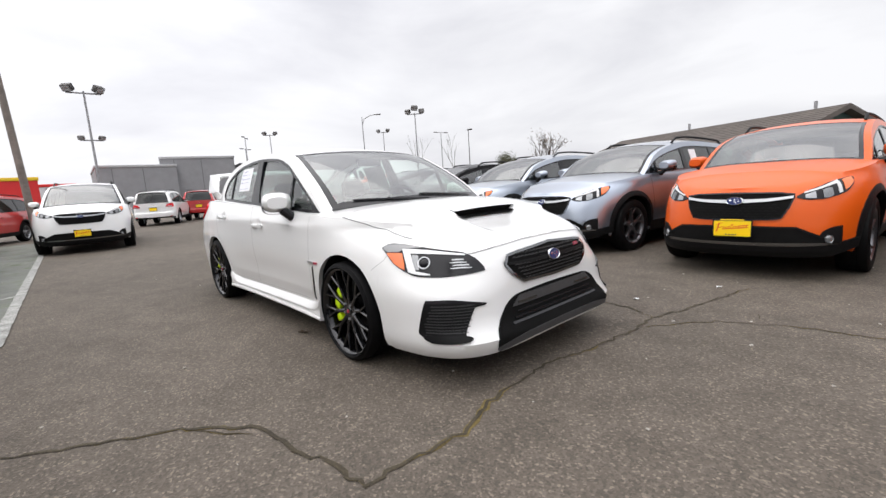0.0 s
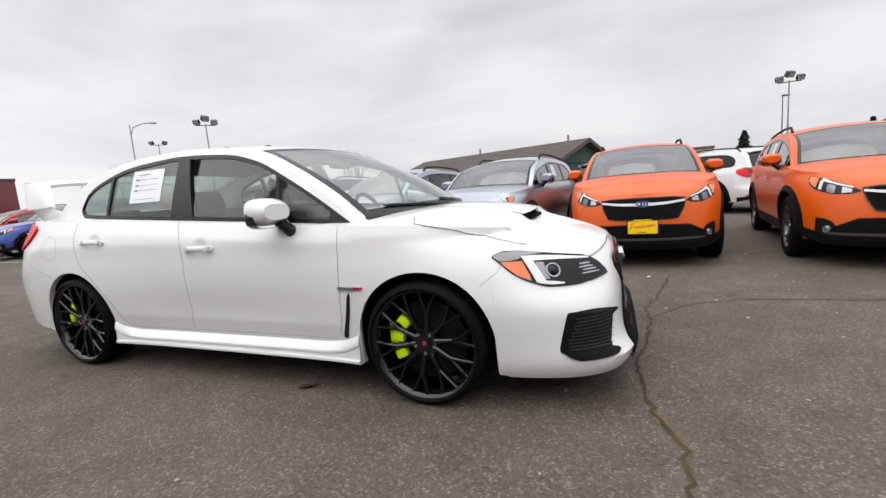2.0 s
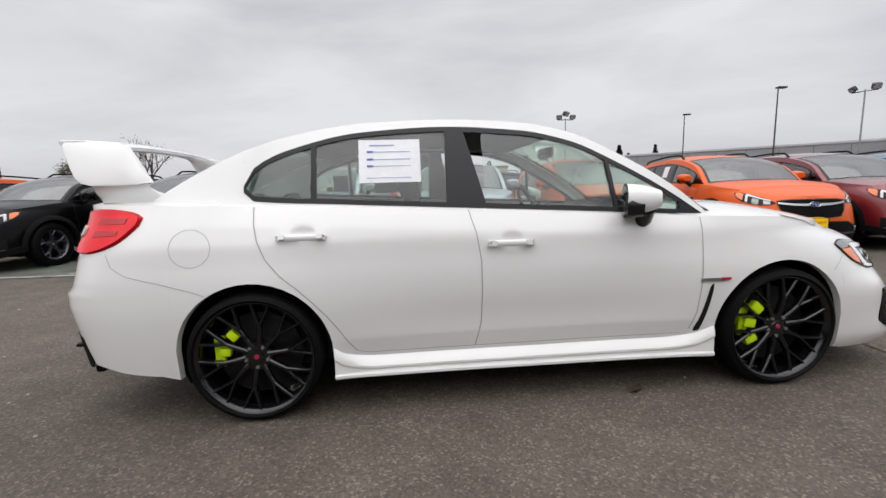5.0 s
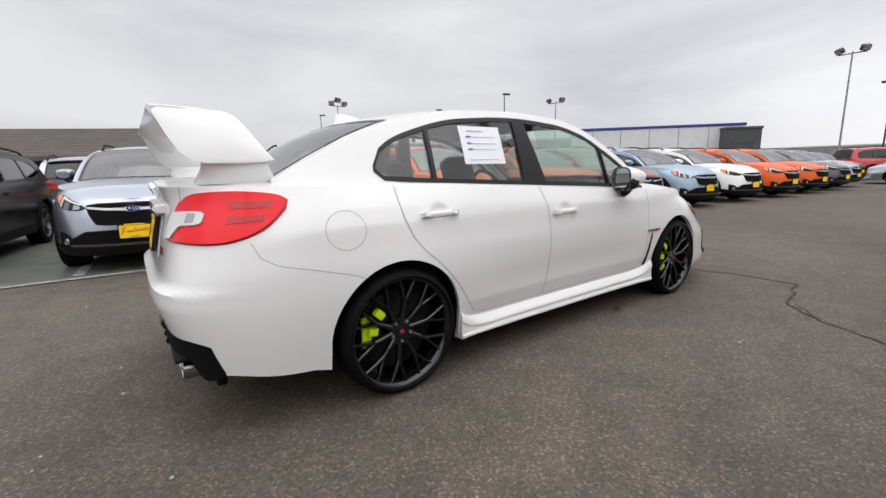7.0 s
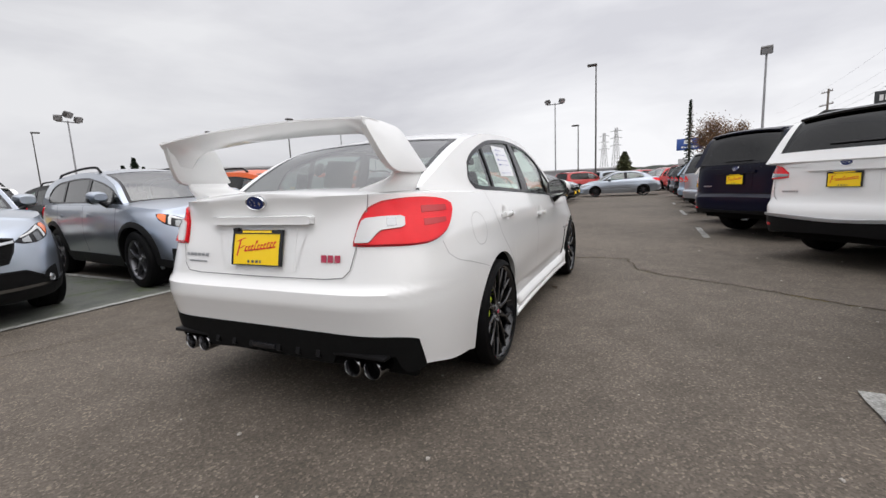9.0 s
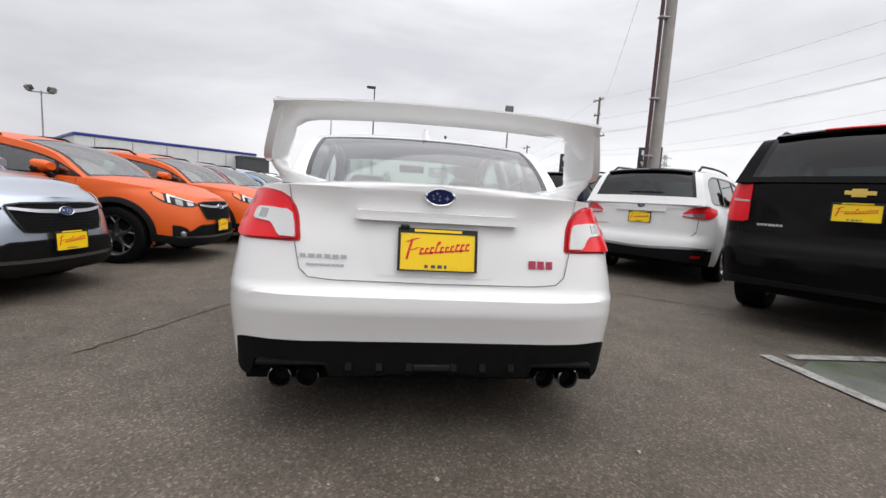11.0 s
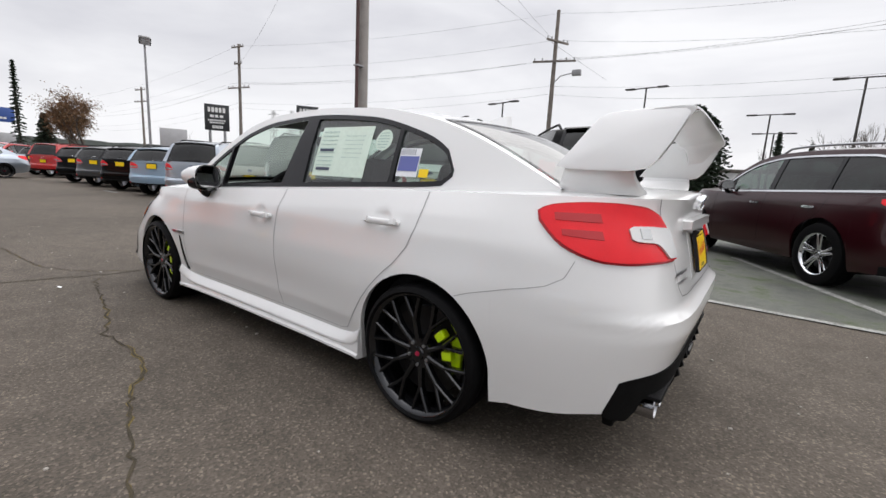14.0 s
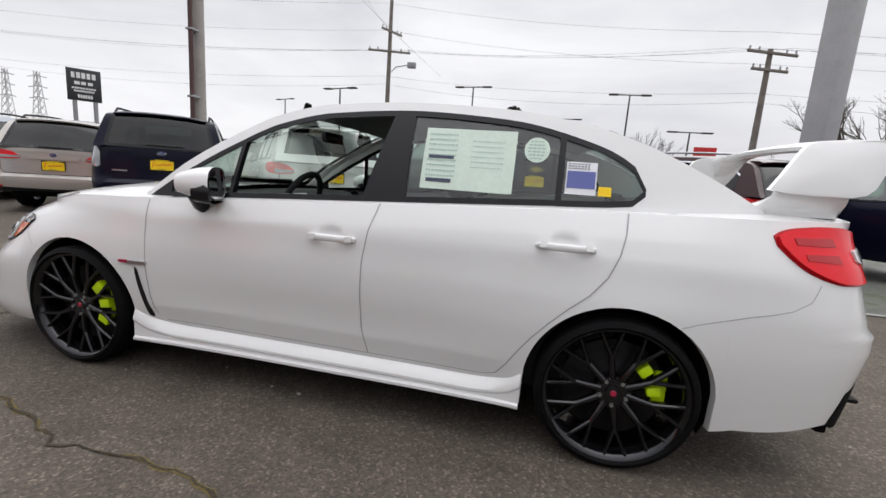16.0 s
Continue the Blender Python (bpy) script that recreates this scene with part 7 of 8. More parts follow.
flat("pavement_1", [(-1.42, -2.615), (-16, -2.30), (-16, -9.1), (-1.45, -9.1), (-1.24, -2.92)], 0.006, CONCRETE, "old mossy grey concrete pad", "pavement")
flat("pavement_2", [(-0.46, 3.34), (-0.30, 10.0), (-18, 11.0), (-18, 3.9)], 0.006, CONCRETE, "old mossy grey concrete pad", "pavement")
for a, b in (((-1.14, -2.64), (-16, -2.32)), ((-1.17, -2.82), (-1.42, -10)), ((-3.9, -2.62), (-2.2, -6.2)), ((-0.50, 3.32), (-18, 3.88)), ((-0.42, 3.38), (-0.22, 9.4)), ((-2.9, 3.55), (-2.55, 9.4)), ((-5.4, 3.6), (-5.05, 9.4)),
             ((4.6, -2.62), (6.2, -2.64)), ((9.4, -2.66), (11.2, -2.67)), ((14.2, -2.68), (15.4, -2.68))):
    line(a, b, 0.10, 0.011)


def ragged(ctrl, step=0.05, amp=0.02, seed=1):
    """A wandering line through a few places."""
    rnd = random.Random(seed)
    out = []
    for (x0, y0), (x1, y1) in zip(ctrl, ctrl[1:]):
        n = max(1, int(math.hypot(x1 - x0, y1 - y0) / step))
        for i in range(n):
            t = i / n
            out.append((x0 + (x1 - x0) * t + rnd.uniform(-amp, amp), y0 + (y1 - y0) * t + rnd.uniform(-amp, amp)))
    out.append(ctrl[-1])
    return out


def crack(ctrl, w, mossy, seed):
    pts = ragged(ctrl, 0.045, 0.017, seed)
    rnd = random.Random(seed + 50)
    q_seed = seed * 7.3
    for name, mat, width, z, lab in (("crack_moss", MOSS, w * (1.9 if mossy else 1.3), 0.0022, "ochre moss along a crack in the asphalt"), ("crack", CRACK, w, 0.0044, "dark crack in the asphalt")):
        bm = bmesh.new()
        rws = []
        for i, p in enumerate(pts):
            a, b = Vector(pts[max(0, i - 1)]), Vector(pts[min(len(pts) - 1, i + 1)])
            d = (b - a).normalized()
            s = Vector((-d.y, d.x))
            patch = max(0.05, min(1.0, 0.45 + 2.2 * noise.noise(Vector((q_seed + i * 0.09, 0.3, 0.7))))) if mat is MOSS else 1.0
            f = patch * width * (0.25 + 1.1 * rnd.random()) * min(1.0, i / 5 + 0.1, (len(pts) - 1 - i) / 5 + 0.1)
            g = patch * width * (0.25 + 1.1 * rnd.random()) * min(1.0, i / 5 + 0.1, (len(pts) - 1 - i) / 5 + 0.1)
            q = Vector(p)
            rws.append([Vector((*(q - s * f / 2), z)), Vector((*(q + s * g / 2), z))])
        sheet(bm, rws)
        tagged(part(name, bm, mat, sharp=0), lab, "crack", kind="structure")


crack([(-3.2, -6.0), (0.2, -3.6), (1.12, -2.40), (1.42, -1.86), (1.66, -1.62), (2.0, -1.54), (2.40, -1.46), (2.43, -1.0), (2.34, -0.74), (2.31, -0.2), (2.37, 0.1), (2.45, 0.62), (2.44, 0.96), (2.52, 1.20), (2.75, 2.2)], 0.021, True, 3)
crack([(2.44, 0.96), (2.2, 1.1), (1.34, 1.26), (1.0, 1.35), (0.75, 1.44), (0.3, 1.42), (0.04, 1.47), (-0.28, 1.64), (-0.83, 1.81), (-1.36, 2.0)], 0.014, True, 8)
crack([(-1.36, 2.0), (-1.65, 2.16), (-3.2, 2.9)], 0.006, False, 9)
crack([(2.45, 0.70), (2.8, 1.12), (3.2, 1.28), (4.6, 1.35)], 0.007, True, 12)
crack([(2.94, 1.53), (2.97, 1.4), (3.0, 1.25)], 0.012, False, 15)
crack([(1.42, -1.86), (1.75, -1.63)], 0.012, False, 18)

# small stones and litter on the lot
rnd = random.Random(11)
bm = bmesh.new()
for i in range(260):
    x, y, s = rnd.uniform(-6, 8), rnd.uniform(-4.2, 4.2), rnd.uniform(0.004, 0.012)
    vs = bmesh.ops.create_icosphere(bm, subdivisions=1, radius=s)["verts"]
    for v in vs:
        v.co = Vector((v.co.x * rnd.uniform(0.7, 1.3) + x, v.co.y * rnd.uniform(0.7, 1.3) + y, v.co.z * 0.6 + s * 0.4))
tagged(part("gravel", bm, textured("pale_gravel", (0.30, 0.28, 0.25), 0.8, 30, 0.4, 0.2, 200), clean=False), "loose pale stone grains on the asphalt", "gravel", kind="stuff")
LEAF = textured("dead_leaf", (0.045, 0.028, 0.014), 0.8, 40, 0.4, 0.3, 200)
for x, y, a, s, col in ((0.56, -0.87, 20, 0.045, LEAF), (0.60, -0.84, 80, 0.03, LEAF), (2.55, 2.1, 50, 0.03, PAPER), (2.15, 1.35, 10, 0.028, PAPER)):
    bm = bmesh.new()
    pts = [(-1, 0, 0), (-0.4, 0.5, 0.25), (0.5, 0.4, 0.15), (1, 0, 0.3), (0.4, -0.45, 0.2), (-0.5, -0.4, 0.3)]
    ring = [bm.verts.new(Matrix.Rotation(radians(a), 4, "Z") @ (Vector(p) * s) + Vector((x, y, 0.006))) for p in pts]
    c = bm.verts.new((x, y, 0.006))
    for i in range(6):
        bm.faces.new((ring[i], ring[(i + 1) % 6], c))
    tagged(part("leaf" if col == LEAF else "paper_scrap", bm, col), "curled dead leaf on the asphalt" if col == LEAF else "small white paper scrap on the asphalt", "litter")

# ---- the row with tails to the aisle ----


def tail_in(px, py, S, deg):
    """Place by the middle of the tail."""
    h = Vector((math.cos(radians(deg)), math.sin(radians(deg))))
    c = Vector((px, py)) - h * S.xR(0.6)
    return stand(c.x, c.y, deg)


big_suv = build_wagon("large_suv", "glossy black full-size sport utility parked on asphalt", "car", BIG_S, BLACK,
                    [(0.77, 1.005, 1.35), (0.82, 0.99, 1.375), (0.95, 0.99, 1.375), (1.06, 1.02, 1.36)], "six", clad=False, rails=True, rear_plate=1.115, tail_glass=1.41, group=SOUTH, front_plate=False, spare="bow")
big_suv.matrix_basis = tail_in(-0.87, -3.54, BIG_S, -57)
family_suv = build_wagon("family_suv", "white sport utility with dark privacy glass, parked on asphalt", "car", FAMILY_S, WHITE,
                    [(0.62, 0.98, 1.03), (0.74, 0.965, 1.10), (0.95, 0.96, 1.125), (1.15, 0.98, 1.12), (1.35, 1.04, 1.10)], "five", clad=False, rails=True, rear_plate=0.945, group=SOUTH, bump=0.28, tail_glass=1.265, strip=0.545)
family_suv.matrix_basis = tail_in(2.12, -3.50, FAMILY_S, -50)
rugged_suv = build_wagon("off_road_suv", "dark navy off-road sport utility with a roof spoiler, parked on asphalt", "car", RUGGED_S, NAVY,
                     [(0.86, 0.90, 1.10), (0.93, 0.88, 1.16), (1.06, 0.90, 1.17), (1.16, 0.95, 1.16)], "six", clad=False, rails=True, rear_plate=0.955, group=SOUTH, lamp_mat=CLEAR_LENS)
rugged_suv.matrix_basis = tail_in(4.70, -2.95, RUGGED_S, -52)
estate = build_wagon("station_wagon", "warm silver station wagon with black cladding, parked on asphalt", "car", ESTATE_S, TAN,
                   [(0.50, 0.90, 0.93), (0.62, 0.885, 1.00), (0.86, 0.88, 1.03), (1.10, 0.90, 1.04), (1.28, 0.96, 1.02)], "five", rails=True, rear_plate=0.80, group=SOUTH)
estate.matrix_basis = tail_in(7.0, -3.06, ESTATE_S, -57)
tall_wagon = build_wagon("tall_wagon", "silver upright crossover with black cladding, parked on asphalt", "car", TALL_S, SILVER_BLUE,
                   [(0.62, 0.88, 0.93), (0.74, 0.87, 1.02), (0.95, 0.87, 1.05), (1.12, 0.90, 1.05)], "y", rails=True, rear_plate=0.80, group=SOUTH)
tall_wagon.matrix_basis = tail_in(9.75, -3.0, TALL_S, -57)
maroon_suv = build_wagon("crossover_suv", "dark maroon crossover with chrome window trim, parked on a concrete pad", "car", MID_S, MAROON,
                   [(0.48, 1.01, 1.03), (0.62, 0.985, 1.055), (0.90, 0.97, 1.085), (1.12, 0.98, 1.09), (1.34, 1.03, 1.075)], "five", clad=False, rails=True, rear_plate=0.86, group=SOUTH, chrome=True)
maroon_suv.matrix_basis = stand(-3.08, -6.30, -57)
repaint(tagged(copy_thing(rugged_suv, stand(-6.6, -5.5, -56)), "dark navy off-road sport utility parked on a concrete pad", "car", SOUTH), NAVY, NAVY)
for base, old, x, y, c in ((small_wagon, ORANGE, 13.6, -4.9, "pale"), (small_wagon, ORANGE, 16.2, -4.9, "black"), (small_wagon, ORANGE, 18.9, -4.9, "dark"), (small_wagon, ORANGE, 21.6, -4.9, "black"), (tall_wagon, SILVER_BLUE, 27.2, -5.2, "scarlet"), (small_wagon, ORANGE, 30.0, -5.2, "dark"), (small_wagon, ORANGE, -9.6, -5.6, "dark"), (tall_wagon, SILVER_BLUE, -12.6, -5.6, "black")):
    again(base, old, c, stand(x, y, -57), "crossover with black cladding" if base is small_wagon else "upright crossover", "parked tail to the aisle", SOUTH)
tagged(copy_thing(family_suv, stand(-11.9, -1.35, -7)), "white sport utility parked across the end of the aisle", "car", "cars across the aisle ends")
again(tall_wagon, SILVER_BLUE, "white", stand(-23.1, 2.4, 158), "upright crossover", "parked far across the lot", "cars across the aisle ends")
again(tall_wagon, SILVER_BLUE, "scarlet", stand(-25.8, 5.0, 158), "upright crossover", "parked far across the lot", "cars across the aisle ends")
for x, y, d, c in ((31.5, 2.6, -40, "scarlet"), (34.5, 0.6, -40, "silver"), (33.5, -2.8, 140, "scarlet"), (37.0, -0.9, 140, "scarlet")):
    again(tall_wagon, SILVER_BLUE, c, stand(x, y, d), "upright crossover", "parked beyond the end of the aisle", "cars across the aisle ends")
again(tall_wagon, SILVER_BLUE, "dark", stand(-26.5, -0.6, 158), "upright crossover", "parked far across the lot", "cars across the aisle ends")
again(tall_wagon, SILVER_BLUE, "scarlet", stand(-17.5, -4.2, -24), "upright crossover", "parked across the end of the aisle", "cars across the aisle ends")


def plain_sedan():
    """A sedan of the same body without the wing."""
    S = HERO
    car = thing("far_sedan", "ice silver sedan parked across the end of the aisle", "car", group="cars across the aisle ends")
    part("body", body_shell(S, 14), SILVER_BLUE, car)
    part("roof", cab_skin(S, 30), SILVER_BLUE, car)
    part("windscreen", top_pane(S, S.rail_f, S.head_f, S.ws_v), GLASS_CAR, car)
    part("rear_window", top_pane(S, S.head_r, S.rail_r, S.bl_v), GLASS_CAR, car)
    for sgn in (1, -1):
        part("window_frame", frame_strip(S, sgn, 0.024, ((-0.29, -0.44),)), GLOSS_BLACK, car)
        for a, b in ((0.80, -0.30), (-0.43, -1.35)):
            part("side_window", pane(S, sgn, a, b), GLASS_CAR, car)
        for axle in (S.xa, -S.xa):
            part("wheel_well", arch_liner(S, sgn, axle), LINER, car)
        rr = lambda a, z, sgn=sgn: S.rear(sgn * a, z)
        fr = lambda a, z, sgn=sgn: S.front(sgn * a, z)
        part("tail_lamp", slab(bmesh.new(), rr, [(23, 0.80, 0.86), (30, 0.80, 0.97), (40, 0.85, 1.0), (44, 0.94, 0.98)], 0.01, 0.03, 10, 4, (-1, sgn * 0.4, 0)), RED_LENS, car)
        part("headlamp", slab(bmesh.new(), fr, [(22, 0.59, 0.62), (35, 0.57, 0.71), (50, 0.71, 0.74)], 0.008, 0.03, 10, 4, (1, sgn * 0.4, 0)), CLEAR_LENS, car)
        door_mirror(S, sgn, car, SILVER_BLUE, 0.50, 1.02, 0.815)
    interior(S, car, full=False)
    for x in (S.xa, -S.xa):
        for sgn in (1, -1):
            wheel(S, "mesh", x, sgn, car)
    return car


plain_sedan().matrix_basis = stand(24.8, -0.2, 96)

# ---- beyond the lot: road, poles, wires, signs, buildings, trees ----
GALV = textured("galvanised_steel", (0.30, 0.30, 0.31), 0.5, 6, 0.2, 0.1, 60, metal=0.5)
BRONZE = textured("dark_bronze_steel", (0.045, 0.040, 0.038), 0.5, 6, 0.2, 0.1, 60)
WOODP = textured("weathered_pole_wood", (0.19, 0.165, 0.145), 0.9, 3, 0.35, 0.5, 40)
PALE_STEEL = textured("pale_grey_painted_steel", (0.42, 0.42, 0.43), 0.45, 3, 0.10, 0.1, 50)
WIRE = shader("weathered_wire", (0.10, 0.10, 0.105), 0.6)[0]
LAMP_GLASS = shader("lamp_glass", (0.35, 0.35, 0.36), 0.2)[0]
BARK = textured("bark", (0.085, 0.070, 0.058), 0.9, 8, 0.35, 0.6, 60)
NEEDLE = textured("conifer_needles", (0.018, 0.032, 0.016), 0.8, 3, 0.5, 0.2, 40)
LEAF_BROWN = textured("rust_leaves", (0.150, 0.080, 0.035), 0.8, 3, 0.4, 0.2, 40)
LEAF_OLIVE = textured("olive_leaves", (0.070, 0.075, 0.030), 0.8, 3, 0.4, 0.2, 40)
GREY_WALL = textured("grey_block_wall", (0.26, 0.26, 0.27), 0.85, 1.5, 0.10, 0.2, 20)
WHITE_WALL = textured("off_white_wall", (0.62, 0.63, 0.64), 0.7, 1.5, 0.08, 0.1, 20)
TAN_WALL = textured("tan_wall", (0.42, 0.35, 0.26), 0.85, 1.5, 0.10, 0.2, 20)
GREEN_WALL = textured("dark_green_wall", (0.035, 0.075, 0.065), 0.7, 2, 0.2, 0.2, 30)
SHINGLE = textured("brown_grey_shingles", (0.105, 0.090, 0.080), 0.9, 1.2, 0.25, 0.5, 14)
BLUE_TRIM = textured("blue_fascia", (0.020, 0.035, 0.24), 0.4, 2, 0.1, 0.1, 30)
DARK_PANEL = textured("dark_grey_panel", (0.055, 0.058, 0.062), 0.5, 2, 0.15, 0.1, 30)
WINDOW = shader("dark_window_glass", (0.035, 0.045, 0.055), 0.06, 0.0, 0.6)[0]
SIGN_BLACK = textured("black_sign_face", (0.022, 0.024, 0.026), 0.4, 3, 0.15, 0.05, 40)
SIGN_WHITE = shader("sign_white", (0.75, 0.75, 0.74), 0.5)[0]
SIGN_BLUE = textured("sign_blue", (0.035, 0.085, 0.30), 0.4, 2, 0.1, 0.05, 30)
SIGN_RED = shader("sign_red", (0.60, 0.02, 0.02), 0.5)[0]
SIGN_YELLOW = shader("sign_yellow", (0.75, 0.50, 0.02), 0.5)[0]
HILL = textured("wooded_hill", (0.060, 0.068, 0.062), 0.95, 0.02, 0.35, 0.0, 0.3)

flat("road", [(-400, -10.3), (400, -10.3), (400, -21.0), (-400, -21.0)], 0.010, ROAD, "grey asphalt street beyond the lot", "road")
flat("pavement_3", [(-400, -9.25), (400, -9.25), (400, -10.12), (-400, -10.12)], 0.010, PALE_CONCRETE, "pale worn concrete gutter beside the street", "pavement")
flat("kerb_1", [(-400, -10.12), (400, -10.12), (400, -10.3), (-400, -10.3)], 0.035, CONCRETE, "grey concrete kerb", "kerb")
flat("kerb_2", [(-400, -21.0), (400, -21.0), (400, -21.3), (-400, -21.3)], 0.13, CONCRETE, "grey concrete kerb", "kerb")
flat("grass_verge", [(-400, -21.3), (400, -21.3), (400, -27.0), (-400, -27.0)], 0.06, GRASS, "winter grass verge beside the street", "grass")
for y in (-13.4, -16.9, -20.0):
    line((-60, y), (60, y), 0.12, 0.015, "white lane line on the street")


def light_pole(x, y, h, style, deg=0, mat=GALV, group="light poles", r=0.07):
    words = {"flood": "tall steel pole with floodlights", "twin": "steel pole with twin floodlights", "double": "steel pole with floodlights at two heights", "single": "steel pole with one tilted floodlight", "tee": "pole with a flat twin-arm lamp", "arm": "street lamp with a curved arm", "post": "dark pole with one square lamp head"}[style]
    p = thing("light_pole", words, "light pole", pose(x, y, 0, 0, 0, deg), group)
    part("pole", tube(bmesh.new(), [(0, 0, 0), (0, 0, h * 0.5), (0, 0, h)], [r, r * 0.85, r * 0.65], 12), mat, p)
    part("base", lathe(bmesh.new(), [(0.0, 0.5), (0.22, 0.5), (0.26, 0.42), (0.26, 0.0)], "z", 20), CONCRETE, p)

    def head(hx, hy, hz, s, tilt, a):
        m = Matrix.Translation((hx, hy, hz)) @ Matrix.Rotation(radians(a), 4, "Z") @ Matrix.Rotation(radians(tilt), 4, "Y")
        hd = part("lamp_head", boxed(-s * 0.28, s * 0.28, -s * 0.5, s * 0.5, -s * 0.36, s * 0.36, bevel=s * 0.09, m=m), BRONZE, p)
        part("lamp_lens", boxed(s * 0.285, s * 0.31, -s * 0.42, s * 0.42, -s * 0.28, s * 0.28, m=m), LAMP_GLASS, hd)
    if style in ("flood", "twin", "double"):
        part("cross_bar", boxed(-0.03, 0.03, -0.75, 0.75, h - 0.15, h - 0.07, bevel=0.01), mat, p)
        for k, yy in enumerate((-0.65, 0.65) if style != "flood" else (-0.65, 0.0, 0.65)):
            head(0.12, yy, h + (0.12 if yy else 0.42), 0.52 if yy else 0.6, 35, (-25, 25, 0)[k] if style == "flood" else (-40, 40)[k])
        if style == "double":
            part("cross_bar", boxed(-0.03, 0.03, -0.5, 0.5, h * 0.64, h * 0.64 + 0.07, bevel=0.01), mat, p)
            for yy in (-0.45, 0.45):
                head(0.12, yy, h * 0.64 + 0.15, 0.30, 35, yy * 50)
    elif style == "tee":
        part("cross_bar", boxed(-0.035, 0.035, -0.9, 0.9, h - 0.025, h + 0.035, bevel=0.012), mat, p)
        for yy in (-0.95, 0.95):
            part("lamp_head", boxed(-0.15, 0.15, yy - 0.30, yy + 0.30, h - 0.035, h + 0.045, bevel=0.02), BRONZE, p)
    elif style == "single":
        head(0.12, 0.0, h + 0.14, 0.50, 28, 0)
    elif style == "arm":
        part("arm", tube(bmesh.new(), [(0, 0, h - 0.9), (0.25, 0, h - 0.2), (0.9, 0, h + 0.12), (1.7, 0, h + 0.2)], 0.045, 8), mat, p)
        part("lamp_head", boxed(1.6, 2.15, -0.13, 0.13, h + 0.12, h + 0.26, bevel=0.05), GALV, p)
    else:
        part("lamp_head", boxed(-0.08, 0.62, -0.2, 0.2, h - 0.02, h + 0.12, bevel=0.03), BRONZE, p)
    return p


for x, y, h, style, deg, mat in (
        (-28.9, 24.7, 8.0, "flood", -45, GALV), (-39.0, 25.3, 9.2, "arm", 45, GALV), (14.9, 38.0, 7.3, "flood", -90, GALV), (29.9, 42.6, 8.2, "post", 0, BRONZE), (28.8, 29.6, 8.1, "post", 0, BRONZE),
        (32.3, 26.1, 7.2, "twin", 200, GALV), (32.5, 1.85, 9.6, "post", 90, BRONZE), (38.3, 6.0, 8.2, "twin", 180, GALV), (23.2, -6.95, 6.75, "single", 170, GALV), (44.0, 4.7, 6.6, "post", 90, BRONZE),
        (4.2, -27.1, 7.0, "tee", 82, BRONZE), (6.1, -30.8, 5.8, "tee", 82, BRONZE), (11.8, -23.0, 5.9, "tee", 75, BRONZE), (-2.1, -32.6, 5.95, "tee", 88, BRONZE), (-2.45, -35.6, 5.1, "tee", 88, BRONZE), (-5.67, -27.2, 6.8, "tee", 90, BRONZE), (-9.14, -26.3, 4.6, "tee", 90, BRONZE), (24.0, -36.0, 7.2, "tee", 70, BRONZE),
        (-27.0, 0.15, 7.3, "double", 0, GALV), (-54.3, 17.5, 8.6, "tee", 60, GALV), (-52.0, 19.8, 8.8, "twin", -20, GALV), (-46.0, 33.0, 8.8, "twin", -45, GALV), (-42.0, 40.0, 8.4, "tee", 0, GALV), (-40.0, 43.5, 8.6, "post", 0, BRONZE),
        (20.0, 56.0, 8.5, "post", 0, BRONZE), (-62.0, 20.0, 8.0, "tee", 40, GALV)):
    light_pole(x, y, h, style, deg, mat)


def utility_pole(x, y, h, arms, lean=0.0, deg=0, label="weathered wooden utility pole with crossarms", lamp=False, can=False, mat=None, rad=0.17):
    p = thing("utility_pole", label, "utility pole", pose(x, y, 0, lean, 0, deg), "utility poles")
    part("pole", tube(bmesh.new(), [(0, 0, -0.1), (0, 0, h * 0.5), (0, 0, h)], [rad, rad * 0.86, rad * 0.65], 12), mat or WOODP, p)
    for z, w, turn in arms:
        m = Matrix.Rotation(radians(turn), 4, "Z")
        arm = part("crossarm", boxed(-w, w, 0.10, 0.20, z - 0.06, z + 0.06, bevel=0.012, m=m), WOODP, p)
        for q in (-0.92, -0.55, 0.55, 0.92):
            bm = lathe(bmesh.new(), [(0.0, z + 0.24), (0.035, z + 0.22), (0.05, z + 0.15), (0.03, z + 0.12), (0.045, z + 0.08), (0.02, z + 0.05)], "z", 10, (q * w, 0.15, 0))
            for v in bm.verts:
                v.co = m @ v.co
            part("insulator", bm, LAMP_GLASS, arm)
    if lamp:
        part("lamp_arm", tube(bmesh.new(), [(0, 0, h * 0.62), (-0.5, 0.1, h * 0.66), (-1.3, 0.25, h * 0.67)], 0.035, 8), GALV, p)
        part("lamp_head", boxed(-1.8, -1.25, 0.12, 0.36, h * 0.655, h * 0.685, bevel=0.03), GALV, p)
    if can:
        part("transformer", lathe(bmesh.new(), [(0.0, h * 0.80 + 0.9), (0.24, h * 0.80 + 0.88), (0.27, h * 0.80 + 0.8), (0.27, h * 0.80), (0.0, h * 0.80)], "z", 20, (0.0, 0.45, 0)), GALV, p)
    return p


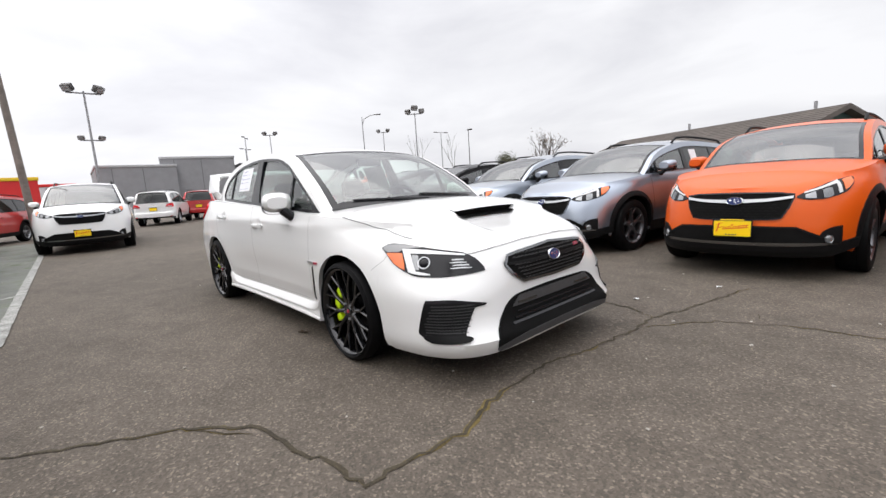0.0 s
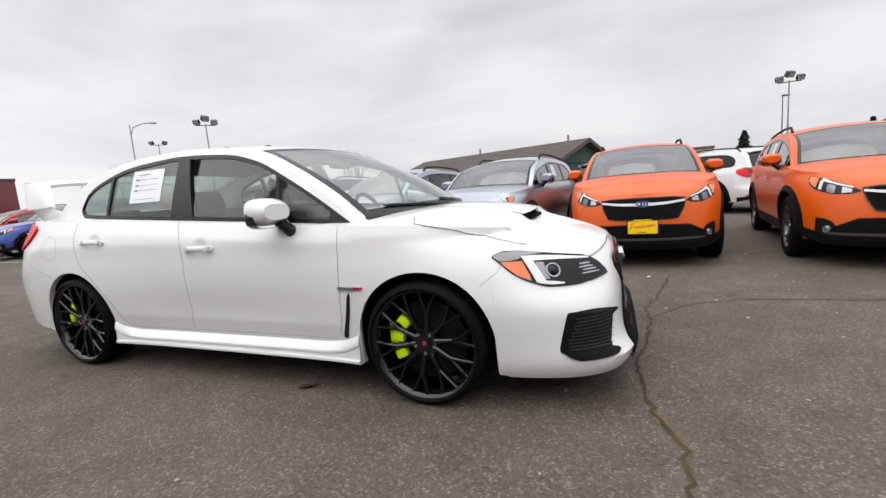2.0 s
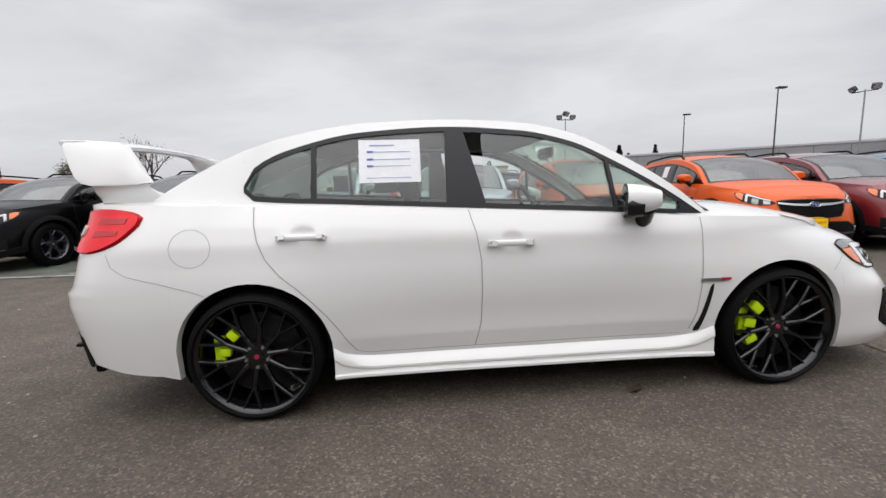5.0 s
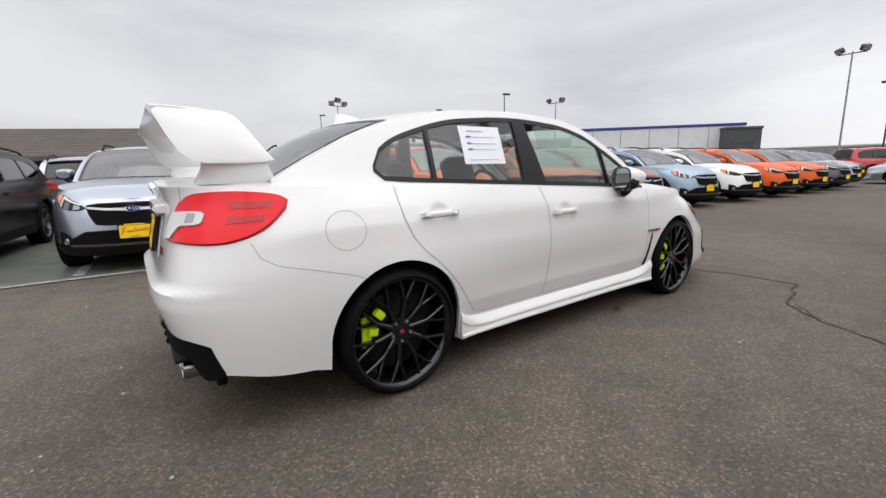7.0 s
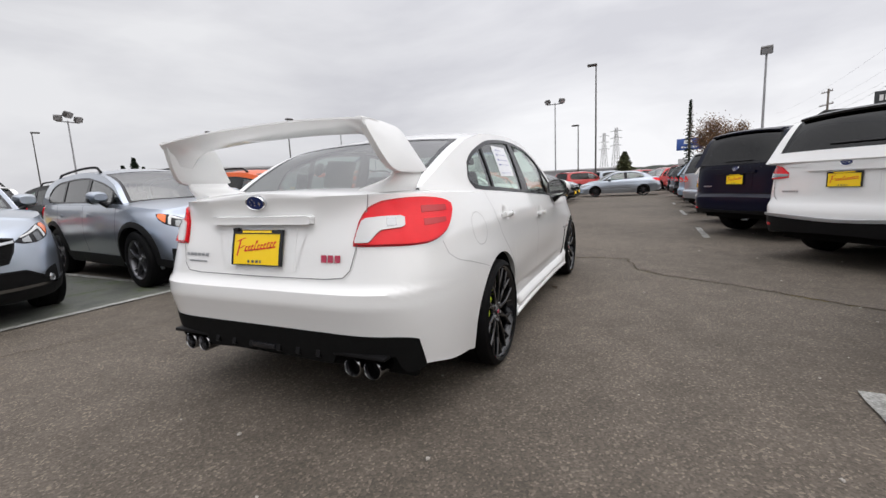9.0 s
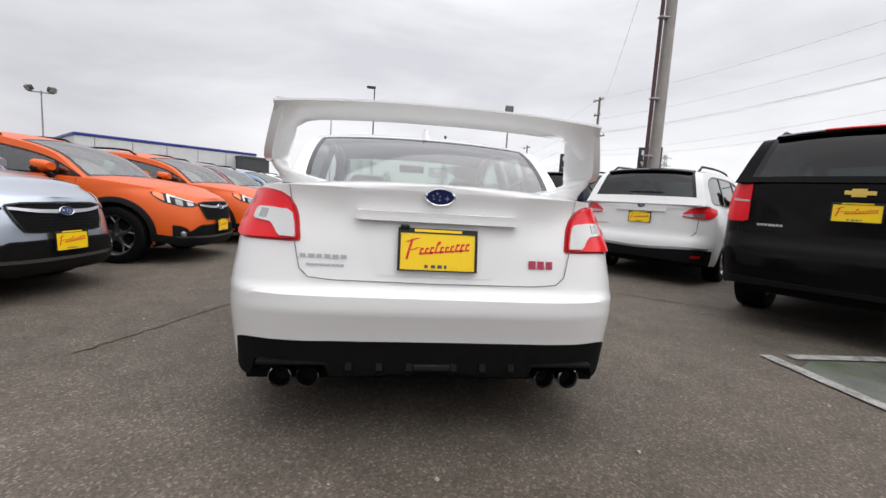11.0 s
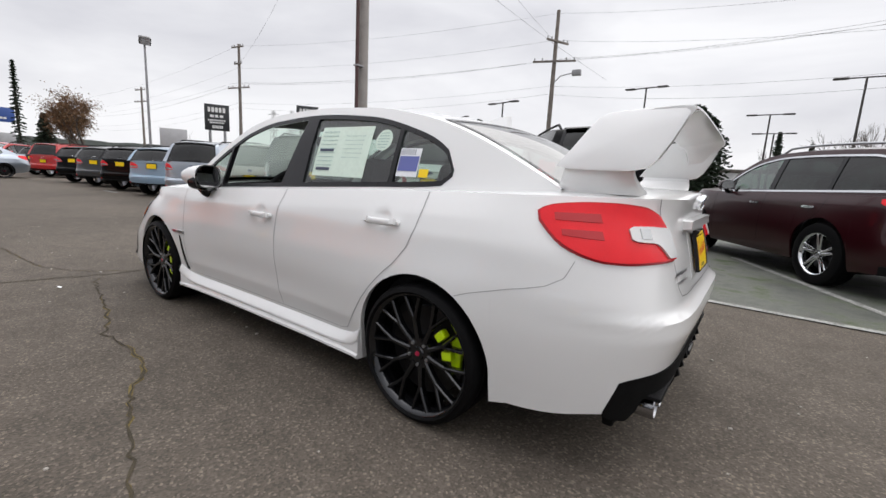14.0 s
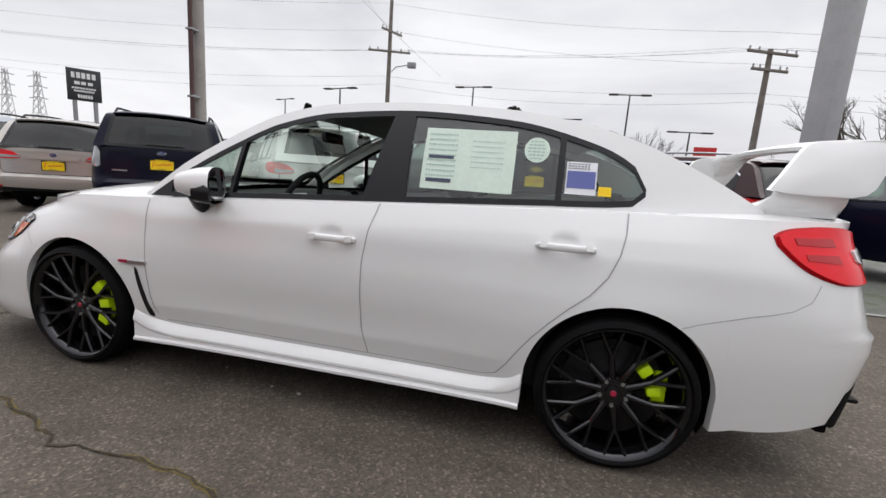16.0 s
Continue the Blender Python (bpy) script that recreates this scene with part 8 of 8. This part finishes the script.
utility_pole(9.6, -25.4, 11.8, ((8.7, 1.35, 8), (9.9, 0.9, 55)), 0, 10, lamp=True)
utility_pole(-10.6, -21.4, 7.9, ((7.7, 1.3, 20), (6.95, 0.95, 20)), 0, 0)
utility_pole(39.5, -20.7, 12.4, ((12.1, 0.8, 10), (8.4, 1.5, 10), (10.6, 0.5, 10)), 0, 0)
utility_pole(70.0, -23.0, 11.2, ((10.8, 1.2, 10), (9.2, 1.5, 10)), 0, 0)
utility_pole(-18.3, -2.6, 10.2, (), 2.0, 0, "bare weathered wooden pole beside parked cars", rad=0.125)
utility_pole(7.95, -7.35, 13.0, ((11.6, 1.1, 60),), 0, 0, "pale wooden utility pole with a transformer beside parked cars", can=True, mat=textured("pale_pole_wood", (0.30, 0.28, 0.26), 0.85, 3, 0.2, 0.4, 40))
cd = thing("conduit_riser", "dark red-brown steel riser pipe beside the pole", "pipe", pose(7.90, -7.06, 0))
part("pipe", tube(bmesh.new(), [(0, 0, 0), (0, 0, 6), (0.0, 0, 12.4)], 0.055, 10), textured("rust_red_pipe", (0.065, 0.028, 0.026), 0.6, 5, 0.3, 0.2, 50), cd)
for z in (2.6, 4.2, 6.4):
    part("bracket", boxed(-0.07, 0.10, -0.28, 0.06, z, z + 0.05, bevel=0.01), GALV, cd)


def wire(a, b, sag, r=0.006, n=20):
    a, b = Vector(a), Vector(b)
    bm = bmesh.new()
    tube(bm, [a.lerp(b, t) - Vector((0, 0, sag * 4 * t * (1 - t))) for t in lin(0, 1, n)], r, 5, cap=False)
    return tagged(part("overhead_wire", bm, WIRE, sharp=0), "thin dark overhead wire between poles", "wire", group="overhead wires")


for dy, z0, z1, z2, sg in ((-1.2, 8.8, 8.8, 7.9, 0.5), (0.0, 8.85, 8.8, 7.9, 0.6), (1.2, 8.8, 8.9, 7.9, 0.45), (0.1, 10.0, 10.2, 7.2, 0.5), (0.15, 7.2, 7.0, 5.9, 0.5), (0.2, 6.7, 6.6, 5.5, 0.7), (0.0, 11.6, 12.2, 8.6, 0.5)):
    wire((9.6 + dy, -25.3, z0), (39.5 + dy, -20.6, z1), sg)
    wire((9.6 + dy, -25.3, z0), (-10.2 + dy, -21.2, z2), sg * 0.8)
    wire((39.5 + dy, -20.6, z1), (110, -26 + dy, z1 + 0.5), sg * 2)
    wire((-10.2 + dy, -21.2, z2), (-60, -24 + dy, z2 + 1.0), sg * 1.5)
wire((8.0, -7.4, 11.6), (9.6, -25.3, 9.9), 0.4)
wire((8.0, -7.4, 11.4), (39.5, -20.6, 10.6), 0.9)
wire((8.0, -7.4, 9.0), (6.0, -25.0, 7.2), 0.2)


def pylon(x, y, h, deg):
    p = thing("transmission_tower", "grey lattice transmission tower far off", "tower", pose(x, y, 0, 0, 0, deg), "transmission towers")
    bm = bmesh.new()
    w = lambda z: 1.5 * (1 - z / h) ** 1.3 + 0.45
    zs = lin(0, h, 11)
    for sx in (1, -1):
        for sy in (1, -1):
            tube(bm, [(sx * w(z), sy * w(z), z) for z in zs], 0.10, 4)
    for a, b in zip(zs, zs[1:]):
        for s in (1, -1):
            tube(bm, [(w(a), s * w(a), a), (-w(b), s * w(b), b)], 0.08, 3)
            tube(bm, [(-w(a), s * w(a), a), (w(b), s * w(b), b)], 0.08, 3)
            tube(bm, [(s * w(a), w(a), a), (s * w(b), -w(b), b)], 0.08, 3)
    part("lattice", bm, PALE_STEEL, p)
    for z in (0.66, 0.80, 0.93):
        part("arm", tube(bmesh.new(), [(-2.6, 0, h * z), (0, 0, h * z + 0.5), (2.6, 0, h * z)], 0.12, 4), GALV, p)


for x, y, h, d in ((150, -102, 23, 20), (172, -108, 25, 20), (230, 17, 23.5, 70), (205, 10, 23, 70)):
    pylon(x, y, h, d)


def board(x, y, z0, z1, w, deg, rows, label, mat=SIGN_BLACK, legs=(-0.3, 0.3)):
    s = thing("roadside_sign", label, "sign", pose(x, y, 0, 0, 0, deg), "roadside signs")
    pn = part("sign_face", boxed(-0.12, 0.12, -w / 2, w / 2, z0, z1, bevel=0.02), mat, s)
    fn = lambda u, v: Vector((0.12, u, v))
    for i, (v0, v1, u0, u1, n, m) in enumerate(rows):
        part("lettering", bars(bmesh.new(), fn, -w / 2 + w * u0, -w / 2 + w * u1, z0 + (z1 - z0) * v0, z0 + (z1 - z0) * v1, n, 0.012, (1, 0, 0), 0.28, i), m, pn)
    for q in legs:
        part("post", tube(bmesh.new(), [(0, q * w, 0), (0, q * w, z0 + 0.1)], 0.11, 10), GALV, s)
    return s


ROWS = ((0.70, 0.88, 0.14, 0.88, 5, SIGN_WHITE), (0.50, 0.60, 0.22, 0.80, 3, SIGN_WHITE), (0.36, 0.42, 0.14, 0.86, 9, SIGN_WHITE), (0.27, 0.33, 0.20, 0.80, 10, SIGN_WHITE), (0.08, 0.19, 0.30, 0.74, 6, SIGN_WHITE))
board(25.4, -18.1, 3.85, 5.6, 1.55, 143, ROWS, "black roadside sign board on two steel posts")
board(35.2, -16.3, 3.85, 5.95, 1.85, 152, ROWS, "black roadside sign board on two steel posts")
board(63.0, -7.0, 4.3, 5.8, 3.1, 176, ((0.55, 0.85, 0.28, 0.72, 1, SIGN_WHITE), (0.20, 0.34, 0.18, 0.82, 6, SIGN_WHITE)), "blue dealer sign board on a post", SIGN_BLUE, (0.0,))
board(63.3, -7.1, 2.0, 3.2, 2.8, 176, (), "plain grey reader board on a post", PALE_STEEL, (0.0,))
board(30.5, -11.0, 2.1, 3.3, 1.6, 160, (), "plain grey sign seen from behind", PALE_STEEL, (0.0,))
board(-10.3, -26.9, 3.2, 3.85, 1.2, 75, (), "small plain red sign panel on a post", SIGN_RED, (0.0,))
py = thing("sign_pylon", "pale grey square steel sign pylon beside parked cars", "sign pole", pose(-5.68, -6.63, 0, 0, 0, 30))
part("column", boxed(-0.19, 0.19, -0.19, 0.19, 0, 14.0, bevel=0.015), PALE_STEEL, py)
bm = boxed(-0.196, -0.188, -0.05, -0.035, 0.3, 14.0)
part("cover_joint", bm, DARK_PANEL, py)
part("base_plate", boxed(-0.42, 0.42, -0.42, 0.42, 0.0, 0.05, bevel=0.01), GALV, py)

# buildings


def windows_on(parent, fn, spots, w, h):
    for u, v in spots:
        wd = part("window", slab(bmesh.new(), fn, [(u - w / 2, v, v + h), (u + w / 2, v, v + h)], 0.03, 0.06, 2, 2, (0, 0, 0.01)), WINDOW, parent)
        bm = bmesh.new()
        for a, b, c, d in ((u - w / 2 - 0.08, u + w / 2 + 0.08, v - 0.1, v), (u - w / 2 - 0.08, u + w / 2 + 0.08, v + h, v + h + 0.08), (u - w / 2 - 0.08, u - w / 2, v, v + h), (u + w / 2, u + w / 2 + 0.08, v, v + h)):
            slab(bm, fn, [(a, c, d), (b, c, d)], 0.06, 0.09, 2, 2, (0, 0, 0.01))
        part("window_frame", bm, SIGN_WHITE, wd)


def gabled(x, y, deg, length, depth, eave, ridge, wall, label):
    """A long low building with a shingled gable roof; its front faces local -y."""
    b = thing("low_building", label, "building", pose(x, y, 0, 0, 0, deg))
    part("wall", boxed(-length / 2, length / 2, -depth / 2, depth / 2, 0, eave), wall, b)
    bm = bmesh.new()
    o = 0.8
    rws = []
    for q in (-1, 1):
        xx = q * (length / 2 + 0.5)
        rws.append([Vector((xx, -depth / 2 - o, eave - 0.15)), Vector((xx, 0, ridge)), Vector((xx, depth / 2 + o, eave - 0.15)), Vector((xx, depth / 2 + o, eave - 0.4)), Vector((xx, 0, ridge - 0.28)), Vector((xx, -depth / 2 - o, eave - 0.4))])
    vs = sheet(bm, rws, loop=True)
    bm.faces.new(vs[0])
    bm.faces.new(vs[1])
    rf = part("roof", bm, SHINGLE, b, sharp=20)
    bm = bmesh.new()
    for i in range(14):
        t = (i + 0.5) / 14
        yy, zz = -depth / 2 - o + (depth / 2 + o) * t, eave - 0.15 + (ridge - eave + 0.15) * t
        box(bm, -length / 2 - 0.5, length / 2 + 0.5, yy - 0.02, yy + 0.02, zz + 0.0, zz + 0.03)
    part("shingle_course", bm, SHINGLE, rf)
    for q in (-1, 1):
        bm = bmesh.new()
        pts = [(-depth / 2, eave - 0.1), (depth / 2, eave - 0.1), (0, ridge - 0.3)]
        va = [bm.verts.new((q * length / 2, u, v)) for u, v in pts]
        vb = [bm.verts.new((q * (length / 2 - 0.2), u, v)) for u, v in pts]
        bm.faces.new(va)
        bm.faces.new(vb)
        part("gable", bm, GREEN_WALL, b)
    fn = lambda u, v: Vector((u, -depth / 2, v))
    windows_on(b, fn, [(u, 0.9) for u in lin(-length / 2 + 1.5, length / 2 - 1.5, max(2, int(length / 3)))], 1.5, 1.2)
    for q in (-0.1, 0.42):
        part("roof_vent", tube(bmesh.new(), [(q * length, 0.2, ridge - 0.2), (q * length, 0.2, ridge + 0.45)], 0.09, 8), GALV, rf)
    return b


gabled(-7.0, 34.2, -24, 16.5, 9.0, 2.35, 4.05, GREEN_WALL, "long low building with a brown shingle roof and green gables")


def block(x, y, deg, sx, sy, h, wall, label, trim=None, win=(), name="commercial_building"):
    b = thing(name, label, "building", pose(x, y, 0, 0, 0, deg))
    part("wall", boxed(-sx / 2, sx / 2, -sy / 2, sy / 2, 0, h), wall, b)
    part("parapet", boxed(-sx / 2 - 0.08, sx / 2 + 0.08, -sy / 2 - 0.08, sy / 2 + 0.08, h, h + 0.28, bevel=0.03), trim or DARK_PANEL, b)
    fn = lambda u, v: Vector((u, -sy / 2, v))
    windows_on(b, fn, win, 2.2, 1.6)
    bm = bmesh.new()
    for i in range(int(sx / 3)):
        seam(bm, fn, [(-sx / 2 + 3 * (i + 0.5), 0.1), (-sx / 2 + 3 * (i + 0.5), h - 0.1)], 0.05, 0.01, (0, -1, 0), 1)
    part("wall_joints", bm, DARK_PANEL, b)
    return b


block(-66, 6.6, 88, 8.0, 14, 5.5, GREY_WALL, "low grey block building far across the lot", PALE_STEEL)
block(-66, 14.2, 80, 8.4, 14, 6.5, GREY_WALL, "taller grey block building with a red sign", PALE_STEEL, win=((-2, 1.0), (2, 1.0)))
block(-64, 22.5, 80, 7.0, 10, 5.6, DARK_RED, "dark red end of a far building")
block(-60, -3.2, 92, 7.0, 10, 3.4, WHITE_WALL, "white low building far across the lot", SIGN_RED)
block(-47, -4.6, 95, 4.0, 3.0, 3.6, SIGN_RED, "red and yellow roadside kiosk far off", SIGN_YELLOW, name="kiosk")
block(2.4, 60, 0, 22, 10, 3.6, TAN_WALL, "tan low building behind the parked rows", SHINGLE, win=((-6, 1.0), (-1, 1.0), (4, 1.0)))
block(49, 46, -42, 40, 14, 4.6, GREY_WALL, "pale grey warehouse behind the parked rows", PALE_STEEL)
block(50.5, 27.0, -48, 17, 12, 4.9, WHITE_WALL, "white showroom with a blue fascia", BLUE_TRIM, win=((-5, 0.6), (-1.5, 0.6), (2, 0.6), (5.5, 0.6)))
block(51.5, 17.4, -48, 3.4, 3.4, 4.4, DARK_PANEL, "dark grey showroom entrance tower", DARK_PANEL, win=((0, 1.4),))
block(96, 17, -80, 26, 14, 3.0, GREY_WALL, "pale low commercial building far off", PALE_STEEL, win=((-8, 0.8), (-3, 0.8), (3, 0.8), (8, 0.8)))
block(2.0, -47, 180, 26, 10, 2.6, WHITE_WALL, "white low building across the street", SHINGLE, win=((-9, 0.8), (-4, 0.8), (1, 0.8), (6, 0.8)))

# trees


def branches(bm, p, d, length, r, depth, rnd, tips, spread=0.55, lift=0.12):
    n = 3
    pts, q, dd = [p], Vector(p), Vector(d)
    for i in range(n):
        dd = (dd + Vector((rnd.uniform(-0.18, 0.18), rnd.uniform(-0.18, 0.18), rnd.uniform(-0.06, lift)))).normalized()
        q = q + dd * length / n
        pts.append(q)
    tube(bm, pts, [r * (1 - 0.45 * i / n) for i in range(n + 1)], 5 if depth > 1 else 3, cap=False)
    if depth == 0:
        tips.append((q, dd))
        return
    for k in range(rnd.choice((3, 3, 4))):
        a = pts[rnd.choice((2, 3, 3))]
        nd = (dd + Vector((rnd.uniform(-1, 1), rnd.uniform(-1, 1), rnd.uniform(-0.35, 0.7))) * spread).normalized()
        branches(bm, a, nd, length * rnd.uniform(0.55, 0.8), r * 0.55, depth - 1, rnd, tips, spread, lift)
    tips.append((q, dd))


def leafs(bm, places, rnd, size, per, scatter):
    for p, d in places:
        for i in range(per):
            c = p + Vector((rnd.gauss(0, scatter), rnd.gauss(0, scatter), rnd.gauss(0, scatter * 0.8)))
            a = Vector((rnd.uniform(-1, 1), rnd.uniform(-1, 1), rnd.uniform(-1, 1))).normalized() * size * rnd.uniform(0.5, 1.2)
            b = a.cross(Vector((rnd.uniform(-1, 1), rnd.uniform(-1, 1), rnd.uniform(-1, 1)))).normalized() * size * rnd.uniform(0.3, 0.6)
            bm.faces.new([bm.verts.new(q) for q in (c - a, c - b, c + a, c + b)])


def broadleaf(x, y, h, seed, leaf=None, per=0, size=0.10, stems=1, spread=0.6, depth=4, label="bare leafless tree with fine branches", r=None):
    rnd = random.Random(seed)
    t = thing("tree", label, "tree", pose(x, y, 0, 0, 0, seed * 37))
    bm, tips = bmesh.new(), []
    for k in range(stems):
        d = Vector((rnd.uniform(-0.4, 0.4), rnd.uniform(-0.4, 0.4), 1)).normalized() if stems > 1 else Vector((0.02, 0.03, 1)).normalized()
        branches(bm, Vector((rnd.uniform(-0.2, 0.2) * (stems > 1), rnd.uniform(-0.2, 0.2) * (stems > 1), 0)), d, h * 0.34, r or h * 0.022, depth, rnd, tips, spread)
    part("trunk", bm, BARK, t, clean=False, sharp=0)
    if leaf:
        bm = bmesh.new()
        leafs(bm, tips, rnd, size, per, h * 0.045)
        part("crown", bm, leaf, t, clean=False, sharp=0)
    return t


def conifer(x, y, h, rad, seed, mat=None, label="dark green conifer standing in winter grass", low=0.08, thin=1.0, egg=False):
    rnd = random.Random(seed)
    t = thing("tree", label, "tree", pose(x, y, 0, 0, 0, seed * 53))
    part("trunk", tube(bmesh.new(), [(0, 0, 0), (0.02, 0.01, h * 0.5), (0, 0, h * 0.99)], [h * 0.02, h * 0.013, 0.015], 8), BARK, t)
    bm = bmesh.new()
    n = int(150 * thin)
    for i in range(n):
        f = low + (1 - low) * (i / n) ** 0.85
        z = h * f
        reach = rad * (1 - f) ** 0.75 * rnd.uniform(0.55, 1.1) + 0.05
        if egg:
            reach = rad * math.sqrt(max(0.02, 1 - ((f - 0.36) / 0.66) ** 2)) * rnd.uniform(0.75, 1.08) if f < 0.36 else rad * max(0.0, 1 - ((f - 0.36) / 0.65) ** 2.2) ** 0.62 * rnd.uniform(0.80, 1.06) + 0.05
        a = i * 2.4 + rnd.uniform(-0.4, 0.4)
        for k in range(9):
            s = (k + 0.6) / 9
            c = Vector((math.cos(a) * reach * s, math.sin(a) * reach * s, z - reach * 0.22 * s * s + 0.03))
            for q in range(2):
                w = 0.09 + 0.30 * rad * (1 - s * 0.6) * 0.35
                u = Vector((rnd.uniform(-1, 1), rnd.uniform(-1, 1), rnd.uniform(-0.4, 0.4))).normalized() * w
                v = Vector((rnd.uniform(-1, 1), rnd.uniform(-1, 1), rnd.uniform(-0.9, 0.5))).normalized() * w * 0.5
                bm.faces.new([bm.verts.new(p) for p in (c - u, c - v, c + u, c + v)])
    part("crown", bm, mat or NEEDLE, t, clean=False, sharp=0)
    return t


conifer(1.6, -29.5, 6.1, 2.25, 3, label="dense rounded dark green conifer across the street", low=0.03, thin=3.6, egg=True)
conifer(19.5, -32.5, 6.2, 2.5, 5, thin=3.0)
conifer(42.3, -5.3, 7.7, 0.70, 7, label="tall thin sparse conifer beside the lot", low=0.10, thin=0.6)
conifer(46, -7.5, 4.4, 1.6, 9)
conifer(62.0, 0.9, 4.5, 2.7, 11, mat=LEAF_OLIVE, label="rounded dark evergreen behind parked cars")
conifer(29, 55, 6.2, 1.8, 13)
conifer(26, 52, 5.0, 1.4, 14)
conifer(18, 62, 5.6, 2.2, 15)
for i, (x, y) in enumerate(((-9, -58), (-6, -60), (-3, -57), (33, 60), (36, 58))):
    conifer(x, y, 5.5 + (i % 3), 1.3, 20 + i)
broadleaf(33.0, -6.7, 5.7, 4, LEAF_BROWN, 8, 0.065, 1, 0.75, 5, "tree with rust-brown last leaves")
broadleaf(43.5, -8.2, 5.2, 6, LEAF_BROWN, 26, 0.08, 2, 0.6, 4, "shrubby tree with rust-brown leaves")
broadleaf(-6.5, -23.2, 4.6, 8, None, 0, 0.1, 6, 0.40, 4, "bare many-stemmed tree beside the street", r=0.06)
broadleaf(-14.2, -19.6, 7.2, 10, None, 0, 0.1, 1, 0.65, 5)
broadleaf(-16.8, -21.8, 6.4, 12, None, 0, 0.1, 1, 0.65, 5)
broadleaf(-23.0, 37.4, 6.6, 14, LEAF_BROWN, 1, 0.08, 2, 0.5, 4, "bare rounded tree with few leaves")
broadleaf(-32, 42, 5.2, 16, LEAF_OLIVE, 4, 0.10, 2, 0.5, 4, "small tree with pale olive leaves")
for i, (x, y, h) in enumerate(((-36, 31, 9.0), (-33, 34, 8.2), (-44, 27, 8.0), (-58, 32, 8.0), (-2, -44, 6.2), (-18, -34, 6.4), (8, -46, 6.0), (52, -22, 5.0))):
    broadleaf(x, y, h, 30 + i, None, 0, 0.1, 1, 0.30, 3, "tall slender bare poplar far off", r=0.05)

# distant wooded rise, one uneven skirt round the place
bm = bmesh.new()
rows = [[], []]
rnd = random.Random(5)
for i in range(721):
    a = 2 * math.pi * i / 720
    hgt = 7 + 4.5 * noise.noise(Vector((math.cos(a) * 3, math.sin(a) * 3, 0))) + 9 * max(0.0, math.cos(a + 0.9)) ** 3 + 1.3 * rnd.random()
    rows[0].append(Vector((420 * math.cos(a), 420 * math.sin(a), -1)))
    rows[1].append(Vector((428 * math.cos(a), 428 * math.sin(a), max(3.0, hgt))))
sheet(bm, rows)
tagged(part("backdrop", bm, HILL, clean=False), "low wooded skyline far off", "hills", kind="structure")

# parked cars across the street
for x, c in ((-6.5, "white"), (-1.0, "dark"), (6.5, "silver"), (14.0, "white")):
    again(tall_wagon, SILVER_BLUE, c, stand(x, -28.5, 100), "upright crossover", "parked across the street", "cars across the street")
